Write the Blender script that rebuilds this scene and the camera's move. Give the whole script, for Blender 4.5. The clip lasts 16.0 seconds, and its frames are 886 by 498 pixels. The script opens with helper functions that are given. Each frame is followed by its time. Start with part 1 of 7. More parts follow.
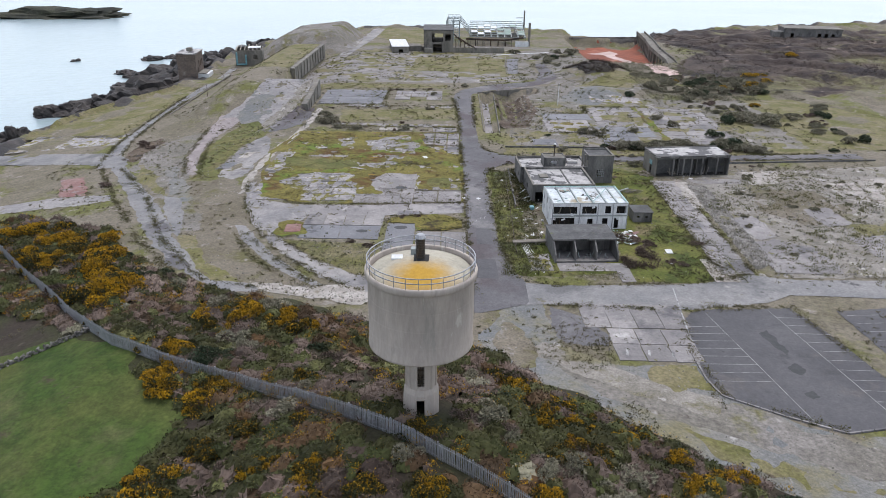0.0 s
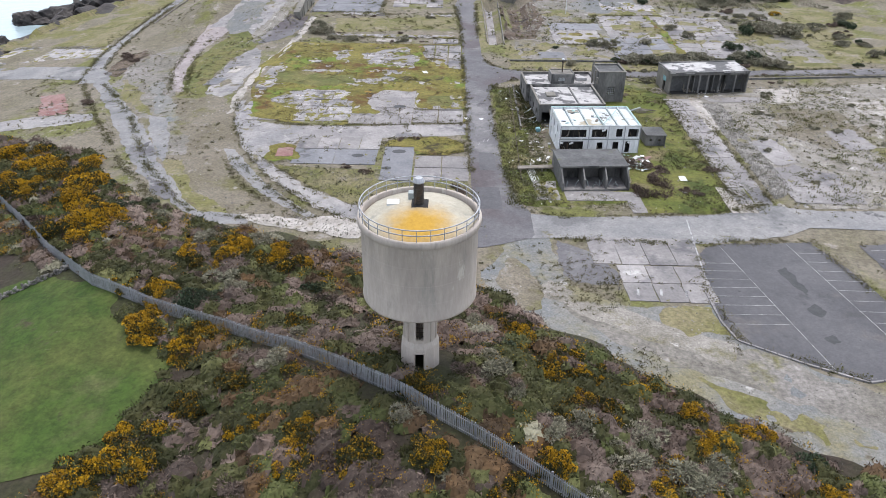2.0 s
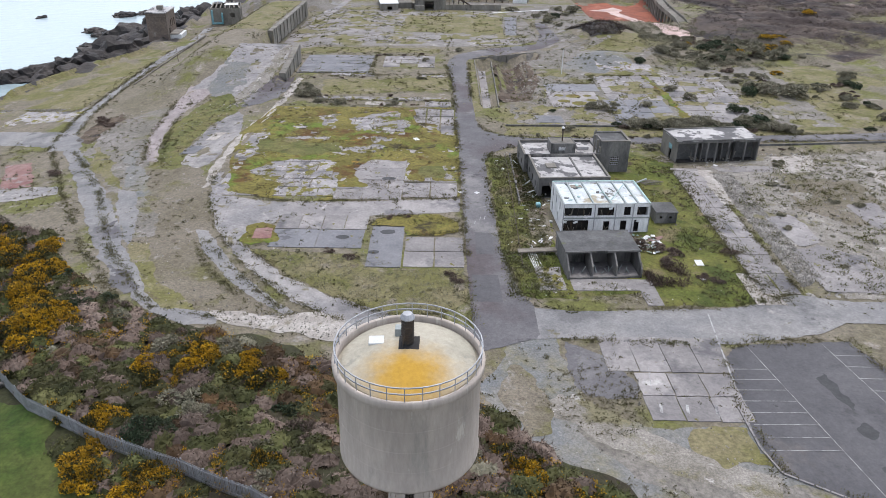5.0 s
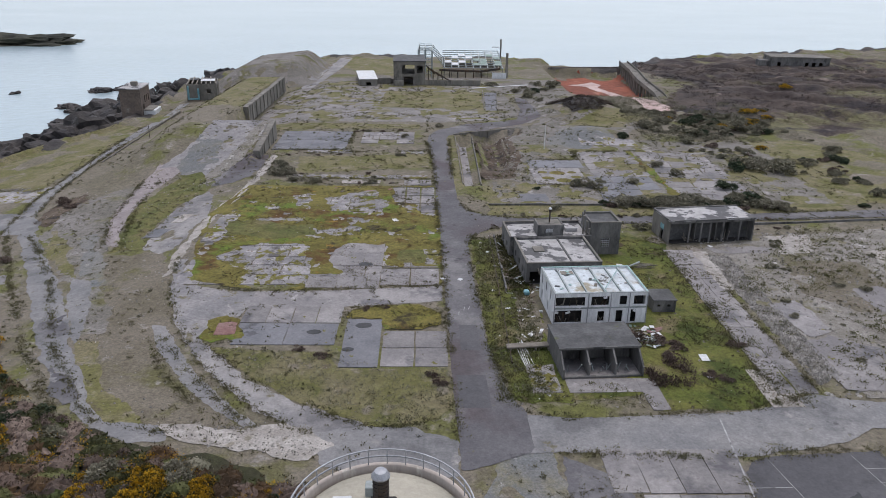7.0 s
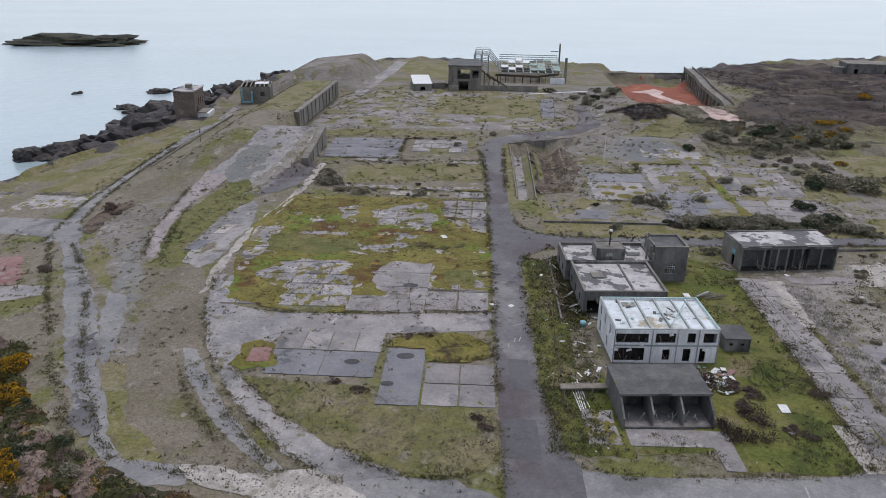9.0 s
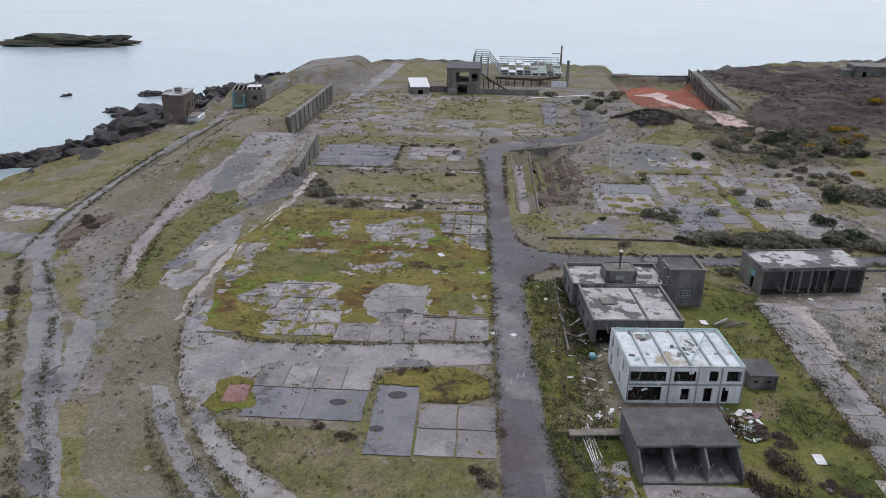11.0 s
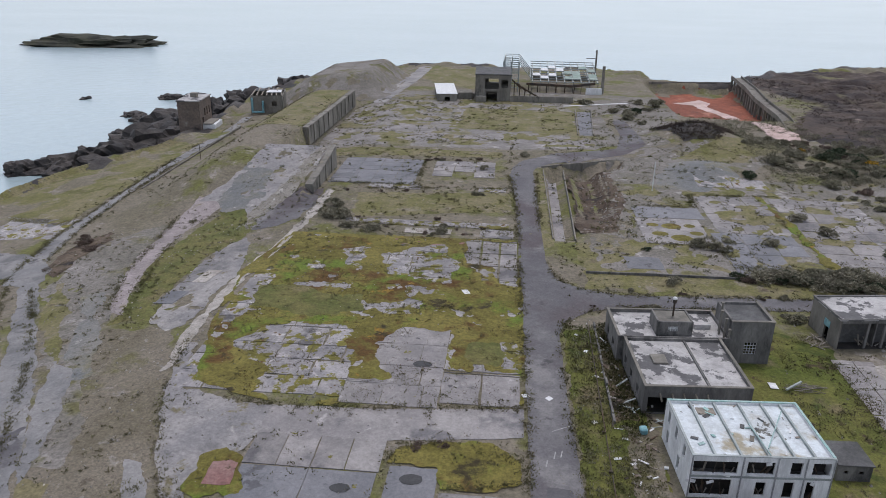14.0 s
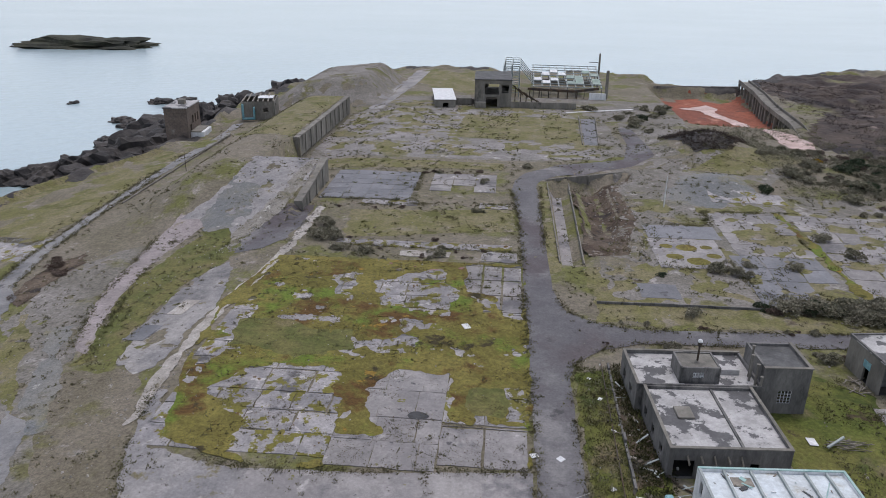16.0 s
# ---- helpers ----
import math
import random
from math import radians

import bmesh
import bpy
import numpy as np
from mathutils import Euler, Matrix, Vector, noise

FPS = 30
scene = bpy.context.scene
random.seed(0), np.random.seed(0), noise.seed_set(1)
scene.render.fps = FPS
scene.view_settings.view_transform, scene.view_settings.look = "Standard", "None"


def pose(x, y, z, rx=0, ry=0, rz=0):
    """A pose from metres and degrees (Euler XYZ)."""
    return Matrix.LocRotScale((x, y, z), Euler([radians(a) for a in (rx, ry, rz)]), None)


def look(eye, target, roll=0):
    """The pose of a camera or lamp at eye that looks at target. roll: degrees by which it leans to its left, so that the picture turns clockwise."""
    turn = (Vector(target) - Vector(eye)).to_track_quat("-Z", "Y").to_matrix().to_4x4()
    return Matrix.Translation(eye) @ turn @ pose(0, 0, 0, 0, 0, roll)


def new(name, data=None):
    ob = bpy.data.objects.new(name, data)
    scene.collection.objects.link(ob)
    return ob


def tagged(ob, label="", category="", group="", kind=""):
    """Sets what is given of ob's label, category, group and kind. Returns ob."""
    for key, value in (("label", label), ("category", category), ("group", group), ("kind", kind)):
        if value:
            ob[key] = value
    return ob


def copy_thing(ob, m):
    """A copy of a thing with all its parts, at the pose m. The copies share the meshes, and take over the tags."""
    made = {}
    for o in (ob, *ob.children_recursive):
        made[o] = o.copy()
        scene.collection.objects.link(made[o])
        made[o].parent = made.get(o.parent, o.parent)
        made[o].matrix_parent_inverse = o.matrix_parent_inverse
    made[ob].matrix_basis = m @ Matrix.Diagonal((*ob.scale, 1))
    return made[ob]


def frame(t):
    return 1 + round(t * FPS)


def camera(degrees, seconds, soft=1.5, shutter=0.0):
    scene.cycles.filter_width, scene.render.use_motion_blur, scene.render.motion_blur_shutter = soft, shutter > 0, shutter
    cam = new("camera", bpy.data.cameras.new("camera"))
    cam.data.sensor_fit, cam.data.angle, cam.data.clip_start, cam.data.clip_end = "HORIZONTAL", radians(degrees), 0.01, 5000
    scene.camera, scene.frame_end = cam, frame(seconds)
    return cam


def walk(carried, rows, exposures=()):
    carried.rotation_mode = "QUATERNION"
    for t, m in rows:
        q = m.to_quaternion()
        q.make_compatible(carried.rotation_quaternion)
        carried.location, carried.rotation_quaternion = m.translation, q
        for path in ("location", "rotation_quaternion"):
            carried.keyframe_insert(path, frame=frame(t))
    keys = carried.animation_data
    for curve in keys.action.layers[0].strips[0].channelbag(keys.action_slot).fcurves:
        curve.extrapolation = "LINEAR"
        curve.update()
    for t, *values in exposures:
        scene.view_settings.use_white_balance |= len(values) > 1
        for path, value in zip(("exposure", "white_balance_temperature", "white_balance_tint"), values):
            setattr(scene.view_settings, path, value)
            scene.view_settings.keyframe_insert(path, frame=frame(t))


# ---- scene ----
cam = camera(62.3, 16.0, soft=0.9)
PATH = [
    (0, (0.721, -50.226, 54.474), (0.693, -48.391, 53.679), 0.7),
    (0.5, (0.641, -48.83, 54.536), (0.615, -47.032, 53.66), 0.7),
    (1, (0.619, -46.956, 54.706), (0.595, -45.22, 53.713), 0.9),
    (1.5, (0.542, -44.85, 54.776), (0.518, -43.129, 53.757), 0.9),
    (2, (0.563, -42.603, 54.777), (0.538, -40.881, 53.759), 0.8),
    (2.5, (0.469, -40.345, 54.929), (0.444, -38.624, 53.911), 0.9),
    (3, (0.388, -37.952, 54.96), (0.363, -36.23, 53.942), 0.9),
    (3.5, (0.312, -35.672, 55.107), (0.287, -33.949, 54.09), 0.9),
    (4, (0.24, -33.244, 55.221), (0.214, -31.511, 54.223), 0.8),
    (4.5, (0.192, -30.827, 55.229), (0.164, -29.074, 54.268), 0.8),
    (5, (0.104, -28.34, 55.383), (0.098, -26.56, 54.471), 0.8),
    (5.2, (0.144, -27.252, 55.421), (0.159, -25.46, 54.532), 0.7),
    (7.3, (-0.045, -16.455, 54.451), (-0.001, -14.596, 53.713), 0.9),
    (7.5, (-0.149, -15.71, 54.584), (-0.15, -13.852, 53.845), 0.9),
    (8, (0.22, -13.102, 54.475), (0.125, -11.246, 53.736), 1.0),
    (8.5, (0.264, -10.563, 54.56), (0.168, -8.707, 53.82), 0.9),
    (9, (0.375, -7.968, 54.525), (0.277, -6.112, 53.785), 0.8),
    (11.5, (-0.079, 5.407, 54.254), (-0.174, 7.263, 53.514), 0.9),
    (12, (-0.343, 8.017, 54.253), (-0.446, 9.872, 53.513), 1.0),
    (12.5, (-0.364, 10.851, 54.282), (-0.485, 12.705, 53.542), 0.9),
    (13, (-0.389, 13.882, 54.201), (-0.513, 15.736, 53.461), 0.9),
    (13.5, (-0.684, 17.016, 54.162), (-0.831, 18.868, 53.421), 0.9),
    (14, (-0.772, 20.009, 54.207), (-0.938, 21.859, 53.466), 0.9),
    (14.5, (-1.095, 22.94, 54.347), (-1.259, 24.79, 53.605), 0.9),
    (15, (-1.263, 25.987, 54.409), (-1.427, 27.837, 53.668), 0.9),
    (15.5, (-1.633, 29.045, 54.448), (-1.795, 30.895, 53.706), 1.0),
    (16, (-1.846, 32.192, 54.558), (-2.008, 34.042, 53.816), 0.9),
]
walk(cam, [(t, look(eye, target, roll)) for t, eye, target, roll in PATH],
     exposures=[(0, 0.9, 6500, 12), (1, 1.32, 6550, 11), (4, 1.24, 6550, 12), (5.2, 1.02, 6550, 12), (7.3, 0.5, 6500, 14), (16, 0.47, 6500, 14)])

# ---- light ----
SEA = -20.8
world = bpy.data.worlds.new("overcast_sky")
scene.world = world
world.use_nodes = True
wn = world.node_tree
sky = wn.nodes.new("ShaderNodeTexSky")
sky.sky_type, sky.sun_disc = "NISHITA", False
sky.sun_elevation, sky.sun_rotation = radians(74), radians(20)
sky.air_density, sky.dust_density, sky.ozone_density = 1.0, 1.5, 1.0
soften = wn.nodes.new("ShaderNodeHueSaturation")
soften.inputs["Saturation"].default_value = 0.5
wn.links.new(sky.outputs[0], soften.inputs["Color"])
back = next(n for n in wn.nodes if n.type == "BACKGROUND")
wn.links.new(soften.outputs[0], back.inputs["Color"])
back.inputs["Strength"].default_value = 0.15
sun_data = bpy.data.lights.new("sun", "SUN")
sun_data.energy, sun_data.angle, sun_data.color = 0.85, radians(18), (1.0, 0.98, 0.95)
sun = new("sun", sun_data)
sun.matrix_world = pose(0, 0, 100, -16, 0, -20)
tagged(sun, kind="structure")

# ---- materials ----


def mat(name, a, b, scale=0.15, fine=2.5, amt=0.3, rough=0.9, bump=0.25, covers=(), metal=0.0, spec=0.3, vary=0.0, island=0.0, stretch=(1, 1, 1), mid=0.1, gain=0.86, colony=None):
    """A surface of two tones, fine grain, and covers (colour, scale, low, high) such as moss, dirt or stains."""
    m = bpy.data.materials.new(name)
    m.use_nodes = True
    t, n, k = m.node_tree, m.node_tree.nodes, m.node_tree.links
    bsdf = n["Principled BSDF"]
    geo = n.new("ShaderNodeNewGeometry")

    def noise_tex(s, detail, shift, rough_=0.6):
        off = n.new("ShaderNodeVectorMath")
        off.operation = "MULTIPLY_ADD"
        k.new(geo.outputs["Position"], off.inputs[0])
        off.inputs[1].default_value = stretch
        off.inputs[2].default_value = (shift * 7.3, shift * 3.1, shift)
        tx = n.new("ShaderNodeTexNoise")
        tx.inputs["Scale"].default_value, tx.inputs["Detail"].default_value = s, detail
        tx.inputs["Roughness"].default_value = rough_
        k.new(off.outputs[0], tx.inputs["Vector"])
        return tx.outputs[0]

    def step(value, lo, hi):
        r = n.new("ShaderNodeMapRange")
        r.interpolation_type = "SMOOTHSTEP"
        r.inputs["From Min"].default_value, r.inputs["From Max"].default_value = lo, hi
        k.new(value, r.inputs["Value"])
        return r.outputs[0]

    def mix(fac, ca, cb, kind="MIX"):
        x = n.new("ShaderNodeMix")
        x.data_type, x.blend_type = "RGBA", kind
        for sock, v in ((x.inputs[0], fac), (x.inputs[6], ca), (x.inputs[7], cb)):
            if isinstance(v, (int, float)):
                sock.default_value = v
            elif isinstance(v, tuple):
                sock.default_value = (*v, 1)
            else:
                k.new(v, sock)
        return x.outputs[2]

    grain = noise_tex(fine, 5, 1.0, 0.7)
    colour = mix(step(noise_tex(scale, 6, 0), 0.36, 0.64), tuple(a), tuple(b))
    for i, (c, s, lo, hi) in enumerate(covers):
        colour = mix(step(noise_tex(s, 7, 11.0 + 5 * i, 0.65), lo, hi), colour, tuple(c))
    if colony:
        tint, centre, near, far = colony
        away = n.new("ShaderNodeVectorMath")
        away.operation = "DISTANCE"
        k.new(geo.outputs["Position"], away.inputs[0])
        away.inputs[1].default_value = centre
        sum_ = n.new("ShaderNodeMath")
        sum_.operation = "MULTIPLY_ADD"
        k.new(noise_tex(0.8, 7, 77.0, 0.65), sum_.inputs[0])
        sum_.inputs[1].default_value = 3.0
        k.new(away.outputs["Value"], sum_.inputs[2])
        colour = mix(step(sum_.outputs[0], far + 1.5, near + 1.5), colour, tuple(tint))
    g = n.new("ShaderNodeMapRange")
    g.inputs["From Min"].default_value, g.inputs["From Max"].default_value = 0.25, 0.75
    g.inputs["To Min"].default_value, g.inputs["To Max"].default_value = gain * (1 - amt), gain * (1 + amt)
    k.new(grain, g.inputs["Value"])
    if mid:
        colour = mix(step(noise_tex(fine * 0.3, 8, 41.0, 0.8), 0.4, 0.62), mix(1.0, colour, (1 - mid * 1.4,) * 3, "MULTIPLY"), mix(1.0, colour, (1 + mid,) * 3, "MULTIPLY"))
    scaled = n.new("ShaderNodeVectorMath")
    scaled.operation = "SCALE"
    k.new(colour, scaled.inputs[0])
    k.new(g.outputs[0], scaled.inputs["Scale"])
    out = scaled.outputs[0]
    for amount, socket in ((vary, n.new("ShaderNodeObjectInfo").outputs["Random"] if vary else None), (island, geo.outputs["Random Per Island"])):
        if amount:
            r = n.new("ShaderNodeMapRange")
            r.inputs["To Min"].default_value, r.inputs["To Max"].default_value = 1 - amount, 1 + amount
            k.new(socket, r.inputs["Value"])
            s2 = n.new("ShaderNodeVectorMath")
            s2.operation = "SCALE"
            k.new(out, s2.inputs[0])
            k.new(r.outputs[0], s2.inputs["Scale"])
            out = s2.outputs[0]
    k.new(out, bsdf.inputs["Base Color"])
    bsdf.inputs["Roughness"].default_value, bsdf.inputs["Metallic"].default_value = rough, metal
    bsdf.inputs["Specular IOR Level"].default_value = spec
    if bump:
        bp = n.new("ShaderNodeBump")
        bp.inputs["Strength"].default_value, bp.inputs["Distance"].default_value = bump, 0.25 / fine
        k.new(grain, bp.inputs["Height"])
        k.new(bp.outputs[0], bsdf.inputs["Normal"])
    return m


MOSS, RUST = (0.15, 0.135, 0.028), (0.12, 0.07, 0.022)
M_GROUND = mat("rough_ground", (0.195, 0.17, 0.132), (0.155, 0.137, 0.095), 0.06, 1.6, 0.45, 0.95, 0.5,
               covers=[((0.13, 0.132, 0.042), 0.07, 0.5, 0.62), ((0.28, 0.25, 0.22), 0.18, 0.58, 0.7), ((0.085, 0.07, 0.05), 0.5, 0.63, 0.72)])
M_ERODED = mat("eroded_brown_earth", (0.07, 0.048, 0.034), (0.13, 0.1, 0.072), 0.15, 1.5, 0.5, 0.95, 0.8, covers=[((0.035, 0.028, 0.024), 0.2, 0.55, 0.63), ((0.26, 0.23, 0.2), 0.4, 0.62, 0.68)])
# Litter and moss tones, darkened to paint shade into gaps between shrubs.
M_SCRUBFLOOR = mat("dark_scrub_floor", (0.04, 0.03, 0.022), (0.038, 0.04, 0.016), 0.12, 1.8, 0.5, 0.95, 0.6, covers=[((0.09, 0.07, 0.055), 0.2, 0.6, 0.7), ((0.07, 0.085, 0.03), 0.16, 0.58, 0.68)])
M_GRASS = mat("coarse_grass", (0.145, 0.138, 0.05), (0.195, 0.17, 0.095), 0.12, 2.2, 0.45, 0.95, 0.6, covers=[((0.105, 0.108, 0.032), 0.14, 0.53, 0.66), ((0.23, 0.2, 0.155), 0.2, 0.55, 0.67), ((0.11, 0.088, 0.062), 0.3, 0.6, 0.7)])
M_MEADOW = mat("green_meadow", (0.045, 0.08, 0.012), (0.075, 0.092, 0.022), 0.07, 1.8, 0.35, 0.95, 0.6, covers=[((0.033, 0.064, 0.009), 0.09, 0.5, 0.64), ((0.11, 0.108, 0.045), 0.05, 0.53, 0.7), ((0.065, 0.055, 0.03), 0.16, 0.6, 0.7)], mid=0.16)
M_LAWN = mat("dark_lush_grass", (0.092, 0.112, 0.02), (0.14, 0.135, 0.036), 0.1, 2.4, 0.5, 0.95, 0.7, covers=[((0.055, 0.072, 0.014), 0.14, 0.5, 0.63), ((0.17, 0.14, 0.075), 0.12, 0.54, 0.66), ((0.065, 0.045, 0.028), 0.2, 0.6, 0.68)])
M_ASH = mat("ashy_grey_ground", (0.225, 0.208, 0.19), (0.165, 0.152, 0.128), 0.07, 1.8, 0.5, 0.95, 0.5, covers=[((0.14, 0.132, 0.06), 0.08, 0.54, 0.64), ((0.33, 0.31, 0.29), 0.16, 0.6, 0.68), ((0.09, 0.08, 0.065), 0.3, 0.63, 0.7)])
M_GRAVEL = mat("crushed_gravel", (0.165, 0.17, 0.17), (0.215, 0.207, 0.187), 0.07, 3.5, 0.4, 0.92, 0.5, covers=[((0.19, 0.172, 0.105), 0.06, 0.5, 0.63), ((0.17, 0.178, 0.182), 0.1, 0.55, 0.66), ((0.4, 0.385, 0.36), 0.5, 0.63, 0.7), ((0.14, 0.125, 0.09), 0.25, 0.6, 0.7)])
M_RUBBLE = mat("crushed_concrete_rubble", (0.285, 0.265, 0.235), (0.2, 0.183, 0.155), 0.2, 4.5, 0.55, 0.92, 0.8, covers=[((0.16, 0.145, 0.085), 0.14, 0.53, 0.64), ((0.47, 0.45, 0.42), 0.4, 0.6, 0.68), ((0.13, 0.12, 0.1), 0.3, 0.62, 0.7)])
M_STONY = mat("stony_dirt", (0.19, 0.165, 0.128), (0.15, 0.13, 0.092), 0.09, 3.0, 0.5, 0.95, 0.6, covers=[((0.128, 0.12, 0.055), 0.09, 0.53, 0.65), ((0.27, 0.25, 0.225), 0.3, 0.58, 0.7), ((0.1, 0.085, 0.062), 0.4, 0.62, 0.71)])
M_ASPHALT = mat("worn_asphalt", (0.105, 0.101, 0.108), (0.145, 0.139, 0.144), 0.08, 3.0, 0.22, 0.8, 0.25, covers=[((0.095, 0.08, 0.084), 0.05, 0.48, 0.64), ((0.22, 0.21, 0.208), 0.07, 0.53, 0.7), ((0.07, 0.068, 0.07), 0.25, 0.62, 0.7), ((0.14, 0.125, 0.085), 0.4, 0.66, 0.72)], mid=0.08)
M_ASPHALT_OLD = mat("old_pale_asphalt", (0.235, 0.226, 0.228), (0.33, 0.312, 0.298), 0.1, 2.6, 0.25, 0.85, 0.3, covers=[((0.15, 0.145, 0.148), 0.06, 0.5, 0.66), ((0.115, 0.112, 0.115), 0.2, 0.6, 0.68), ((0.17, 0.148, 0.085), 0.16, 0.6, 0.66), ((0.42, 0.4, 0.375), 0.16, 0.61, 0.7), ((0.1, 0.09, 0.08), 0.6, 0.66, 0.7)], mid=0.09)
M_CARPARK = mat("car_park_asphalt", (0.08, 0.078, 0.084), (0.108, 0.105, 0.11), 0.07, 3.0, 0.2, 0.75, 0.2, covers=[((0.13, 0.117, 0.11), 0.08, 0.54, 0.68), ((0.07, 0.068, 0.072), 0.12, 0.58, 0.66), ((0.05, 0.049, 0.051), 0.5, 0.67, 0.71)], mid=0.07)
M_OIL = mat("oil_stained_asphalt", (0.035, 0.036, 0.038), (0.05, 0.05, 0.052), 0.4, 3.0, 0.2, 0.6, 0.2)
M_CONC = mat("weathered_concrete_slab", (0.3, 0.282, 0.272), (0.215, 0.202, 0.2), 0.12, 2.4, 0.22, 0.85, 0.25,
             covers=[((0.14, 0.134, 0.14), 0.11, 0.53, 0.66), ((0.42, 0.4, 0.385), 0.22, 0.62, 0.7), ((0.1, 0.096, 0.1), 0.4, 0.65, 0.69), (MOSS, 0.45, 0.65, 0.68)], vary=0.14, mid=0.07)
M_CONC_MOSSY = mat("mossy_concrete_slab", (0.33, 0.312, 0.307), (0.225, 0.215, 0.22), 0.2, 2.6, 0.28, 0.85, 0.3,
                   covers=[((0.48, 0.455, 0.44), 0.4, 0.6, 0.66), ((0.12, 0.115, 0.118), 0.2, 0.57, 0.64), (MOSS, 0.34, 0.535, 0.56), (RUST, 0.5, 0.62, 0.65)], vary=0.16)
M_CONC_DARK = mat("damp_dark_slab", (0.155, 0.157, 0.17), (0.2, 0.2, 0.212), 0.16, 2.6, 0.22, 0.7, 0.2, covers=[((0.095, 0.095, 0.103), 0.2, 0.6, 0.66), ((0.28, 0.27, 0.27), 0.3, 0.64, 0.7), (MOSS, 0.5, 0.67, 0.69)], vary=0.14, mid=0.06)
M_FLOOR_FAR = mat("cracked_works_floor", (0.27, 0.252, 0.245), (0.2, 0.188, 0.175), 0.1, 1.6, 0.4, 0.9, 0.3, covers=[((0.17, 0.155, 0.085), 0.08, 0.53, 0.62), ((0.4, 0.375, 0.36), 0.14, 0.62, 0.68), ((0.12, 0.105, 0.09), 0.22, 0.62, 0.68)])
M_MOSS = mat("moss_and_lichen", (0.125, 0.11, 0.024), (0.185, 0.158, 0.042), 0.11, 2.2, 0.5, 0.95, 0.5, covers=[((0.1, 0.055, 0.016), 0.09, 0.53, 0.62), ((0.115, 0.16, 0.022), 0.06, 0.52, 0.62), ((0.045, 0.036, 0.016), 0.13, 0.59, 0.66), ((0.26, 0.16, 0.03), 0.25, 0.65, 0.7)])
M_LUSH = mat("bright_green_turf", (0.098, 0.108, 0.03), (0.15, 0.138, 0.048), 0.2, 2.2, 0.45, 0.95, 0.5, covers=[((0.16, 0.135, 0.065), 0.15, 0.53, 0.66), ((0.07, 0.076, 0.022), 0.3, 0.58, 0.68)])
M_PALE = mat("pale_broken_concrete", (0.43, 0.4, 0.365), (0.31, 0.285, 0.255), 0.3, 3.5, 0.35, 0.9, 0.5, covers=[((0.24, 0.215, 0.17), 0.5, 0.57, 0.65)])
M_PINK = mat("pinkish_track_surface", (0.33, 0.288, 0.282), (0.25, 0.218, 0.212), 0.1, 2.8, 0.3, 0.9, 0.3, covers=[((0.21, 0.185, 0.13), 0.25, 0.6, 0.68)])
M_REDPAVE = mat("faded_red_paving", (0.22, 0.11, 0.1), (0.27, 0.17, 0.155), 0.2, 2.5, 0.3, 0.85, 0.2, covers=[((0.26, 0.235, 0.22), 0.3, 0.55, 0.63)])
M_REDMUD = mat("red_ochre_mud", (0.3, 0.095, 0.055), (0.2, 0.068, 0.042), 0.05, 0.8, 0.35, 0.9, 0.4, covers=[((0.42, 0.2, 0.14), 0.07, 0.55, 0.67), ((0.13, 0.06, 0.045), 0.09, 0.58, 0.68)])
M_PALEMUD = mat("pale_dried_mud", (0.62, 0.48, 0.44), (0.5, 0.37, 0.33), 0.1, 1.0, 0.2, 0.85, 0.2)
M_ROCK = mat("wet_dark_rock", (0.03, 0.028, 0.028), (0.065, 0.056, 0.05), 0.08, 0.6, 0.45, 0.7, 0.8)
M_HEATH = mat("burnt_heath", (0.045, 0.034, 0.031), (0.09, 0.069, 0.056), 0.05, 0.7, 0.5, 0.95, 0.8, covers=[((0.16, 0.15, 0.075), 0.02, 0.53, 0.64), ((0.24, 0.19, 0.16), 0.06, 0.6, 0.69), ((0.032, 0.026, 0.026), 0.04, 0.55, 0.63)])
M_WHITE_LINE = mat("worn_white_line_paint", (0.42, 0.42, 0.41), (0.3, 0.295, 0.29), 1.0, 5.0, 0.3, 0.8, 0.0, covers=[((0.16, 0.155, 0.16), 0.7, 0.5, 0.6)])


def sea_material():
    m = bpy.data.materials.new("grey_green_sea")
    m.use_nodes = True
    n, k = m.node_tree.nodes, m.node_tree.links
    b = n["Principled BSDF"]
    geo, bp = n.new("ShaderNodeNewGeometry"), n.new("ShaderNodeBump")
    tx, big, ramp = n.new("ShaderNodeTexNoise"), n.new("ShaderNodeTexNoise"), n.new("ShaderNodeMix")
    stretch = n.new("ShaderNodeVectorMath")
    stretch.operation = "MULTIPLY"
    stretch.inputs[1].default_value = (0.5, 1.0, 1.0)
    k.new(geo.outputs["Position"], stretch.inputs[0])
    for x, s in ((tx, 0.25), (big, 0.012)):
        x.inputs["Scale"].default_value, x.inputs["Detail"].default_value = s, 6
        k.new(stretch.outputs[0], x.inputs["Vector"])
    ramp.data_type = "RGBA"
    # Paler than water itself: whitish haze is painted into both base tones.
    ramp.inputs[6].default_value, ramp.inputs[7].default_value = (0.27, 0.35, 0.37, 1), (0.34, 0.42, 0.44, 1)
    k.new(big.outputs[0], ramp.inputs[0])
    k.new(ramp.outputs[2], b.inputs["Base Color"])
    k.new(tx.outputs[0], bp.inputs["Height"])
    bp.inputs["Strength"].default_value, bp.inputs["Distance"].default_value = 0.5, 0.8
    k.new(bp.outputs[0], b.inputs["Normal"])
    b.inputs["Roughness"].default_value = 0.22
    return m


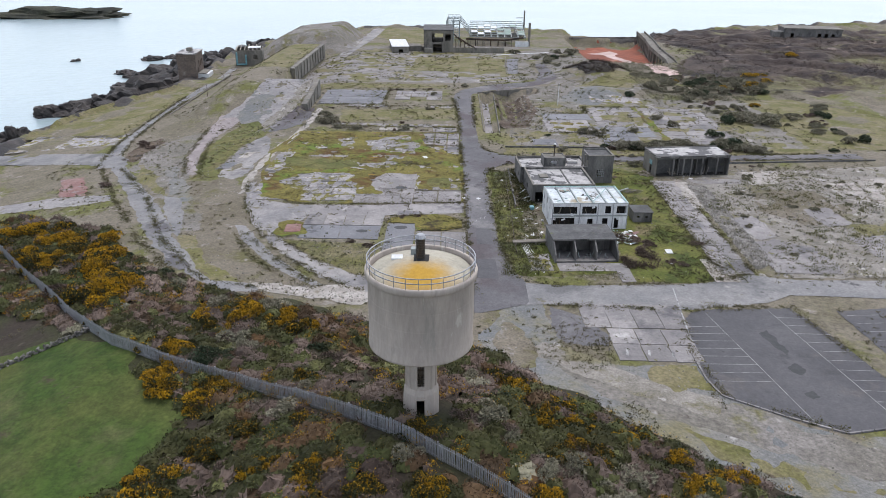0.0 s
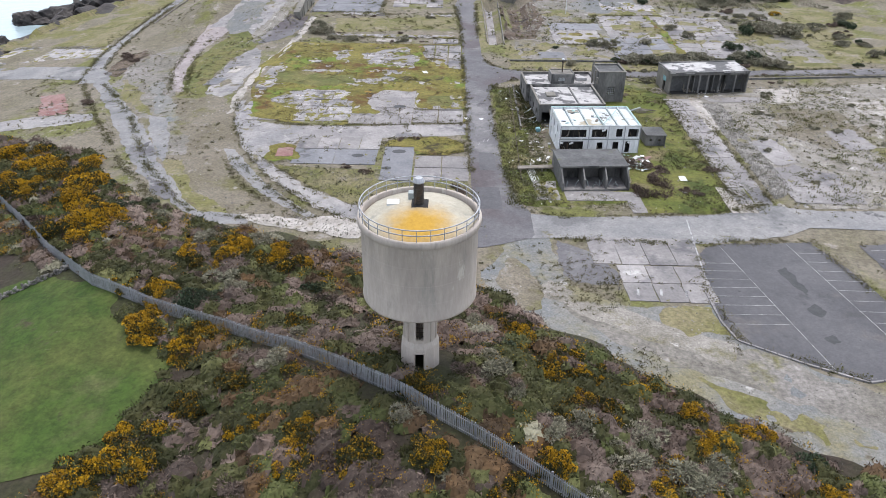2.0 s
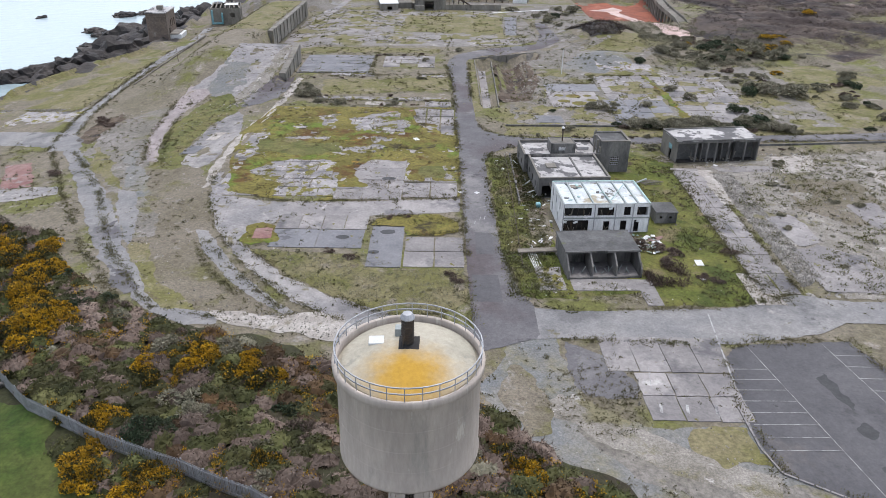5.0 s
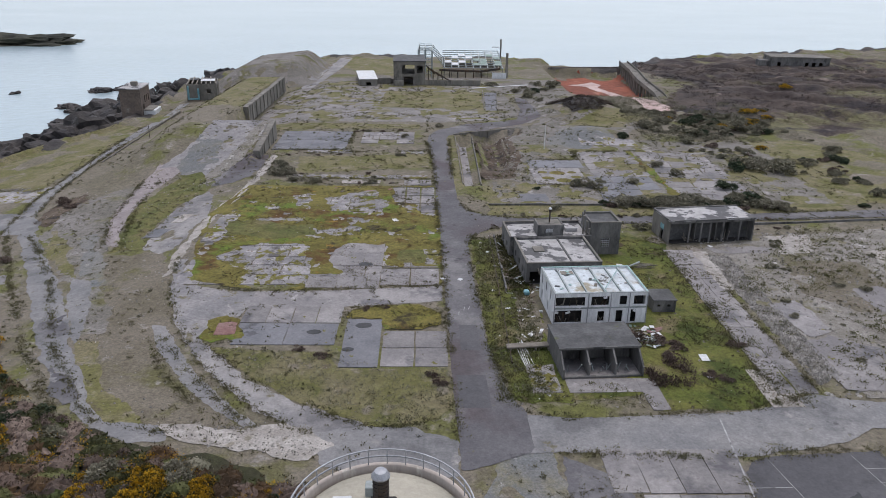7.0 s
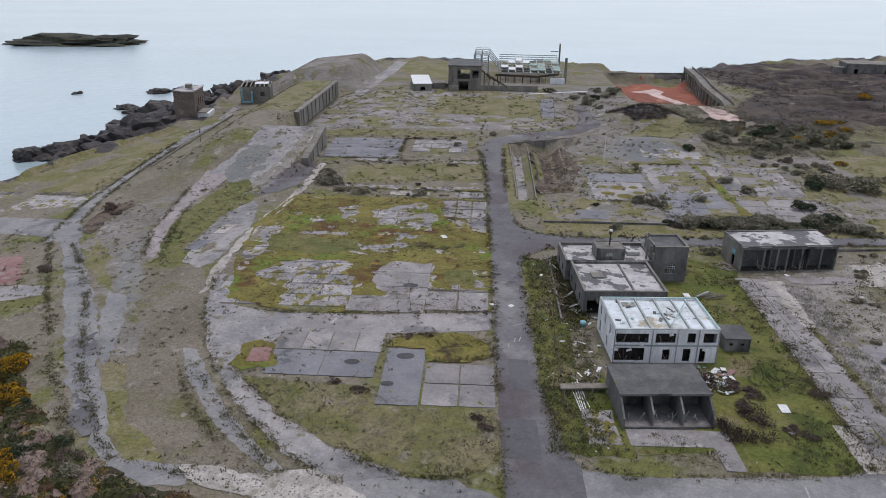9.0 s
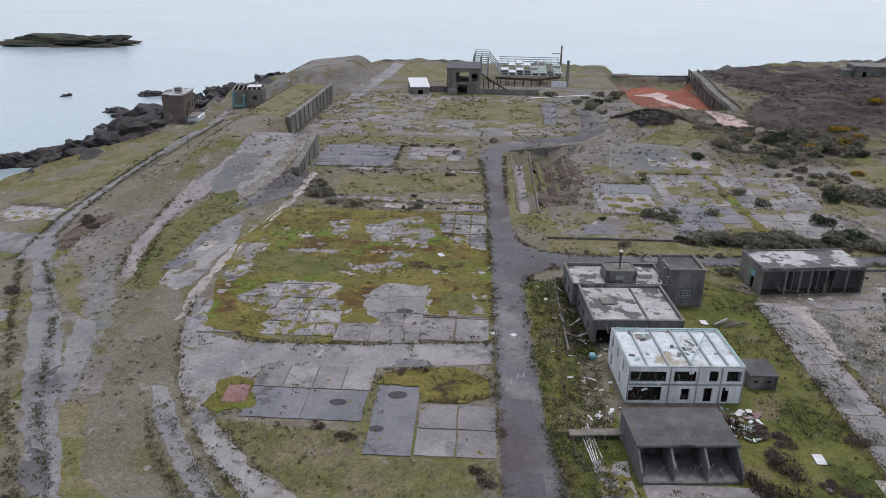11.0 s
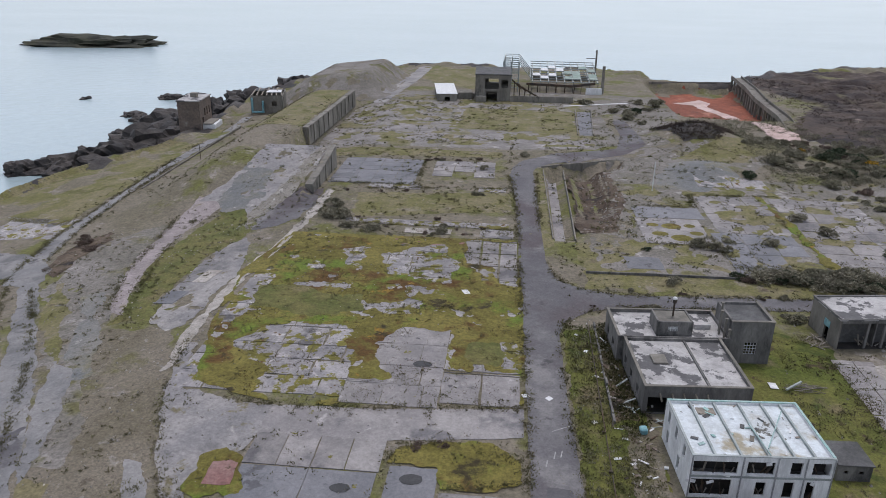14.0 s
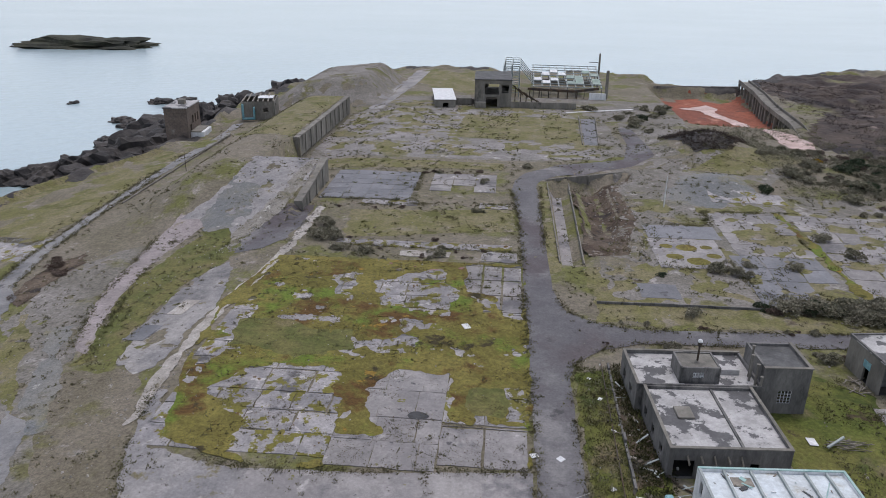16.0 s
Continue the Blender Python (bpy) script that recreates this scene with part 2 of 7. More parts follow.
M_WESTROAD = mat("damp_grey_road", (0.2, 0.198, 0.2), (0.255, 0.248, 0.242), 0.1, 2.6, 0.25, 0.8, 0.3, covers=[((0.14, 0.138, 0.14), 0.07, 0.52, 0.66), ((0.1, 0.098, 0.1), 0.2, 0.62, 0.68), ((0.3, 0.285, 0.27), 0.16, 0.62, 0.7), ((0.15, 0.135, 0.085), 0.3, 0.64, 0.7)], mid=0.08)
M_SEA = sea_material()

# ---- helpers for shapes ----


def part(name, bm, material, parent=None, label=""):
    me = bpy.data.meshes.new(name)
    bm.normal_update()
    bm.to_mesh(me)
    bm.free()
    me.materials.append(material)
    ob = new(name, me)
    if parent is not None:
        ob.parent = parent
    if label:
        ob["label"] = label
    return ob


def raw(name, verts, faces, material, parent=None):
    me = bpy.data.meshes.new(name)
    me.from_pydata(verts, [], faces)
    me.materials.append(material)
    ob = new(name, me)
    if parent is not None:
        ob.parent = parent
    return ob


def thing(name, m, label, category, group=""):
    ob = new(name)
    ob.empty_display_size = 0.2
    ob.matrix_world = m
    return tagged(ob, label, category, group)


def add_box(bm, x0, y0, z0, x1, y1, z1, m=None):
    vs = [bm.verts.new(Vector(p) if m is None else m @ Vector(p)) for p in
          ((x0, y0, z0), (x1, y0, z0), (x1, y1, z0), (x0, y1, z0), (x0, y0, z1), (x1, y0, z1), (x1, y1, z1), (x0, y1, z1))]
    for f in ((3, 2, 1, 0), (4, 5, 6, 7), (0, 1, 5, 4), (1, 2, 6, 5), (2, 3, 7, 6), (3, 0, 4, 7)):
        bm.faces.new([vs[i] for i in f])


def box(*args, m=None, bevel=0.0):
    bm = bmesh.new()
    add_box(bm, *args, m=m)
    if bevel:
        bmesh.ops.bevel(bm, geom=bm.edges[:], offset=bevel, segments=1, affect="EDGES")
    return bm


def beam(p, q, w, h=None):
    """A straight bar from p to q."""
    p, q = Vector(p), Vector(q)
    h = h or w
    m = Matrix.Translation(p) @ (q - p).to_track_quat("X", "Z").to_matrix().to_4x4()
    return box(0, -w / 2, -h / 2, (q - p).length, w / 2, h / 2, m=m)


def wall_bm(length, height, thick, openings=()):
    """A wall along x from 0, standing on z = 0, its outer face at y = 0, with openings (u0, u1, z0, z1) cut through."""
    bm = bmesh.new()
    us = sorted({0.0, length, *(u for o in openings for u in o[:2] if 0 < u < length)})
    zs = sorted({0.0, height, *(z for o in openings for z in o[2:] if 0 < z < height)})
    nu, nz = len(us) - 1, len(zs) - 1
    solid = {(i, k): not any(o[0] < (us[i] + us[i + 1]) / 2 < o[1] and o[2] < (zs[k] + zs[k + 1]) / 2 < o[3] for o in openings) for i in range(nu) for k in range(nz)}
    made = {}

    def corner(i, k, back):
        if (i, k, back) not in made:
            made[i, k, back] = bm.verts.new((us[i], thick if back else 0.0, zs[k]))
        return made[i, k, back]

    for (i, k), full in solid.items():
        if not full:
            continue
        bm.faces.new([corner(*c) for c in ((i, k, 0), (i + 1, k, 0), (i + 1, k + 1, 0), (i, k + 1, 0))])
        bm.faces.new([corner(*c) for c in ((i, k + 1, 1), (i + 1, k + 1, 1), (i + 1, k, 1), (i, k, 1))])
        for (di, dk), (a, b) in (((-1, 0), ((i, k), (i, k + 1))), ((1, 0), ((i + 1, k + 1), (i + 1, k))), ((0, -1), ((i + 1, k), (i, k))), ((0, 1), ((i, k + 1), (i + 1, k + 1)))):
            if not solid.get((i + di, k + dk), False):
                bm.faces.new([corner(*a, 0), corner(*b, 0), corner(*b, 1), corner(*a, 1)])
    bmesh.ops.recalc_face_normals(bm, faces=bm.faces[:])
    return bm


def smooth(v, lo, hi):
    s = np.clip((np.asarray(v, dtype=float) - lo) / (hi - lo), 0, 1)
    return s * s * (3 - 2 * s)


COAST = [(-152, -200), (-150, 120), (-152, 200), (-143, 232), (-128, 262), (-127, 300), (-134, 380), (-112, 448), (-60, 452), (52, 446), (74, 428), (82, 403), (110, 402), (118, 440), (150, 480), (330, 560), (700, 640), (1500, 700), (1500, -400), (-152, -400)]


def inland(x, y):
    """Distance from the shoreline, positive on land."""
    px, py = np.asarray(x, dtype=float), np.asarray(y, dtype=float)
    best, odd = np.full(px.shape, 1e9), np.zeros(px.shape, dtype=bool)
    for (ax, ay), (bx, by) in zip(COAST, COAST[1:] + COAST[:1]):
        dx, dy = bx - ax, by - ay
        s = np.clip(((px - ax) * dx + (py - ay) * dy) / (dx * dx + dy * dy), 0, 1)
        best = np.minimum(best, np.hypot(px - ax - s * dx, py - ay - s * dy))
        cross = ((ay > py) != (by > py)) & (px < (bx - ax) * (py - ay) / ((by - ay) or 1e-9) + ax)
        odd ^= cross
    return np.where(odd, best, -best)


def ground_z(x, y):
    x, y = np.asarray(x, dtype=float), np.asarray(y, dtype=float)

    def hill(h, cx, cy, sx, sy):
        return h * np.exp(-((x - cx) / sx) ** 2 - ((y - cy) / sy) ** 2)

    z = -0.115 * np.maximum(0, -(x + 45)) - 0.012 * np.maximum(0, y - 250)
    z = z + hill(7.5, -3, 9, 22, 20) + hill(3.2, -38, 35, 20, 17) + hill(2.0, -58, 55, 15, 15)
    # raised bank behind the retaining walls, and its ramp
    edge = np.where(y < 214, -48.3, -62.3)
    bank = smooth(-x, -edge - 0.1, -edge + 1.5) * smooth(y, 172, 212) * (1 - smooth(y, 306, 322)) * (1 - smooth(-x, 74, 98))
    z = z + bank * (5.4 + 0.115 * np.maximum(0, -(x + 45)))
    z = z + 10.0 * smooth(x, -112, -88) * (1 - smooth(x, -66, -52)) * smooth(y, 326, 348) * (1 - smooth(y, 392, 420))
    # eastern headland and the low ground before it
    z = z + hill(0.8, 140, 395, 30, 45) + hill(1.6, 235, 400, 70, 70) - 3.2 * smooth(x, 112, 140) * smooth(y, 300, 400) + hill(1.5, 170, 290, 50, 45) + hill(2.5, 62, 250, 22, 22)
    z = z - 5.0 * smooth(x, 62, 68) * (1 - smooth(x, 102, 108)) * smooth(y, 300, 322) * (1 - smooth(y, 391, 393))
    z = z - hill(2.5, 92, 275, 16, 26) + hill(4.2, 58, 258, 11, 11) + hill(2.6, 53, 219, 10, 9)
    fall = 219.4 + 0.506 * (x - 8.5) - y
    z = z - 2.4 * smooth(fall, 0.2, 1.6) * (1 - smooth(fall, 4, 11)) * smooth(x, 9, 12) * (1 - smooth(x, 29, 33))
    # drained channel and eroded ditch beside the road
    z = z - 1.8 * smooth(x, 9.0, 9.8) * (1 - smooth(x, 13.6, 14.4)) * smooth(y, 163, 166) * (1 - smooth(y, 217, 219))
    z = z - 2.2 * smooth(x, 15, 18) * (1 - smooth(x, 21, 25)) * smooth(y, 172, 190) * (1 - smooth(y, 222, 232))
    d = inland(x, y)
    z = z * smooth(d, 0, 10) + (SEA - 5) * (1 - smooth(d, -3, 8))
    return z


def gz(x, y):
    return float(ground_z(np.array([x]), np.array([y]))[0])


def lattice(x, y, seed):
    """Smooth value noise between -1 and 1 on a one-metre lattice."""
    xi, yi = np.floor(x).astype(np.int64), np.floor(y).astype(np.int64)
    fx, fy = x - xi, y - yi
    fx, fy = fx * fx * (3 - 2 * fx), fy * fy * (3 - 2 * fy)

    def at(i, j):
        h = (i * 374761393 + j * 668265263 + int(seed * 1013) * 144665) & 0x7FFFFFFF
        h = ((h ^ (h >> 13)) * 1274126177) & 0x7FFFFFFF
        return ((h ^ (h >> 16)) & 0xFFFF) / 32767.5 - 1

    low = at(xi, yi) * (1 - fx) + at(xi + 1, yi) * fx
    high = at(xi, yi + 1) * (1 - fx) + at(xi + 1, yi + 1) * fx
    return low * (1 - fy) + high * fy


def ragged(x, y, size, seed, octaves=4):
    """Several octaves of noise, the largest forms size metres across."""
    total, amp, weight = 0, 1.0, 0.0
    for i in range(octaves):
        total = total + amp * lattice(x / size + 31.7 * i, y / size - 17.3 * i, seed + i)
        weight += amp
        amp, size = amp * 0.6, size / 2.1
    return total / weight * 1.5


def depth_in(x, y, points):
    """Distance inside the outline, negative outside it."""
    best, odd = np.full(x.shape, 1e9), np.zeros(x.shape, dtype=bool)
    for (ax, ay), (bx, by) in zip(points, list(points[1:]) + [points[0]]):
        dx, dy = bx - ax, by - ay
        k = np.clip(((x - ax) * dx + (y - ay) * dy) / (dx * dx + dy * dy + 1e-9), 0, 1)
        best = np.minimum(best, np.hypot(x - ax - k * dx, y - ay - k * dy))
        odd ^= ((ay > y) != (by > y)) & (x < dx * (y - ay) / ((by - ay) or 1e-9) + ax)
    return np.where(odd, best, -best)


SQUARES = {1: (0, "a", "d"), 2: ("a", 1, "b"), 3: (0, 1, "b", "d"), 4: ("b", 2, "c"), 5: (0, "a", "b", 2, "c", "d"), 6: ("a", 1, 2, "c"), 7: (0, 1, 2, "c", "d"),
           8: ("d", "c", 3), 9: (0, "a", "c", 3), 10: ("a", 1, "b", "c", 3, "d"), 11: (0, 1, "b", "c", 3), 12: ("d", "b", 2, 3), 13: (0, "a", "b", 2, 3), 14: ("a", 1, 2, 3, "d")}


def sheet(name, value, box4, cell, lift, material, label="", parent=None, category=""):
    """Ground cover draped on the terrain wherever value(x, y) is positive, with a cut, uneven edge."""
    x0, y0, x1, y1 = box4
    xs, ys = np.arange(x0, x1 + cell, cell), np.arange(y0, y1 + cell, cell)
    gx, gy = np.meshgrid(xs, ys)
    v = value(gx, gy)
    on = v > 0
    code = on[:-1, :-1] * 1 + on[:-1, 1:] * 2 + on[1:, 1:] * 4 + on[1:, :-1] * 8
    spread = ground_z(gx[::4, ::4], gy[::4, ::4])
    run = 14 if spread.max() - spread.min() < 0.05 else max(1, int(1.6 / cell))
    verts, faces, made = [], [], {}

    def corner(i, j):
        if (i, j) not in made:
            made[i, j] = len(verts)
            verts.append((xs[i], ys[j]))
        return made[i, j]

    def between(i, j, k, m):
        key = (i, j, k, m)
        if key not in made:
            a, b = v[j, i], v[m, k]
            q = a / (a - b)
            made[key] = len(verts)
            verts.append((xs[i] + (xs[k] - xs[i]) * q, ys[j] + (ys[m] - ys[j]) * q))
        return made[key]

    for j, i in zip(*np.nonzero((code > 0) & (code < 15))):
        near = {0: (i, j), 1: (i + 1, j), 2: (i + 1, j + 1), 3: (i, j + 1), "a": (i, j, i + 1, j), "b": (i + 1, j, i + 1, j + 1), "c": (i, j + 1, i + 1, j + 1), "d": (i, j, i, j + 1)}
        faces.append(tuple(corner(*near[c]) if isinstance(c, int) else between(*near[c]) for c in SQUARES[int(code[j, i])]))
    full = code == 15
    for j in range(full.shape[0]):
        row = np.nonzero(full[j])[0]
        k = 0
        while k < len(row):
            m = k
            while m + 1 < len(row) and row[m + 1] == row[m] + 1 and m - k + 1 < run:
                m += 1
            faces.append((corner(row[k], j), corner(row[m] + 1, j), corner(row[m] + 1, j + 1), corner(row[k], j + 1)))
            k = m + 1
    p = np.array(verts) if verts else np.zeros((0, 2))
    z = ground_z(p[:, 0], p[:, 1]) + lift
    ob = raw(name, np.column_stack([p, z]).tolist(), faces, material, parent)
    if parent is None:
        tagged(ob, label, category or name.replace("_", " "), kind="structure")
    return ob


def patch(name, points, lift, material, rough=0.5, label="", parent=None, bite=0.0):
    """A sheet of ground cover inside an outline whose edge is worn; bite opens gaps in it."""
    xs, ys = [p[0] for p in points], [p[1] for p in points]
    size = math.sqrt((max(xs) - min(xs)) * (max(ys) - min(ys)))
    cell = min(1.2, max(0.28, rough * 0.4, size / 160))
    seed = abs(hash((round(xs[0] * 10), round(ys[0] * 10)))) % 97

    def value(x, y):
        v = depth_in(x, y, points) + rough * 1.5 * ragged(x, y, max(1.6, rough * 6), seed)
        if bite:
            v = np.minimum(v, (0.62 - bite - ragged(x, y, 5.0, seed + 40)) * 3)
        return v

    m = rough * 2.5
    return sheet(name, value, (min(xs) - m, min(ys) - m, max(xs) + m, max(ys) + m), cell, lift, material, label, parent)


def slab(name, x0, y0, x1, y1, lift, material, parent, rough=0.25, turn=0.0):
    """One concrete slab with chipped edges, as a piece of its paved area."""
    w, d = x1 - x0, y1 - y0
    ring = []
    for (ax, ay), (bx, by) in (((0, 0), (w, 0)), ((w, 0), (w, d)), ((w, d), (0, d)), ((0, d), (0, 0))):
        for i in range(3):
            s = i / 3
            ring.append((ax + (bx - ax) * s + random.gauss(0, rough) * (0.5 if i else 0.25), ay + (by - ay) * s + random.gauss(0, rough) * (0.5 if i else 0.25)))
    c, s = math.cos(radians(turn)), math.sin(radians(turn))
    top = [(x0 + px * c - py * s, y0 + px * s + py * c) for px, py in ring]
    zs = ground_z(np.array([p[0] for p in top]), np.array([p[1] for p in top]))
    k = len(top)
    verts = [(x, y, z + lift) for (x, y), z in zip(top, zs)] + [(x, y, z - 0.1) for (x, y), z in zip(top, zs)]
    faces = [tuple(range(k))] + [((i + 1) % k, i, i + k, (i + 1) % k + k) for i in range(k)]
    return raw(name, verts, faces, material, parent)

# ---- ground and sea ----


def grid_sheet(name, xs, ys, material, label):
    gx, gy = np.meshgrid(xs, ys)
    z = ground_z(gx, gy)
    d = inland(gx, gy)
    wild = np.clip(smooth(30 - d, 0, 22) + 1.0 * smooth(gx, 108, 150), 0, 1) * smooth(gy, 60, 120)
    lumps = np.array([noise.fractal((px * 0.06, py * 0.06, 3.0), 1.0, 2.0, 5) for px, py in zip(gx.ravel(), gy.ravel())]).reshape(gx.shape)
    z = z + wild * lumps * 2.6
    nx, ny = len(xs), len(ys)
    idx = np.arange(nx * ny).reshape(ny, nx)
    faces = np.stack([idx[:-1, :-1], idx[:-1, 1:], idx[1:, 1:], idx[1:, :-1]], -1).reshape(-1, 4)
    ob = raw(name, np.stack([gx, gy, z], -1).reshape(-1, 3).tolist(), faces.tolist(), material)
    ob.data.polygons.foreach_set("use_smooth", [True] * len(faces))
    return tagged(ob, label, name, kind="structure"), gx, gy, d


ground, GX, GY, GD = grid_sheet("ground", np.arange(-176, 420, 2.0), np.arange(-140, 570, 2.0), M_GROUND, "rough derelict ground of dirt, dry grass and stones")
ground.data.materials.append(M_ROCK)
ground.data.materials.append(M_HEATH)
cx, cy = (GX[:-1, :-1] + GX[1:, 1:]) / 2, (GY[:-1, :-1] + GY[1:, 1:]) / 2
dd = inland(cx, cy) + 5 * np.sin(cx * 0.21) * np.sin(cy * 0.17)
kinds = np.where(dd < 9, 1, 0)
heath = (cx + 12 * np.sin(cy * 0.05) > 112 + 0.0 * cy) & (cy > 235 + 10 * np.sin(cx * 0.08)) & (cy < 480)
kinds = np.where(heath & (kinds == 0), 2, kinds)
ground.data.polygons.foreach_set("material_index", kinds.ravel().astype(np.int32))

bm = bmesh.new()
bmesh.ops.create_grid(bm, x_segments=40, y_segments=40, size=4500)
sea = part("water", bm, M_SEA)
sea.location.z = SEA
tagged(sea, "calm grey-green sea under an overcast sky", "sea", kind="structure")

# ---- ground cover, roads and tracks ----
patch("scrub_floor", [(-150, 98), (-94, 102), (-72, 89), (-62, 76), (-48, 61), (-38, 55), (-22, 50), (-12, 46), (5, 38.5), (13, 27.5), (22, 20.5), (36, 12), (52, 2), (70, -20), (70, -70), (-90, -70), (-80, -12), (-50, 0), (-40, 10), (-38, 22), (-50, 31), (-62, 34), (-84, 46), (-150, 72)], 0.16, M_SCRUBFLOOR, 1.5, "litter and moss under the scrub, darkened as shaded gaps")
patch("meadow", [(-150, 60), (-100, 25), (-60, 38), (-50, 35), (-45, 34), (-36, 25), (-31, 21), (-33, 10), (-42, 4), (-60, -6), (-150, -40)], 0.22, M_MEADOW, 1.8, "smooth green meadow beside the scrub")
patch("gravel_yard", [(5, 42), (10.5, 56), (14, 54), (17, 41), (23.5, 36), (35, 37), (35.5, 29), (48, 21.5), (54, 22), (90, 30), (90, -5), (48, 6), (35, 11.5), (21.5, 20), (12.5, 27.5), (8, 34)], 0.04, M_GRAVEL, 0.8, "grey gravel track with weeds and pale stones")
patch("verge", [(-36, 56), (-12, 56), (4, 56), (8, 50), (6, 42), (-12, 46), (-22, 50), (-33, 53)], 0.03, M_STONY, 0.8, "stony grey verge below the scrub hill")
patch("dirt_bank", [(-63, 120), (-52, 118), (-45, 101), (-41, 86), (-33, 72), (-24, 60), (-22, 56), (-37, 56), (-52, 72), (-60, 90), (-70, 112)], 0.03, M_STONY, 1.0, "broad strip of stony brown dirt between the tracks")
patch("grass_strip", [(-53.5, 82), (-49.5, 81), (-44, 68), (-34, 58.5), (-41, 57.5), (-46, 64)], 0.06, M_GRASS, 0.5, "strip of bright mossy grass along the track")
patch("grass_bank", [(-64, 121), (-67, 135.5), (-68.9, 144.5), (-69.8, 156.2), (-68.6, 167.2), (-66, 180), (-60.7, 177.3), (-57.2, 168.9), (-54.5, 160.1), (-57.4, 151.7), (-59.8, 145.9), (-60.3, 134.4), (-57.8, 121)], 0.06, M_LUSH, 0.9, "green grass bank between two tracks")
patch("grass_slope", [(-106, 176), (-143, 187), (-142, 232), (-127, 262), (-113, 277), (-107.5, 285), (-107.3, 240), (-106, 200)], 0.06, M_GRASS, 1.0, "yellow-green coarse grass slope above the shore")
patch("grass_top", [(-62.9, 237), (-62.9, 307), (-80, 312), (-92, 280), (-90, 240)], 0.06, M_GRASS, 0.8, "grass on top of the retained bank")
patch("grass_triangle", [(-32, 78.5), (-13.5, 77.5), (-13, 72.5), (-6.5, 72.5), (3, 72.8), (4, 64), (1.5, 60.5), (-2, 59.2), (-7.3, 59), (-18, 65), (-24.5, 70.5)], 0.06, M_GRASS, 0.35, "triangular lawn of rough olive grass")
patch("grass_verge", [(9.5, 78), (11.5, 66), (13.5, 64), (20, 64.5), (20, 69), (18.6, 72), (18.6, 100), (17, 124), (9, 124), (9, 105)], 0.05, M_LAWN, 0.35, "rough grass verge with rubbish beside the house")
patch("grass_plot", [(19, 65), (30, 66), (31, 62.5), (44, 63.2), (52, 67), (53, 80), (49, 101), (49, 122), (38, 130), (33, 124), (33, 84), (31, 72)], 0.05, M_LAWN, 0.4, "green grass plot around the derelict houses")
patch("grass_north", [(-36.5, 190), (0.6, 194), (0.6, 180), (-35, 172)], 0.06, M_GRASS, 0.6, "rectangle of green grass between old floors")
patch("grass_strip", [(-54, 236), (-3, 235.5), (-3, 229), (-52, 226)], 0.06, M_GRASS, 0.5, "long strip of grass across the old works")
patch("grass_field", [(-18, 268), (22, 265), (22, 304), (-18, 308)], 0.06, M_GRASS, 1.2, "patch of green grass among the old floors")
patch("grass_field", [(-45, 385), (-18, 350), (-6, 375), (-5, 430), (-45, 432)], 0.06, M_GRASS, 1.5, "yellow-green grass near the point")
patch("grass_east", [(14, 140), (14, 162), (27, 166), (27, 200), (45, 208), (85, 212), (100, 190), (100, 142), (40, 140)], 0.04, M_GRASS, 0.8, "rough grass between road and old floors")
patch("grass_east", [(80, 150), (140, 150), (140, 215), (95, 215)], 0.05, M_GRASS, 1.5, "yellowish grass field below the heath")
patch("grey_ground", [(27, 146), (100, 150), (104, 214), (60, 214), (30, 206), (16, 166), (16, 148)], 0.055, M_ASH, 2.0, "bare grey ground between the eastern floors", bite=0.45)
patch("grey_ground", [(26, 206), (62, 214), (76, 236), (60, 246), (40, 244), (26, 232)], 0.06, M_ASH, 2.0, "bare grey ground round the spoil heap", bite=0.4)
patch("grass_verge", [(7, 158), (9.2, 160), (9.2, 216), (6.5, 214), (6.9, 180)], 0.05, M_GRASS, 0.25, "narrow grass verge between road and channel")
patch("ash_ground", [(-61, 238), (-2, 238), (26, 243), (34, 250), (33, 300), (62, 316), (66, 345), (20, 350), (-46, 345), (-60, 318)], 0.02, M_ASH, 1.2, "ashy grey ground of the demolished works")
patch("ash_ground", [(40, 245), (48, 246), (46, 272), (60, 292), (64, 316), (36, 300)], 0.04, M_ASH, 1.0, "ashy grey ground beside the bend")
patch("works_moss", [(-58, 242), (-2, 242), (26, 247), (32, 300), (30, 330), (-50, 335), (-60, 310)], 0.065, M_GRASS, 2.0, "grass and moss over the old works floors", bite=0.8)
patch("works_floor", [(-52, 240), (-2, 240), (24, 244), (24, 262), (-18, 266), (-18, 308), (22, 306), (30, 318), (-45, 318), (-62, 308), (-62, 252)], 0.04, M_FLOOR_FAR, 0.8, "cracked grey floors of demolished works")
patch("pinkish_track", [(-66.3, 125.2), (-71.8, 139.1), (-74.7, 150.3), (-75.6, 161), (-76.8, 175), (-75.5, 185), (-66.0, 183), (-69.4, 176.9), (-70.6, 167.7), (-70.5, 156.4), (-69.5, 144.6), (-67.6, 135.6), (-63.7, 123.7)], 0.08, M_PINK, 0.35, "pale pinkish track curving up the bank")
patch("track_floor", [(-57.6, 121), (-59.1, 131.6), (-59.2, 142.8), (-57.4, 153.8), (-54.4, 158.5), (-51.8, 152.7), (-49.2, 141.0), (-50, 134.0), (-50.3, 125.2), (-50.5, 119), (-53, 117)], 0.08, M_ASPHALT_OLD, 0.5, "pale worn paving beside the curved track", bite=0.05)
patch("ramp_floor", [(-74.6, 183.2), (-70.1, 191.8), (-67.5, 203), (-66.5, 213), (-49.4, 213), (-49.4, 197), (-53.3, 188.2), (-58.9, 173.3), (-62.2, 179), (-67.5, 182)], 0.1, M_ASPHALT_OLD, 0.6, "broad paved ramp rising to the bank", bite=0.02)
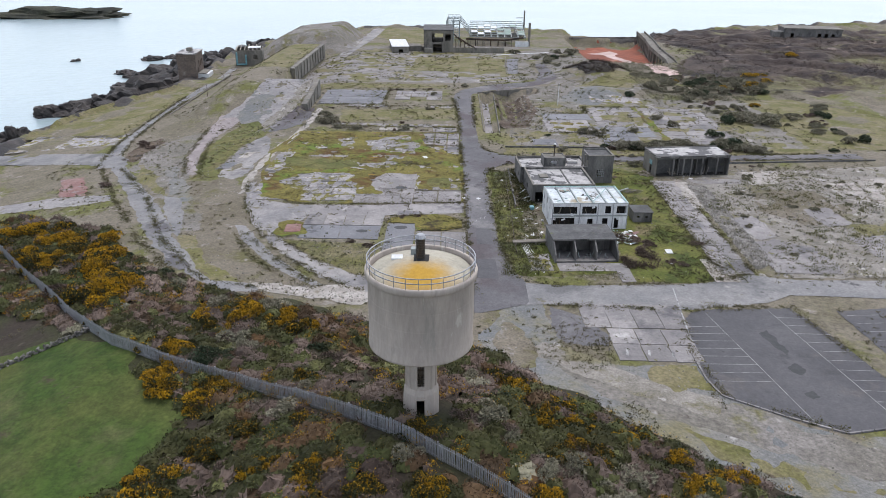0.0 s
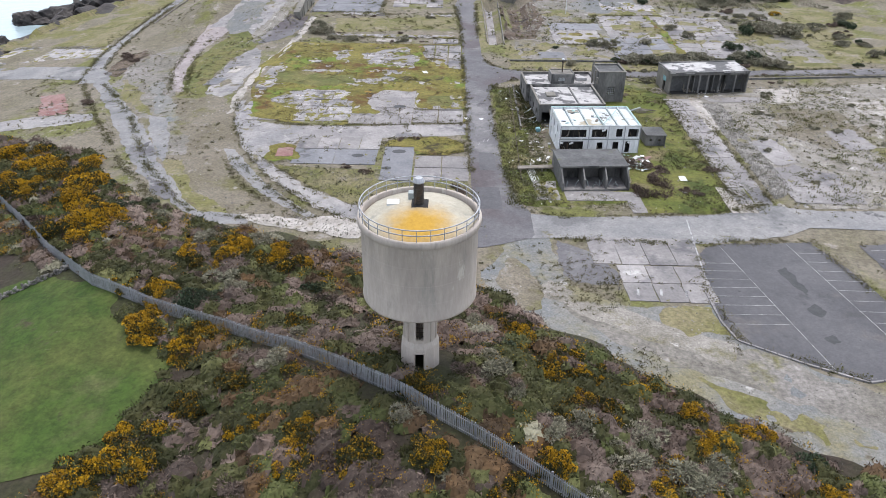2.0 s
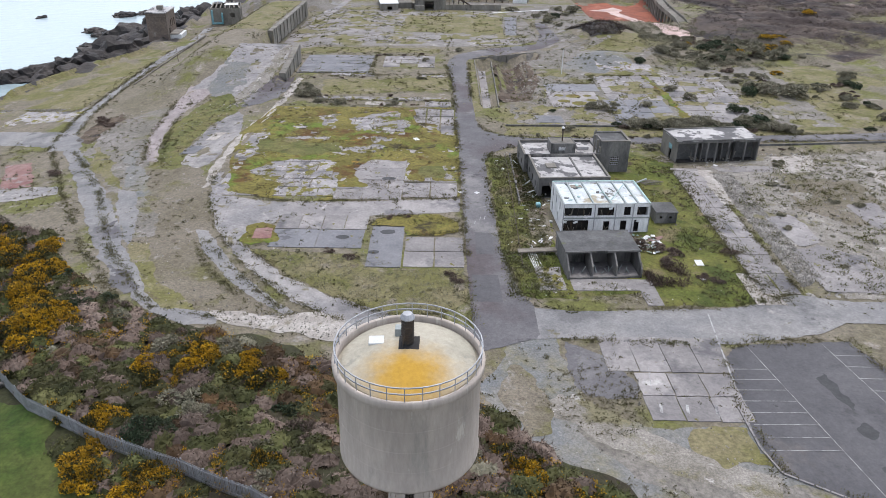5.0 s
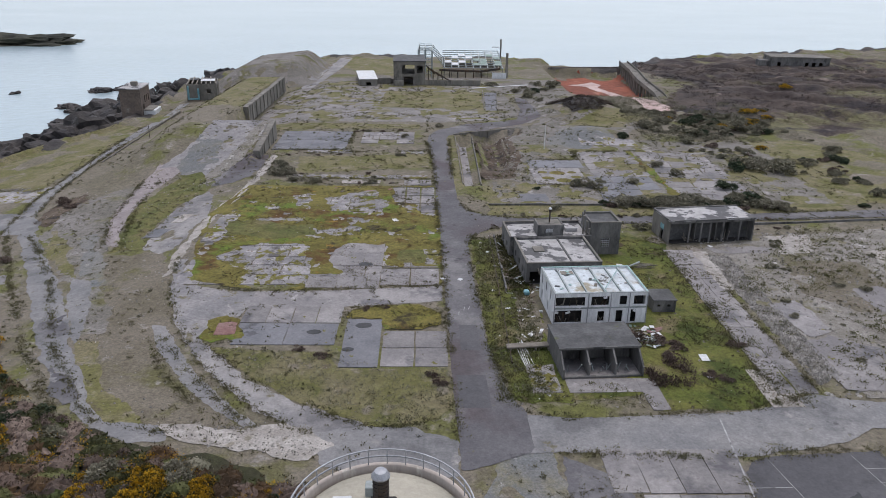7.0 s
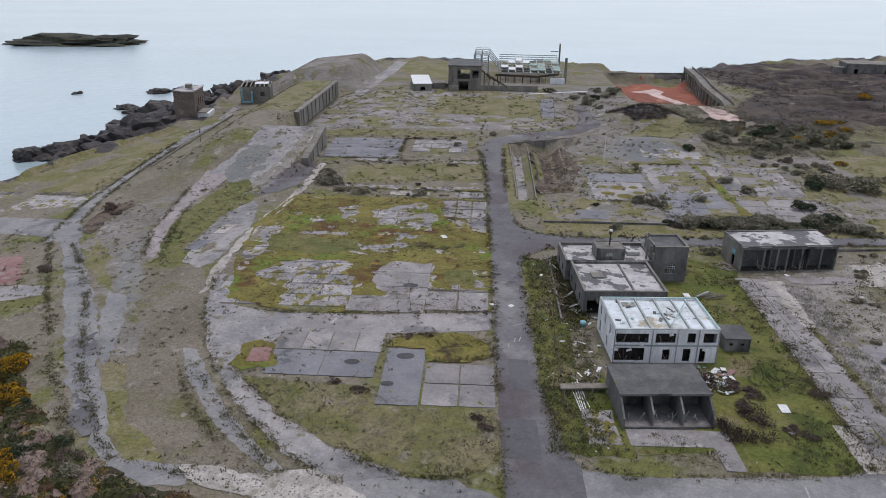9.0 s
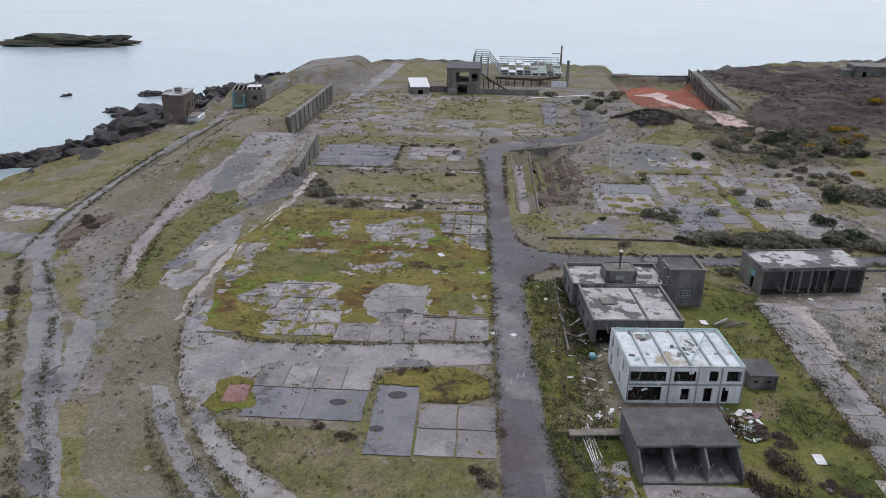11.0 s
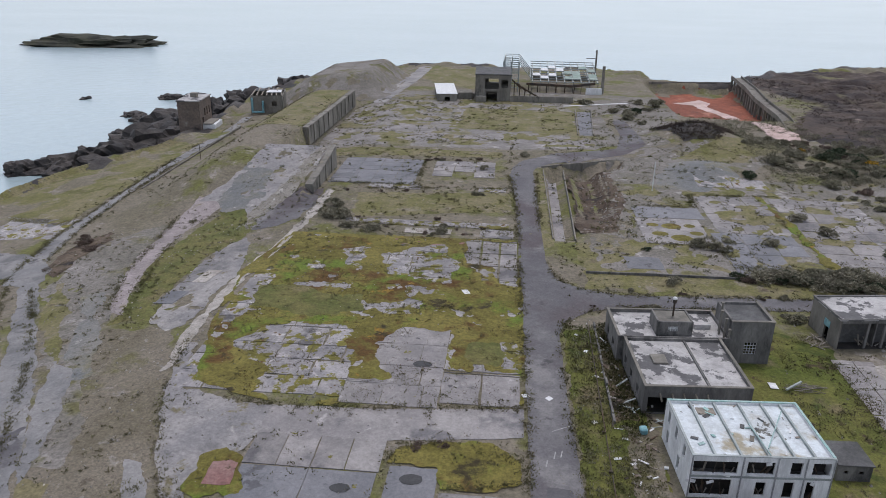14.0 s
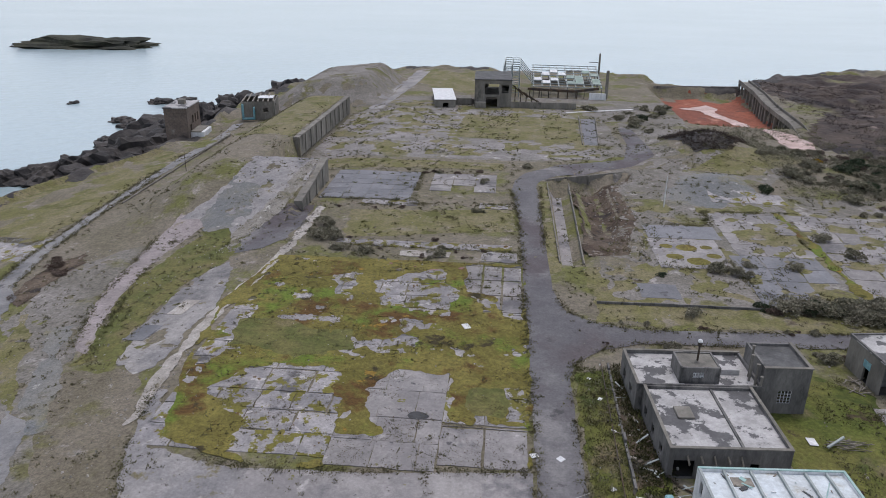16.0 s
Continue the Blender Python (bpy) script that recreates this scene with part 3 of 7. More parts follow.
patch("ramp_asphalt", [(-55.6, 163), (-56.2, 178.1), (-52, 185.0), (-47.9, 192), (-45.8, 193), (-45.6, 181.2), (-46.4, 170.4), (-50.2, 165)], 0.085, M_ASPHALT, 0.5, "dark asphalt foot of the ramp")
patch("pale_kerb_strip", [(-46.4, 106), (-47.6, 116), (-47.6, 124), (-47.2, 136), (-45.6, 147), (-44.2, 158), (-43.2, 172), (-43.4, 190), (-45.2, 192), (-45.2, 176), (-46, 161), (-47.4, 149), (-49, 138), (-49.3, 125), (-49.3, 116), (-47.6, 105)], 0.12, M_PALE, 0.5, "broken pale kerb strip along the curve")
patch("rubble_strip", [(-57.4, 166), (-60.6, 174), (-58.2, 182), (-55, 190), (-53.4, 200), (-51.6, 212), (-49.6, 212), (-49.6, 200), (-50.6, 191), (-53, 183.7), (-55.6, 176)], 0.12, M_RUBBLE, 0.9, "strip of pale broken concrete up the ramp", bite=0.05)
patch("side_track", [(-140, 103), (-104.4, 106.4), (-89, 107.6), (-79, 109), (-81, 114), (-95.8, 115.4), (-108.4, 113), (-140, 112)], 0.08, M_ASPHALT_OLD, 0.5, "pale side track towards the shore")
patch("shore_crossing", [(-140, 166), (-124.4, 163), (-100, 155.4), (-92, 148), (-93, 141.3), (-115.6, 149.5), (-140, 156)], 0.075, M_WESTROAD, 0.5, "worn grey crossing towards the shore")
patch("bank_scar", [(-93, 146), (-93.4, 153.6), (-93.8, 162.6), (-90.1, 168.9), (-86.3, 163.2), (-87, 156.2), (-88, 151.4), (-87.6, 142.2)], 0.09, M_ERODED, 0.8, "eroded dark bank beside the road")
patch("broken_pad", [(-103, 132), (-96.5, 132), (-87.5, 115), (-94.5, 115.4)], 0.1, M_REDPAVE, 0.5, "broken pinkish floor pad", bite=0.1)
patch("pale_strip", [(-76, 133), (-72.4, 133), (-66, 121), (-62.6, 115), (-57.6, 104), (-60.5, 103), (-64.5, 111), (-69, 120.8)], 0.08, M_GRAVEL, 1.1, "pale gravelly strip beside the dirt bank")
patch("grey_dirt", [(-91, 150), (-84, 165), (-76, 172), (-74, 150), (-67, 125), (-56, 100), (-50, 84), (-55, 84), (-63, 98), (-70, 112), (-84, 136)], 0.035, M_ASH, 1.6, "grey stony dirt beside the old road", bite=0.05)
patch("verge_moss", [(-66, 110), (-64, 106), (-70, 112), (-80, 128), (-86, 140), (-83, 140), (-74, 124)], 0.06, M_GRASS, 1.0, "mossy green edge of the old road", bite=0.1)
patch("gravel_spill", [(-66, 176), (-70, 186), (-68, 200), (-60, 196), (-58, 184), (-61, 178)], 0.115, M_GRAVEL, 1.2, "grey grit spilled over the ramp", bite=0.25)
patch("coast_road", [(-97, 140), (-102.6, 165), (-105, 196), (-106.8, 240), (-107, 290), (-110, 312), (-106, 312), (-103, 285), (-103.2, 230), (-102, 198), (-99.5, 170), (-95, 152), (-89, 138)], 0.1, M_WESTROAD, 0.25, "narrow grey road along the shore")
patch("west_road", [(-98, 154), (-93, 140), (-76.2, 111.6), (-60.8, 83.9), (-51.3, 69.6), (-43.7, 60.1), (-40.6, 56.5), (-34.5, 54), (-30.6, 54.8), (-31.7, 57.8), (-34.9, 58.3), (-39.7, 58.8), (-43.5, 63.5), (-47.5, 71), (-55.2, 83.2), (-61, 95.4), (-67, 105.2), (-76.3, 119.9), (-88.9, 140), (-91, 147)], 0.09, M_WESTROAD, 0.4, "old grey road with puddle stains", bite=0.0)
patch("puddle_stain", [(-53, 73), (-49, 70), (-45, 64), (-46, 61.5), (-50, 66.5)], 0.105, M_ASPHALT, 0.8, "dark damp stain on the old road", bite=0.2)
patch("puddle_stain", [(-63, 90), (-60, 92), (-56, 85), (-59, 83)], 0.105, M_ASPHALT, 0.8, "dark damp stain on the old road", bite=0.15)
patch("west_yard", [(-140, 190), (-104.5, 179.5), (-101, 165), (-112, 167.7), (-140, 169)], 0.06, M_CONC_MOSSY, 0.6, "cracked concrete yard near the shore", bite=0.1)
patch("west_track", [(-62, 97), (-66.5, 109), (-62.2, 106.6), (-56.4, 94.8), (-54.1, 85.8), (-52.7, 79.5), (-55.5, 85)], 0.1, M_WESTROAD, 0.4, "strip of pale paving beside the road")
patch("curved_road", [(-48, 114), (-45, 100), (-40, 87), (-32.2, 73.5), (-22, 62.2), (-14, 57), (-8, 59.2), (-12.3, 61.2), (-20.2, 66), (-28.5, 74), (-34.5, 81), (-31, 87), (-29.6, 92), (-29.6, 98), (-36, 99), (-44, 101.2), (-45.5, 113)], 0.08, M_ASPHALT_OLD, 0.45, "wide curved road of old pale concrete")
patch("curved_path", [(-43.2, 85.7), (-39.3, 77.7), (-34.7, 70.7), (-29.7, 64.7), (-24.8, 60.2), (-22.5, 58.7), (-20.6, 58.7), (-23.7, 61.5), (-27.6, 65.9), (-32.2, 71.4), (-36.4, 77.9), (-40.7, 85)], 0.08, M_WESTROAD, 0.25, "narrow curved paved path")
patch("cross_road", [(-31, 92), (-31, 98.2), (-17, 98.8), (2.8, 101), (2.8, 94.8), (-13, 92.5)], 0.07, M_CONC, 0.12, "straight band of pale concrete roadway")
patch("white_rubble", [(-32.1, 58.2), (-28.4, 59), (-22.9, 58.3), (-17.7, 58.7), (-14, 56.6), (-11.8, 55), (-13.9, 52.4), (-20.4, 53.2), (-25.8, 54.2), (-30.5, 55)], 0.12, M_PALE, 0.9, "pale broken concrete edge under the hill", bite=0.02)
patch("road", [(4.2, 50), (4, 56), (3.6, 76), (3, 113), (2.2, 144), (2.1, 160), (1.3, 190), (-0.4, 210), (0.6, 219), (3, 226), (13, 236.2), (32, 243.5), (35.4, 263), (36, 290), (40.5, 292), (41, 276), (41, 246.5), (33, 236), (11, 224), (7, 219), (6, 214), (6.6, 194), (6.9, 169), (7.4, 151), (9, 143), (13.5, 139.3), (20, 137.7), (58, 140.2), (110, 146), (110, 141), (57, 135.4), (19.5, 133), (13, 130), (9.5, 126), (8.4, 122), (8.6, 105), (9.4, 79.7), (11.2, 66), (13, 62.5), (13, 54)], 0.09, M_ASPHALT, 0.14, "straight dark asphalt road with a side turning")
patch("road_south", [(4, 49.5), (4.2, 56), (-2, 58.8), (-8, 58.9), (-14.4, 57.4), (-12, 51), (-4, 47)], 0.085, M_WESTROAD, 0.3, "worn pale asphalt at the road end")
patch("road_east", [(12.8, 61.6), (20, 60.8), (42.5, 62.4), (52.6, 66.4), (60, 64.6), (77, 65.2), (120, 68), (120, 60), (73, 58.2), (56.5, 58.8), (52, 56), (38.6, 53), (16, 53.8), (10.5, 53.5)], 0.08, M_WESTROAD, 0.12, "old asphalt road past the car park")
patch("dark_apron", [(16, 53.6), (21, 49.6), (24, 43.4), (23.3, 41), (17.2, 41.4), (15.6, 46)], 0.07, M_ASPHALT, 0.3, "dark asphalt apron with weeds")
patch("moss_strip", [(29, 21), (34.5, 18.6), (39.8, 15), (47, 12), (46, 10), (36.2, 13), (31.3, 16.4)], 0.07, M_GRASS, 1.4, "mossy green strip along the gravel track", bite=0.15)
patch("gravel_soil", [(13, 41), (17, 36), (24, 31), (34, 27), (44, 22), (60, 18), (60, 12), (44, 15), (32, 21), (22, 26), (14, 32)], 0.055, M_ASH, 2.2, "brown soil and weeds between track and car park", bite=0.1)
patch("olive_weeds", [(28, 36.6), (34.5, 36.6), (34.6, 31), (30, 30), (27, 33)], 0.07, M_GRASS, 1.0, "olive weeds below the concrete apron", bite=0.1)
patch("moss_strip", [(6, 41.5), (9.5, 46), (13, 41), (12, 34), (9, 33)], 0.07, M_STONY, 1.4, "olive grass patch below the road end")
patch("pale_stones", [(14, 42), (17.5, 37.5), (24, 33.5), (34, 28), (33, 26), (24, 30), (16, 34.5), (13, 38)], 0.065, M_RUBBLE, 1.1, "band of pale stones along the gravel track")
patch("road_patch", [(4.4, 63), (8.6, 63), (8.4, 71), (4.3, 71)], 0.105, M_CARPARK, 0.08, "darker repair patch in the road")
patch("road_patch", [(5.2, 78), (8.2, 78), (8.1, 86), (5.2, 86)], 0.105, M_CARPARK, 0.08, "paler repair patch in the road")
patch("trench_floor", [(22.2, 262), (26.4, 262), (29.6, 305), (24.4, 305)], 0.1, M_CONC_DARK, 0.15, "dark concrete floor of a second channel")
patch("car_park", [(36.4, 49.5), (38.2, 52), (41, 53.2), (54.4, 54.2), (56.8, 47), (58.5, 38), (60.5, 26), (55, 23.8), (48.2, 22.3), (42, 25.4), (35.6, 29.4), (35, 33), (35, 40)], 0.07, M_CARPARK, 0.12, "dark asphalt car park with worn white bays")
patch("car_park_second", [(61.5, 53.6), (72, 55), (100, 57), (100, 20), (65, 28), (62.8, 38)], 0.07, M_CARPARK, 0.15, "second dark car park beyond a grass strip")
patch("stony_yard", [(57, 78), (54.6, 100), (55.5, 120), (70, 127), (112, 134), (112, 70), (78, 66), (60, 66)], 0.06, M_RUBBLE, 0.6, "yard of crushed concrete rubble with weeds")
patch("red_mud", [(66, 330), (66, 391), (104, 391), (104, 330), (97, 316), (86, 312)], 0.1, M_REDMUD, 1.2, "red ochre mud floor of the old basin")
patch("pale_mud", [(70, 362), (80, 366), (86, 372), (88, 366), (86, 350), (93, 330), (92, 316), (88, 326), (82, 346), (80, 358)], 0.25, M_PALEMUD, 0.9, "pale stream of dried mud across the basin")
patch("pale_mud", [(88, 300), (98, 296), (100, 282), (96, 270), (92, 276), (89, 288)], 0.25, M_PALEMUD, 1.0, "pale dried mud below the basin")
patch("burnt_bank", [(46, 270), (52, 246), (62, 246), (73, 266), (70, 284), (58, 288)], 0.12, M_ROCK, 1.2, "burnt black heather bank")
patch("heath_grass", [(60, 225), (88, 250), (84, 262), (62, 248), (48, 232)], 0.1, M_GRASS, 1.2, "grass on the low bank")
patch("mound_top", [(-112, 330), (-54, 326), (-52, 350), (-58, 420), (-110, 420)], 0.12, M_ASH, 2.0, "grey stony top of the mound", bite=0.3)
patch("point_road", [(-58, 318), (-52, 318), (-46, 380), (-44, 436), (-52, 436), (-54, 380)], 0.08, M_ASPHALT_OLD, 0.4, "grey road leading to the point")
patch("eroded_bank", [(15, 168), (23, 170), (27, 190), (27, 222), (32, 230), (14.8, 220)], 0.06, M_ERODED, 1.0, "eroded dark brown earth bank beside the channel")
patch("spoil_heap", [(36, 206), (46, 202), (60, 212), (58, 226), (44, 226)], 0.1, M_GRAVEL, 1.2, "grey spoil heap of broken stone")
patch("channel_floor", [(10, 165.5), (13.4, 165.5), (13.8, 217), (9.6, 217)], 0.06, M_CONC, 0.1, "concrete floor of the drained channel")

# moss field over old floors
patch("red_paving", [(-38, 158.6), (-9, 160.6), (-8.8, 157.6), (-37.4, 155.5)], 0.1, M_REDPAVE, 0.15, "strip of faded red paving")

# ---- car park lines ----


def line(ax, ay, bx, by, width=0.09, name="road_marking", lift=0.11, material=None):
    p, q = Vector((ax, ay, 0)), Vector((bx, by, 0))
    side = (q - p).normalized().cross(Vector((0, 0, 1))) * width / 2
    z = Vector((0, 0, gz((ax + bx) / 2, (ay + by) / 2) + lift))
    ob = raw(name, [tuple(v) for v in (p - side + z, q - side + z, q + side + z, p + side + z)], [(3, 2, 1, 0)], material or M_WHITE_LINE)
    return tagged(ob, "worn white painted line on asphalt", "road marking", "painted lines", "structure")


line(40.3, 52.4, 45.2, 24.4)
line(50.6, 53.4, 55.3, 27.2)
for i in range(8):
    line(36.0 - i * 0.1, 47.5 - i * 2.1, 41.0 + i * 0.38, 47.6 - i * 2.1)
for i in range(10):
    line(50.8 + i * 0.45, 50.9 - i * 2.45, 56.2 + i * 0.4, 50.8 - i * 2.45)
for i in range(6):
    line(62.5 + 0.3 * i, 52 - 2.5 * i, 67.5 + 0.3 * i, 52.4 - 2.5 * i)
line(35.0, 37, 37.6, 60.5, 0.2)
line(26.0, 47.5, 24.5, 38, 0.1)
for x in (24.9, 28.0, 31.4):
    line(x + 0.8, 40.2, x + 0.3, 37.6, 0.35)
for (x, y) in ((5.2, 89.5), (6.2, 91.2), (7.0, 91.5)):
    line(x, y, x + 0.25, y + 1.3, 0.14)
line(6.2, 96.5, 9.0, 98.2, 0.1)
for name, pts in (("oil_stain", [(46.6, 46), (47.8, 47), (49, 41), (48.2, 39.8), (47.2, 42)]), ("oil_stain", [(46.8, 36.6), (48.4, 38), (49.3, 36), (47.8, 34)]), ("oil_stain", [(46.6, 30.2), (48, 31.2), (48.4, 29.6), (47.2, 28.8)])):
    patch(name, pts, 0.085, M_OIL, 0.3, "dark oil stain on the car park")

car_kerb = tagged(new("kerb"), "weathered concrete kerb round the car park", "kerb", kind="structure")
KERB = [(55, 23.6), (48.2, 22.1), (42, 25.2), (35.6, 29.2), (34.7, 33), (34.7, 40)]
for (ax, ay), (bx, by) in zip(KERB, KERB[1:]):
    count = max(1, round(math.hypot(bx - ax, by - ay) / 1.6))
    for i in range(count):
        p, q = [(ax + (bx - ax) * k, ay + (by - ay) * k) for k in (i / count + 0.01, (i + 1) / count - 0.01)]
        part("kerbstone", beam((*p, gz(*p) + 0.12), (*q, gz(*q) + 0.12), 0.22, 0.24), M_CONC, car_kerb)

# ---- slabs, piece by piece ----
paving = tagged(new("pavement"), "broken concrete floor slabs left by the demolished works", "paving", kind="structure")


def field(x0, y0, x1, y1, w, d, lift, material, keep=1.0, gap=0.15, rough=0.12, turn=0.0, jitter=0.0, size=0.0):
    y = y0
    while y < y1 - 0.3:
        x = x0
        dy = min(d * (1 + random.uniform(-size, size)), y1 - y)
        while x < x1 - 0.3:
            dx = min(w * (1 + random.uniform(-size, size)), x1 - x)
            if random.random() < keep and dx > 0.8:
                slab("slab", x + gap + random.uniform(0, jitter), y + gap, x + dx - gap, y + dy - gap - random.uniform(0, jitter), lift + random.uniform(0, 0.02), material, paving, rough, turn)
            x += dx
        y += dy


random.seed(4)
# worn floors of the moss field, whole slabs side by side
field(-45, 101, -21.5, 122, 5.6, 5.2, 0.085, M_CONC_MOSSY, 1, 0.05, 0.16, jitter=0.2, size=0.25)
field(-21.5, 99.8, -8.4, 122, 5.2, 5.8, 0.085, M_CONC, 1, 0.05, 0.12, size=0.15)
field(-8.4, 101, 2.6, 109, 5.4, 7.6, 0.09, M_CONC, 1, rough=0.12)
field(-8.4, 109.4, 2.6, 141, 5.4, 6.2, 0.08, M_CONC_MOSSY, 1, 0.08, 0.15)
field(-46, 122, -8.4, 141, 4.8, 4.8, 0.08, M_CONC_MOSSY, 1, 0.08, 0.2, size=0.25)
field(-42, 141, -8.8, 160, 4.6, 4.4, 0.08, M_CONC_MOSSY, 1, 0.08, 0.2, size=0.3)
field(-8.8, 141, 2.2, 161, 3.6, 6.4, 0.09, M_CONC, 1, 0.2, 0.12)
BARE = [([(-37, 119.7), (-30.4, 122), (-24.7, 120.5), (-21.8, 108.2), (-21, 100.8), (-28.6, 99), (-33.6, 100.5), (-33.4, 107), (-38, 109.8), (-40, 114.2)], 1.0),
        ([(-19.5, 116.2), (-16.3, 121), (-8.2, 121), (-7.4, 109.7), (-11.8, 105.6), (-17.1, 107)], 1.0),
        ([(-21.7, 105.5), (-16.6, 105.6), (-7.7, 109.2), (2.7, 109.8), (2.7, 101), (-12.6, 99), (-21.5, 99)], 1.4),
        ([(-24.5, 151), (-12.9, 158), (-8.6, 147.2), (-10.7, 138.3), (-23.8, 141.6)], 0.75), ([(-8.3, 160), (2.2, 161), (2.4, 138.3), (-2.1, 139.2), (-2.4, 147.5), (-7.8, 148)], 1.2),
        ([(-21.6, 130), (-14, 131), (-14, 126), (-20.5, 125)], 0.8), ([(-33, 153), (-28.6, 154.4), (-27, 146.5), (-30.4, 144.5)], 0.8), ([(-48, 140), (-42.2, 139), (-41, 129.8), (-41.6, 124), (-43, 117), (-46, 118.8)], 0.8), ([(-0.6, 118.4), (2.3, 118.4), (2.3, 110.2), (-0.6, 110.2)], 1.2),
        ([(-38, 136), (-27, 137), (-27, 134.6), (-38, 133.6)], 0.6)]
FIELD = [(-41.7, 103), (-46, 118), (-49, 141), (-45, 161), (2.4, 161.5), (2.8, 130), (2.9, 101.4), (-16.8, 99.4), (-28, 98.8), (-35, 100.2)]


def moss_value(x, y):
    v = 0.85 + 1.55 * ragged(x, y, 4.0, 5) + 0.45 * ragged(x, y, 1.2, 9, 2)
    for outline, strength in BARE:
        v = v - strength * 2.2 * smooth(depth_in(x, y, outline), -0.8, 1.4)
    return np.minimum(v, depth_in(x, y, FIELD) + 0.5 * ragged(x, y, 3.0, 11))


sheet("moss_field", moss_value, (-52, 96, 5, 164), 0.34, 0.125, M_MOSS, "carpet of olive and rust moss creeping over old floors")
patch("turf_disc", [(-5.2, 117.6), (-0.8, 118), (0.2, 114.2), (-0.9, 110.9), (-4.8, 110.9), (-6.2, 114)], 0.14, M_LUSH, 0.5, "round patch of bright turf on the old floor")
patch("turf_band", [(-43, 134), (-24, 133), (-23.5, 124.5), (-31, 123.5), (-42, 124)], 0.135, M_LUSH, 1.6, "band of bright turf across the old floors", bite=0.12)
patch("cracked_corner", [(-35, 87.5), (-32.2, 89.5), (-29.1, 87.6), (-28.4, 80.2), (-31, 79.6), (-34, 82)], 0.12, M_MOSS, 0.8, "mossy broken corner of the paving", bite=0.15)
# pads around the grass triangle
field(-29.6, 86.5, -13.6, 92.4, 4, 5.9, 0.1, M_CONC, 1, 0.06, 0.05)
field(-29.4, 79.4, -13.8, 86.3, 7.8, 6.9, 0.11, M_CONC_DARK, 1, 0.04, 0.05)
field(-12.6, 73, -6.9, 87.8, 5.7, 14.8, 0.11, M_CONC_DARK, 1, 0.05, 0.08)
field(-6.7, 73.2, 3.3, 84.2, 5.0, 5.4, 0.1, M_CONC, 1, 0.14, 0.12)
# concrete apron south of the road
field(20.8, 46.6, 37, 54.4, 4.0, 7.8, 0.1, M_CONC, 1, 0.05, 0.06, turn=1.5)
field(24.0, 37.2, 36, 46.4, 4.0, 4.6, 0.1, M_CONC, 1, 0.06, 0.08, turn=1.5)
# floors north of the moss field
field(-47, 198, -24.5, 223, 5.6, 4.2, 0.1, M_CONC_DARK, 0.96, 0.06, 0.12, turn=0.8)
field(-21, 207, -4, 223, 5.6, 5.2, 0.1, M_CONC, 0.75, 0.1, 0.2)
field(-36, 194.5, -1, 198.5, 7, 4, 0.09, M_CONC_MOSSY, 0.9, 0.1, 0.3)
field(-36, 168, 0.5, 171.5, 6, 3, 0.09, M_CONC_MOSSY, 0.9, 0.06, 0.2)
field(-22, 163.5, -12, 166.5, 9, 2.6, 0.1, M_PALE, 1, 0.05, 0.2)
field(-6, 162.5, 1.2, 167.5, 7, 5, 0.09, M_CONC, 1, 0.05, 0.2)
# floors east of the channel
field(28.4, 164, 42.5, 180, 14, 16, 0.1, M_CONC, 1, 0.05, 0.15, turn=1)
field(28.6, 180.3, 44, 188.5, 15.4, 8, 0.1, M_CONC_DARK, 1, 0.05, 0.1, turn=1)
field(43.0, 148, 60, 172, 5.6, 6.0, 0.1, M_CONC_DARK, 0.86, 0.1, 0.25, turn=1)
field(45.0, 172, 62, 199, 5.6, 6.6, 0.1, M_CONC, 0.95, 0.1, 0.25, turn=1)
field(62.5, 150, 83, 199, 6.6, 6.4, 0.1, M_CONC, 0.92, 0.14, 0.3, turn=-4)
patch("floor_moss", [(43, 149), (84, 149), (84, 200), (45, 200)], 0.15, M_GRASS, 1.5, "grass and moss creeping over the eastern floors", bite=0.95)
patch("floor_moss", [(61, 150), (63.6, 150), (61.8, 200), (60.2, 200)], 0.15, M_MOSS, 0.8, "moss line between two floors")
field(22.6, 150, 29.5, 156, 7, 6, 0.1, M_CONC_DARK, 1, 0.05, 0.2)
field(48, 206, 66, 213, 9, 6.6, 0.1, M_CONC_MOSSY, 0.8, 0.1, 0.3)
# yard path and garage apron
field(47.6, 66.5, 53.6, 119, 3.0, 6.4, 0.1, M_CONC, 1.0, 0.06, 0.12, turn=0)
for pts, mt in (([(71.5, 127), (81.5, 128.4), (80, 119), (71, 116.8)], M_PALE), ([(89, 118.4), (97, 121), (94, 106), (88.4, 104)], M_PALE), ([(58.6, 93.6), (63.8, 96), (64.9, 84.4), (59.6, 81.8)], M_CONC), ([(58.4, 81.4), (63.3, 83), (68.7, 79), (70.6, 72.9), (69, 67.6), (58, 67.6)], M_CONC),
                ([(98, 122), (106, 124), (106, 100), (96, 92), (95, 104)], M_PALE), ([(53.2, 118), (56, 118), (55.4, 109), (54.8, 99.6), (53, 99.2)], M_PALE), ([(57, 120.5), (70, 121), (70, 117.6), (57, 117)], M_CONC), ([(76, 100), (82, 102), (83, 92), (77, 90)], M_CONC), ([(78, 84), (92, 88), (94, 76), (80, 72)], M_CONC)):
    patch("yard_slab", pts, 0.16, mt, 0.4, "worn concrete slab lying in the rubble yard", bite=0.03)
patch("yard_grass", [(68, 112), (86, 116), (88, 100), (74, 90), (66, 98)], 0.09, M_STONY, 1.8, "weedy soil among the crushed concrete", bite=0.2)
patch("yard_moss", [(82, 92), (98, 96), (100, 80), (86, 76)], 0.1, M_GRASS, 1.6, "olive weeds among the crushed concrete", bite=0.2)
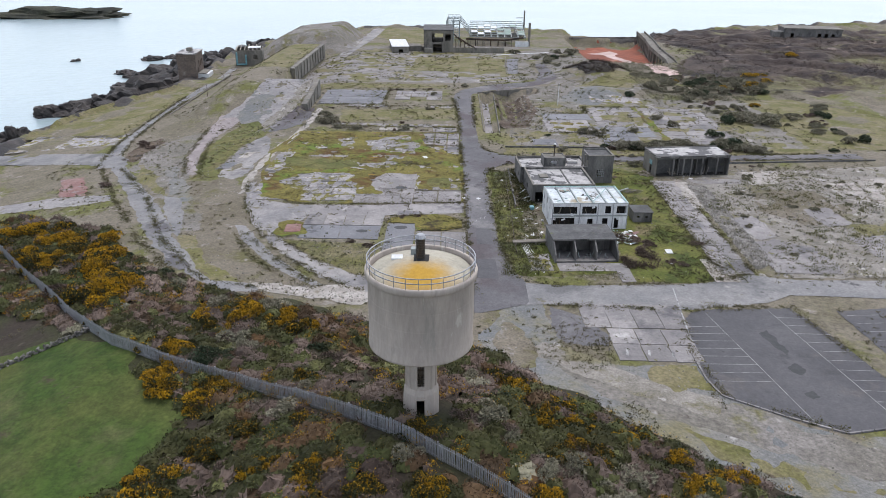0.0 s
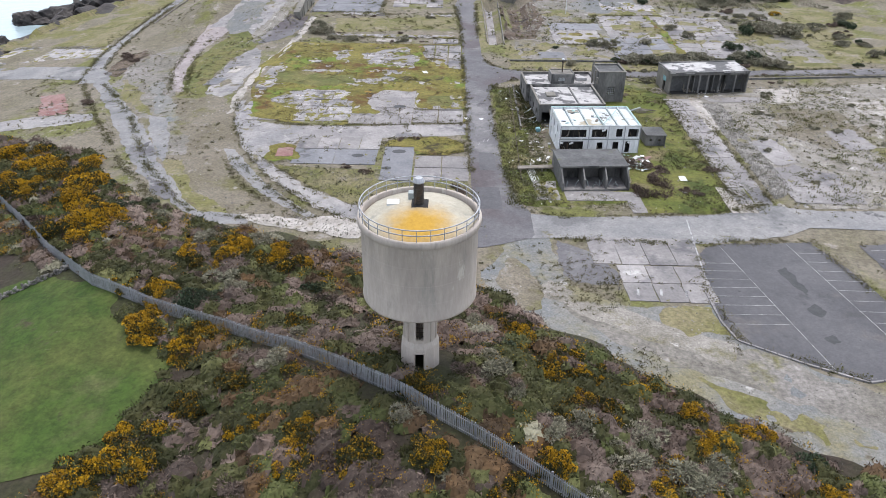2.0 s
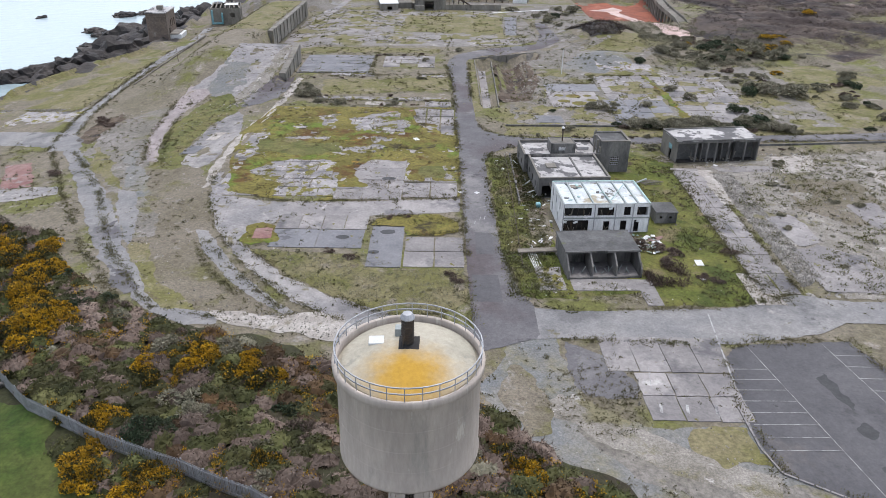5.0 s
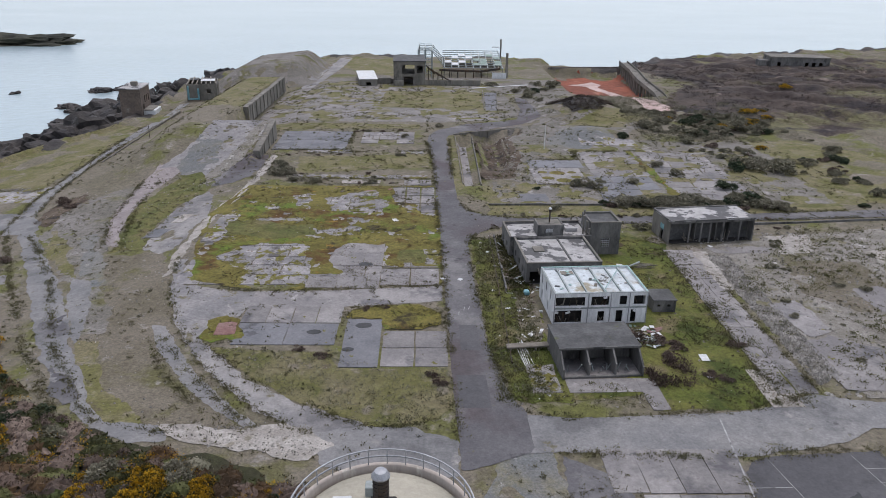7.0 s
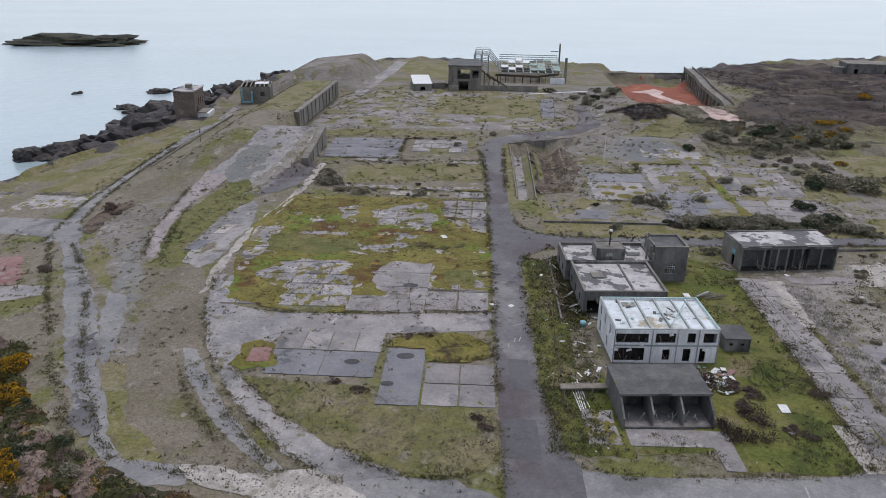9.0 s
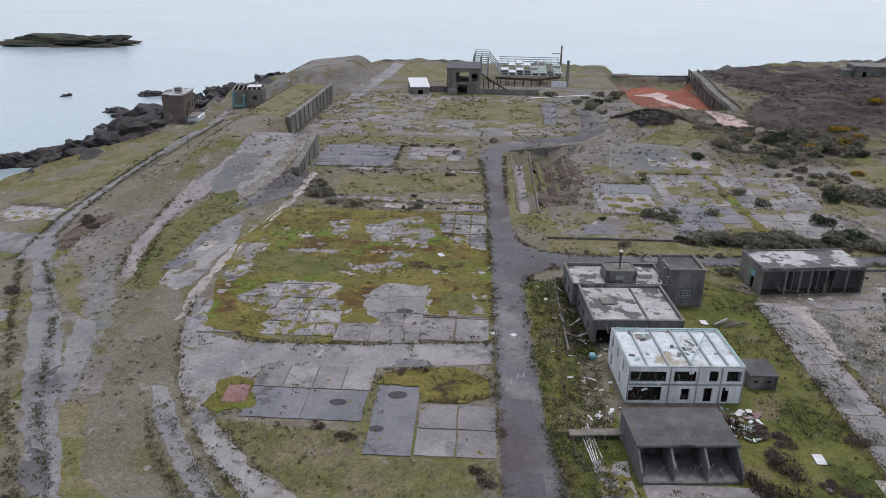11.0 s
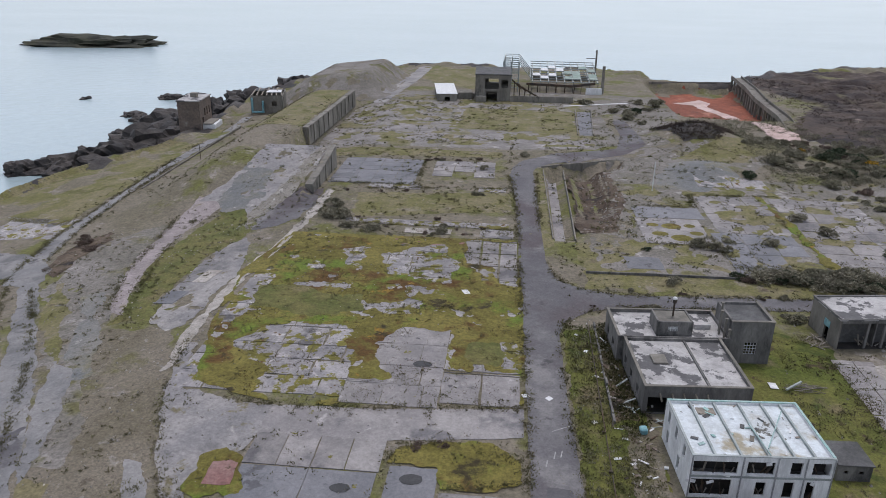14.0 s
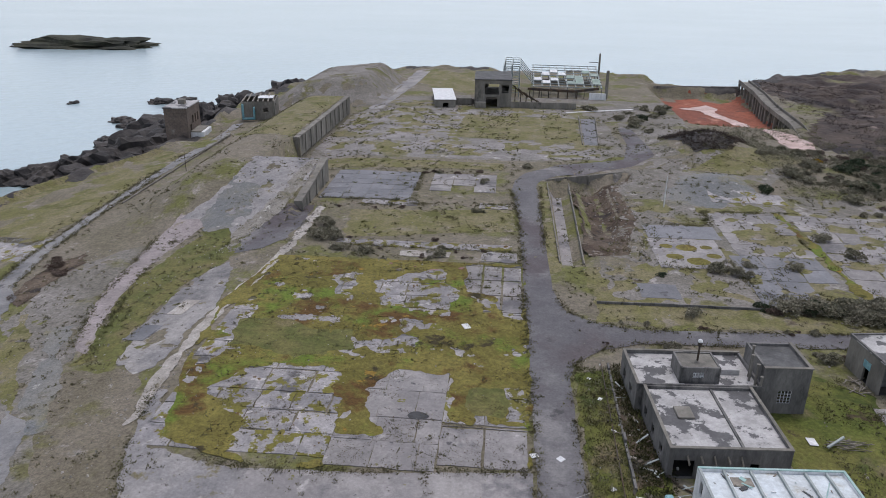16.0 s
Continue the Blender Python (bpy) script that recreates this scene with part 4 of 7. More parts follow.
field(45.6, 63.2, 51, 73, 4.6, 9.6, 0.1, M_PALE, 1, 0.1, 0.2, turn=0)
slab("slab", 19.5, 66.6, 30.2, 70.0, 0.1, M_CONC, paving, 0.06, 2)
slab("slab", 29.6, 62.6, 32.0, 70.2, 0.13, M_CONC, paving, 0.12, 2)
slab("slab", 14.5, 66.5, 18.6, 74, 0.1, M_CONC_MOSSY, paving, 0.3, 2)
slab("slab", -56.8, 136.5, -54, 142, 0.14, M_PALE, paving, 0.1, -12)
slab("slab", -60, 128, -56.4, 133, 0.14, M_CONC_DARK, paving, 0.1, -12)
slab("slab", -32.6, 82.4, -29.6, 86.2, 0.15, M_REDPAVE, paving, 0.3, 4)
for cx_, cy_, r in ((32.2, 170, 1.5), (36.2, 167.8, 2.0), (40, 171, 1.3), (31.4, 175.5, 1.2), (35.4, 175, 1.9), (39.4, 175.6, 1.2)):
    patch("moss_ring", [(cx_ + r * 1.15 * math.cos(a * math.pi / 5), cy_ + r * math.sin(a * math.pi / 5)) for a in range(10)], 0.135, M_MOSS, 0.12, "round moss patch where a tank stood")
patch("grass_island", [(-13, 88.4), (-12, 91.6), (-6, 93), (-1, 93), (2.4, 90), (2.4, 86.4), (-1, 84.6), (-6.4, 84.2), (-7.2, 88)], 0.15, M_MOSS, 0.3, "small grass and moss island on the paving")
for dx, dy, r in ((-17.5, 83.4, 1.0), (-9.8, 85.6, 1.2), (-11.5, 110.5, 1.1), (-11.6, 78, 0.8)):
    patch("damp_stain", [(dx + r * 1.2 * math.cos(a * math.pi / 4), dy + r * 0.8 * math.sin(a * math.pi / 4)) for a in range(8)], 0.15, M_OIL, 0.12, "dark damp stain on the slab")

# ---- building materials ----
M_TANK = mat("tower_concrete", (0.44, 0.385, 0.335), (0.36, 0.315, 0.275), 0.35, 3.0, 0.12, 0.85, 0.12, covers=[((0.3, 0.275, 0.24), 0.55, 0.55, 0.7), ((0.5, 0.46, 0.4), 0.9, 0.6, 0.7)], stretch=(1, 1, 0.22), mid=0.03, gain=1.0)
M_DOME = mat("weathered_roof_concrete", (0.4, 0.37, 0.3), (0.33, 0.31, 0.25), 0.3, 3.0, 0.15, 0.9, 0.2, covers=[((0.27, 0.26, 0.22), 0.6, 0.6, 0.7)], mid=0.04, gain=1.0, colony=((0.4, 0.235, 0.035), (-2.3, 13.2, 24.4), 0.9, 4.6))
# Near black: paints shade inside rooms and doorways; also colours the vent kerb.
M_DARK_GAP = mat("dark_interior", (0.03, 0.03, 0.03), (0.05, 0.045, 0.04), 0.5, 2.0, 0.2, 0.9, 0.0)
M_STEEL = mat("galvanised_steel", (0.42, 0.43, 0.45), (0.34, 0.35, 0.37), 0.4, 4.0, 0.15, 0.5, 0.0, metal=0.4, vary=0.12)
M_RUSTY = mat("rusty_dark_steel", (0.06, 0.055, 0.05), (0.11, 0.075, 0.05), 0.5, 3.0, 0.25, 0.7, 0.1, metal=0.3)
M_RENDER = mat("dirty_grey_render", (0.125, 0.122, 0.118), (0.2, 0.193, 0.182), 0.3, 2.5, 0.25, 0.9, 0.2, covers=[((0.06, 0.06, 0.058), 0.3, 0.53, 0.66), ((0.16, 0.16, 0.08), 0.7, 0.66, 0.74)], stretch=(1, 1, 0.35))
M_WHITEWALL = mat("dirty_white_panel", (0.8, 0.81, 0.815), (0.7, 0.715, 0.72), 0.4, 3.0, 0.08, 0.6, 0.05, covers=[((0.4, 0.4, 0.38), 0.7, 0.64, 0.74)], stretch=(1, 1, 0.3))
M_DECK = mat("bleached_roof_felt", (0.5, 0.485, 0.475), (0.37, 0.36, 0.35), 0.3, 2.5, 0.12, 0.85, 0.1, covers=[((0.12, 0.118, 0.12), 0.2, 0.5, 0.53), ((0.09, 0.07, 0.05), 0.33, 0.655, 0.68)])
M_PALEDECK = mat("pale_blue_white_ceiling", (0.66, 0.72, 0.75), (0.58, 0.62, 0.63), 0.25, 2.5, 0.12, 0.7, 0.05, covers=[((0.38, 0.34, 0.25), 0.2, 0.53, 0.66), ((0.13, 0.125, 0.11), 0.35, 0.62, 0.66)])
# Roof felt; its black also paints shade on a storey slab and garage screen.
M_FELT = mat("black_bitumen_felt", (0.075, 0.075, 0.075), (0.12, 0.12, 0.12), 0.3, 2.5, 0.25, 0.8, 0.15, covers=[((0.11, 0.12, 0.06), 0.4, 0.6, 0.7), ((0.2, 0.2, 0.21), 0.3, 0.66, 0.7)])
M_GREENEDGE = mat("verdigris_edge", (0.28, 0.45, 0.42), (0.38, 0.5, 0.48), 0.8, 3.0, 0.2, 0.6, 0.0)
M_BRICK = mat("weathered_brown_brick", (0.2, 0.155, 0.125), (0.16, 0.13, 0.11), 0.2, 1.5, 0.3, 0.9, 0.2, covers=[((0.26, 0.23, 0.2), 0.15, 0.6, 0.7)])
M_BLUE = mat("turquoise_paint", (0.13, 0.32, 0.37), (0.24, 0.42, 0.45), 0.8, 3.0, 0.15, 0.5, 0.0)
M_FARCONC = mat("stained_far_concrete", (0.24, 0.225, 0.195), (0.17, 0.16, 0.14), 0.12, 1.0, 0.25, 0.9, 0.15, covers=[((0.09, 0.085, 0.075), 0.2, 0.57, 0.68), ((0.3, 0.26, 0.19), 0.1, 0.6, 0.7)], stretch=(1, 1, 0.4))
M_FRAME = mat("bleached_steel_frame", (0.4, 0.44, 0.43), (0.3, 0.33, 0.32), 0.3, 1.0, 0.2, 0.6, 0.0)
M_GREENSHEET = mat("green_roof_sheet", (0.22, 0.3, 0.25), (0.3, 0.36, 0.32), 0.2, 1.0, 0.2, 0.6, 0.0)
M_WOOD = mat("grey_weathered_timber", (0.28, 0.25, 0.21), (0.2, 0.18, 0.15), 0.6, 5.0, 0.25, 0.85, 0.1, vary=0.2)
M_PAPER = mat("white_plastic_scrap", (0.75, 0.76, 0.76), (0.66, 0.67, 0.67), 0.8, 3.0, 0.08, 0.6, 0.0)


def lathe(profile, sides, open_faces=None):
    """Turns (radius, height) round the z axis; a corner at radius 0 closes it."""
    bm = bmesh.new()
    rings = []
    for r, z in profile:
        if r == 0:
            rings.append([bm.verts.new((0, 0, z))] * sides)
        else:
            rings.append([bm.verts.new((r * math.sin(2 * math.pi * (i + 0.5) / sides), -r * math.cos(2 * math.pi * (i + 0.5) / sides), z)) for i in range(sides)])
    for k, (a, b) in enumerate(zip(rings, rings[1:])):
        for i in range(sides):
            j = (i + 1) % sides
            if open_faces and (k, j) in open_faces:
                continue
            quad = []
            for v in (a[i], a[j], b[j], b[i]):
                if v not in quad:
                    quad.append(v)
            if len(quad) > 2:
                bm.faces.new(quad)
    return bm


def ring_bar(radius, z, thick, sides=48):
    return lathe([(radius - thick, z - thick), (radius + thick, z - thick), (radius + thick, z + thick), (radius - thick, z + thick), (radius - thick, z - thick)], sides)


# ---- water tower ----
def water_tower(x, y):
    base = gz(x, y) - 0.15
    tower = thing("water_tower", pose(x, y, base) @ Matrix.Scale(1.03, 4), "round concrete water tower with lichened roof on the scrub hill", "water tower")
    shaft = part("shaft", lathe([(1.94, 0), (1.94, 0.15), (1.88, 2.55), (1.84, 3.0), (1.6, 3.55), (1.6, 4.0), (1.6, 7.3), (1.6, 8.6)], 12, {(1, 0), (5, 0)}), M_TANK, tower)
    sol = shaft.modifiers.new("thickness", "SOLIDIFY")
    sol.thickness, sol.offset = 0.3, -1
    # Floor coloured near black, for the shade inside the doorway.
    part("floor", lathe([(0, 0.1), (1.7, 0.1), (1.7, 0.0)], 12), M_DARK_GAP, tower)
    for a in range(12):
        if a not in (0,):
            part("pilaster", box(-0.1, -1.6, 3.6, 0.1, -1.46, 8.3, m=Matrix.Rotation(2 * math.pi * (a + 0.5) / 12, 4, "Z") @ Matrix.Translation((0, -0.06, 0))), M_TANK, tower)
    win = part("window_grille", box(-0.03, -1.53, 4.0, 0.03, -1.47, 7.3), M_RUSTY, tower, "dark iron window grille")
    for i in range(6):
        part("bar", box(-0.4, -1.525, 4.4 + i * 0.5, 0.4, -1.475, 4.46 + i * 0.5), M_RUSTY, win)
    part("door_frame", box(-0.54, -1.9, 2.56, 0.54, -1.74, 2.7), M_TANK, tower)
    tank = part("tank", lathe([(1.6, 7.9), (3.2, 8.2), (4.5, 8.45), (5.0, 8.6), (5.26, 8.75), (5.28, 8.95), (5.2, 9.15), (5.2, 16.0), (5.3, 16.15)], 64), M_TANK, tower)
    rim = part("rim", lathe([(5.28, 16.1), (5.46, 16.25), (5.48, 16.75), (5.42, 16.86), (5.2, 16.86), (5.14, 16.8), (5.14, 16.1)], 64), M_TANK, tower, "thick rounded concrete rim")
    roof = part("roof", lathe([(5.16, 16.2), (4.86, 16.22), (4.84, 16.5)] + [(r, 17.42 - 0.037 * r * r) for r in (4.78, 4.3, 3.7, 3.2, 2.5, 1.8, 0.9)] + [(0, 17.42)], 64), M_DOME, tower, "shallow dome with orange lichen")
    for o in (tank, rim, roof):
        for p in o.data.polygons:
            p.use_smooth = True
    for z in (10.6, 12.4, 14.2):
        part("formwork_line", ring_bar(5.2, z, 0.012, 64), M_TANK, tower)
    for k, z in ((0, 17.45), (1, 17.95)):
        part("rail", ring_bar(5.25, z, 0.04), M_STEEL, tower, "thin steel guard rail")
    for i in range(28):
        a = 2 * math.pi * i / 28
        part("post", box(5.25 * math.cos(a) - 0.03, 5.25 * math.sin(a) - 0.03, 16.86, 5.25 * math.cos(a) + 0.03, 5.25 * math.sin(a) + 0.03, 17.98), M_STEEL, tower)
    vent = part("vent", lathe([(0.42, 17.2), (0.42, 19.4), (0.5, 19.45), (0.3, 19.75), (0, 19.8)], 12), M_RUSTY, tower, "dark louvred vent with pale cap")
    vent.location = (-0.1, 0.8, 0)
    for i in range(7):
        part("louvre", ring_bar(0.45, 17.6 + i * 0.26, 0.03, 12), M_RUSTY, vent)
    part("cap", lathe([(0.55, 19.48), (0.55, 19.55), (0.35, 19.86), (0, 19.92)], 12), M_STEEL, vent)
    part("vent_kerb", box(-0.75, -0.1, 17.15, 0.75, 1.6, 17.42, bevel=0.04), M_DARK_GAP, tower)
    part("ladder", beam((-0.45, 0.1, 17.4), (-0.2, 0.45, 18.9), 0.07), M_RUSTY, tower)
    part("vent_box", box(-1.1, 1.7, 17.1, -0.5, 2.4, 17.9, bevel=0.04), M_FRAME, tower)
    hatch = part("hatch", box(-2.9, 0.9, 17.05, -1.8, 1.9, 17.28, bevel=0.03), M_PAPER, tower, "white roof hatch")
    hatch.rotation_euler = (0, 0, 0.05)
    return tower


water_tower(-2.45, 16.0)

# ---- palisade fence ----
FENCE = [(-112, 104), (-93, 85.6), (-74.6, 65.3), (-56, 44.6), (-44.7, 33.7), (-35, 28.6), (-25, 24.8), (-17, 20.2), (-7.7, 12.2), (-0.4, 6.9), (6.3, 3.3), (16, -2), (30, -10)]


def palisade_fence():
    fence = thing("palisade_fence", pose(0, 0, 0), "long galvanised steel palisade fence across the hillside", "fence")
    verts = [(-0.06, 0.03, 0), (0, -0.03, 0), (0.06, 0.03, 0), (-0.06, 0.03, 2.1), (0, -0.03, 2.25), (0.06, 0.03, 2.1), (0.06, 0.05, 0), (0, 0.0, 0), (-0.06, 0.05, 0), (0.06, 0.05, 2.1), (0, 0.0, 2.25), (-0.06, 0.05, 2.1)]
    me = bpy.data.meshes.new("pale")
    me.from_pydata(verts, [], [(0, 1, 4, 3), (1, 2, 5, 4), (6, 7, 10, 9), (7, 8, 11, 10), (2, 6, 9, 5), (8, 0, 3, 11), (3, 4, 10, 11), (4, 5, 9, 10)])
    me.materials.append(M_STEEL)
    far_v, far_f, made = [], [], 0
    for (ax, ay), (bx, by) in zip(FENCE, FENCE[1:]):
        length = math.hypot(bx - ax, by - ay)
        turn = math.atan2(by - ay, bx - ax)
        count = int(length / 0.19)
        for i in range(count):
            s = (i + 0.5) / count
            x, y = ax + (bx - ax) * s, ay + (by - ay) * s
            lean = random.uniform(-0.02, 0.02)
            m = Matrix.Translation((x, y, gz(x, y) - 0.05)) @ Matrix.Rotation(turn, 4, "Z") @ Matrix.Rotation(lean, 4, "Y")
            if made < 300 and x > -38 and x < 22:
                ob = new("pale", me)
                ob.parent = fence
                ob.matrix_basis = m
                made += 1
            else:
                k = len(far_v)
                far_v += [tuple(m @ Vector(v)) for v in verts]
                far_f += [tuple(q + k for q in f) for f in ((0, 1, 4, 3), (1, 2, 5, 4), (6, 7, 10, 9), (7, 8, 11, 10), (2, 6, 9, 5), (8, 0, 3, 11))]
        steps = max(1, int(length / 2.8))
        for i in range(steps):
            p = [(ax + (bx - ax) * s, ay + (by - ay) * s) for s in (i / steps, (i + 1) / steps)]
            for h in (0.5, 1.85):
                part("rail", beam((*p[0], gz(*p[0]) + h), (*p[1], gz(*p[1]) + h), 0.05, 0.07), M_STEEL, fence)
            part("post", box(p[0][0] - 0.06, p[0][1] + 0.02, gz(*p[0]) - 0.2, p[0][0] + 0.06, p[0][1] + 0.14, gz(*p[0]) + 2.2), M_STEEL, fence)
    rest = raw("pale_run", far_v, far_f, M_STEEL, fence)
    rest["kind"] = "stuff"


palisade_fence()

# ---- buildings ----


def side(parent, name, m, length, height, thick, material, openings=(), label=""):
    bm = wall_bm(length, height, thick, openings)
    bm.transform(m)
    return part(name, bm, material, parent, label)


def four_walls(parent, x0, y0, x1, y1, z0, h, t, material, front=(), right=(), rear=(), left=()):
    """Four walls round a rectangle, butted at the corners."""
    w, d = x1 - x0, y1 - y0
    side(parent, "wall", pose(x0, y0, z0), w, h, t, material, front)
    side(parent, "wall", pose(x1, y1, z0, rz=180), w, h, t, material, rear)
    side(parent, "wall", pose(x1, y0 + t, z0, rz=90), d - 2 * t, h, t, material, right)
    side(parent, "wall", pose(x0, y1 - t, z0, rz=-90), d - 2 * t, h, t, material, left)


def barred_window(parent, m, w, h):
    frame_ = part("window", box(-0.06, 0.02, -0.06, w + 0.06, 0.1, 0.02, m=m), M_PAPER, parent, "white barred window")
    part("frame", box(-0.06, 0.02, h - 0.02, w + 0.06, 0.1, h + 0.06, m=m), M_PAPER, frame_)
    for i in range(5):
        part("bar", box(w * i / 4 - 0.03, 0.03, 0, w * i / 4 + 0.03, 0.09, h, m=m), M_PAPER, frame_)
    for i in range(1, 4):
        part("bar", box(0, 0.035, h * i / 4 - 0.03, w, 0.085, h * i / 4 + 0.03, m=m), M_PAPER, frame_)


def white_building():
    b = thing("office_building", pose(20.2, 86.4, 0.02, rz=3.7), "gutted two-storey white building with smashed windows and bare roof", "building")
    up, lo = (3.25, 4.85), (0.5, 2.3)
    front = [(0.25, 5.0, 3.2, 4.75), (6.0, 8.9, 3.2, 4.8), (10.6, 11.8, *up), (12.9, 14.8, *up),
             (0.25, 4.6, 0.3, 2.45), (7.2, 8.3, 0.4, 2.2), (10.2, 11.3, 0.2, 2.3), (12.6, 13.5, 0.1, 2.4)]
    four_walls(b, 0, 0, 15.2, 10.7, 0, 5.4, 0.25, M_WHITEWALL, front, [(2, 3.5, *up), (6, 7.5, *up)], [(2, 4, *up), (8, 10, *up)], [(1.2, 2.0, *up), (4.2, 5.0, *up), (7.4, 8.2, *up), (1.4, 2.2, *lo), (6.0, 6.8, *lo)])
    # Black slab and near-black floor put the rooms' shade into colour.
    part("floor_slab", box(0.26, 0.26, 2.65, 14.94, 10.44, 2.85), M_FELT, b)
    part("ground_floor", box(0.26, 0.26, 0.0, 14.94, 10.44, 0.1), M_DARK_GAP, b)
    # Added near-black screens behind the front, so the openings look unlit.
    part("inner_wall", box(0.3, 1.3, 0.1, 14.9, 1.45, 2.64), M_DARK_GAP, b, "near-black screen added to darken the rooms")
    part("inner_wall", box(0.3, 1.3, 2.86, 14.9, 1.45, 4.94), M_DARK_GAP, b, "near-black screen added to darken the rooms")
    for i in range(16):
        x, z = random.choice((0.8, 1.4, 2.0, 3.0, 3.6, 6.6, 7.3, 8.0, 11.2, 13.6)) + random.uniform(-0.3, 0.3), random.choice((0.12, 2.88))
        part("wreckage", beam((x, 0.4, z), (x + random.uniform(-0.9, 0.9), 0.7, z + random.uniform(0.5, 1.7)), random.uniform(0.08, 0.3), 0.06), random.choice((M_RUSTY, M_RUSTY, M_WOOD)), b)
    for x0, z0, w_, h_, a_ in ((4.0, 3.1, 0.7, 0.5, 14), (2.3, 2.1, 0.8, 0.35, -20), (0.2, 2.2, 1.1, 0.4, 9), (8.2, 4.6, 0.6, 0.35, -12), (13.2, 2.2, 0.5, 0.4, 25)):
        part("torn_panel", box(-w_ / 2, -0.06, -h_ / 2, w_ / 2, -0.02, h_ / 2, m=pose(x0, 0, z0, ry=a_)), M_WHITEWALL, b, "torn white panel")
    part("roof_deck", box(0.26, 0.26, 4.95, 14.94, 10.44, 5.05), M_PALEDECK, b, "pale stained ceiling boards open to the sky")
    for x in (0.08, 5.5, 9.15, 12.2, 15.12):
        part("pilaster", box(x - 0.07, -0.09, 0, x + 0.07, -0.003, 5.4), M_STEEL, b, "grey steel strip")
    for x, lean in ((2.5, 0.25), (3.7, -0.3)):
        for z in (0.3, 3.2):
            part("mullion", beam((x, 0.12, z), (x + lean, 0.12, z + 1.6), 0.09), M_RUSTY, b, "bent window post")
    for i in range(26):
        x, y = random.uniform(0.6, 14.4), random.uniform(0.8, 10)
        part("roof_debris", beam((x, y, 5.1), (x + random.uniform(-0.9, 0.9), y + random.uniform(-0.9, 0.9), 5.12 + random.uniform(0, 0.15)), random.uniform(0.08, 0.5), 0.05), random.choice((M_WOOD, M_FELT, M_GREENEDGE, M_PAPER)), b)
    part("band", box(0, -0.05, 2.7, 15.2, -0.004, 2.95), M_FRAME, b)
    for x in (2.6, 5.4, 8.3, 11.0, 13.2):
        part("roof_beam", box(x - 0.12, 0.2, 5.052, x + 0.12, 10.5, 5.38, bevel=0.02), M_FRAME, b, "pale steel roof beam")
    for args in ((0, -0.02, 5.402, 15.2, 0.26, 5.5), (0, 10.44, 5.402, 15.2, 10.72, 5.5), (14.94, 0.262, 5.402, 15.22, 10.438, 5.5), (-0.02, 0.262, 5.402, 0.26, 10.438, 5.5)):
        part("coping", box(*args), M_GREENEDGE if args[0] > 14 or args[1] > 10 else M_FRAME, b, "green-stained roof edge")
    part("hanging_strip", beam((8.5, 1.5, 5.5), (12.6, 8.5, 5.6), 0.12), M_GREENEDGE, b)
    part("hanging_strip", beam((8.4, 0.4, 5.45), (8.0, 6.0, 5.5), 0.1), M_GREENEDGE, b)
    part("hole_edge", box(3.0, 8.2, 5.06, 5.1, 9.6, 5.1), M_WOOD, b, "exposed timber laths")
    for i in range(9):
        x, z = random.uniform(0.5, 8), random.choice((0.15, 2.87))
        part("debris", beam((x, 0.6, z), (x + random.uniform(-0.8, 0.8), 0.5, z + random.uniform(0.4, 1.3)), 0.12), M_WOOD, b)
    for u0, u1, z0, z1 in front[:4]:
        part("sill", box(u0, -0.12, z0 - 0.08, u1, 0.05, z0 - 0.003), M_WHITEWALL, b)
    return b


white_building()


def shelter():
    s = thing("bay_shelter", pose(19.0, 69.9, 0.1, rz=4.5), "dark flat-roofed concrete shelter with three open bays", "shelter")
    for k, x in enumerate((0.0, 3.75, 7.55, 11.35)):
        bm = bmesh.new()
        prof = [(0, 0), (9.6, 0), (9.6, 3.35), (2.6, 3.35), (0.0, 1.5)] if k in (0, 3) else [(0.4, 0), (6.6, 0), (6.6, 3.35), (2.6, 3.35), (0.4, 1.9)]
        a = [bm.verts.new((x, y, z)) for y, z in prof]
        c = [bm.verts.new((x + 0.25, y, z)) for y, z in prof]
        bm.faces.new(a)
        bm.faces.new(c[::-1])
        for i in range(len(a)):
            j = (i + 1) % len(a)
            bm.faces.new((a[j], a[i], c[i], c[j]))
        part("side_wall" if k in (0, 3) else "divider", bm, M_RENDER, s)
    for x in (0.25, 4.0, 7.8):
        part("back_wall", box(x, 5.4, 0, x + 3.5, 5.6, 3.35), M_RENDER, s)
    part("rear_wall", box(0.25, 9.35, 0, 11.35, 9.6, 3.35), M_RENDER, s)
    part("roof", box(-0.15, 2.4, 3.352, 11.75, 9.8, 3.6, bevel=0.05), M_FELT, s, "black felt roof with a pale patch")
    part("roof_edge", box(-0.17, 2.3, 3.32, 11.77, 2.398, 3.62), M_RENDER, s)
    part("floor", box(0.25, 0.2, -0.1, 11.35, 9.3, 0.06), M_CONC, s)
    part("threshold", box(0.3, 0.1, 0.062, 11.3, 0.4, 0.25), M_RENDER, s)
    for i in range(11):
        x = random.uniform(0.6, 11)
        part("broken_pipe", beam((x, random.uniform(1.2, 2.5), 0.1), (x + random.uniform(-0.7, 0.7), random.uniform(0.8, 2.5), random.uniform(0.6, 1.6)), 0.1), M_FRAME, s)
    return s


shelter()


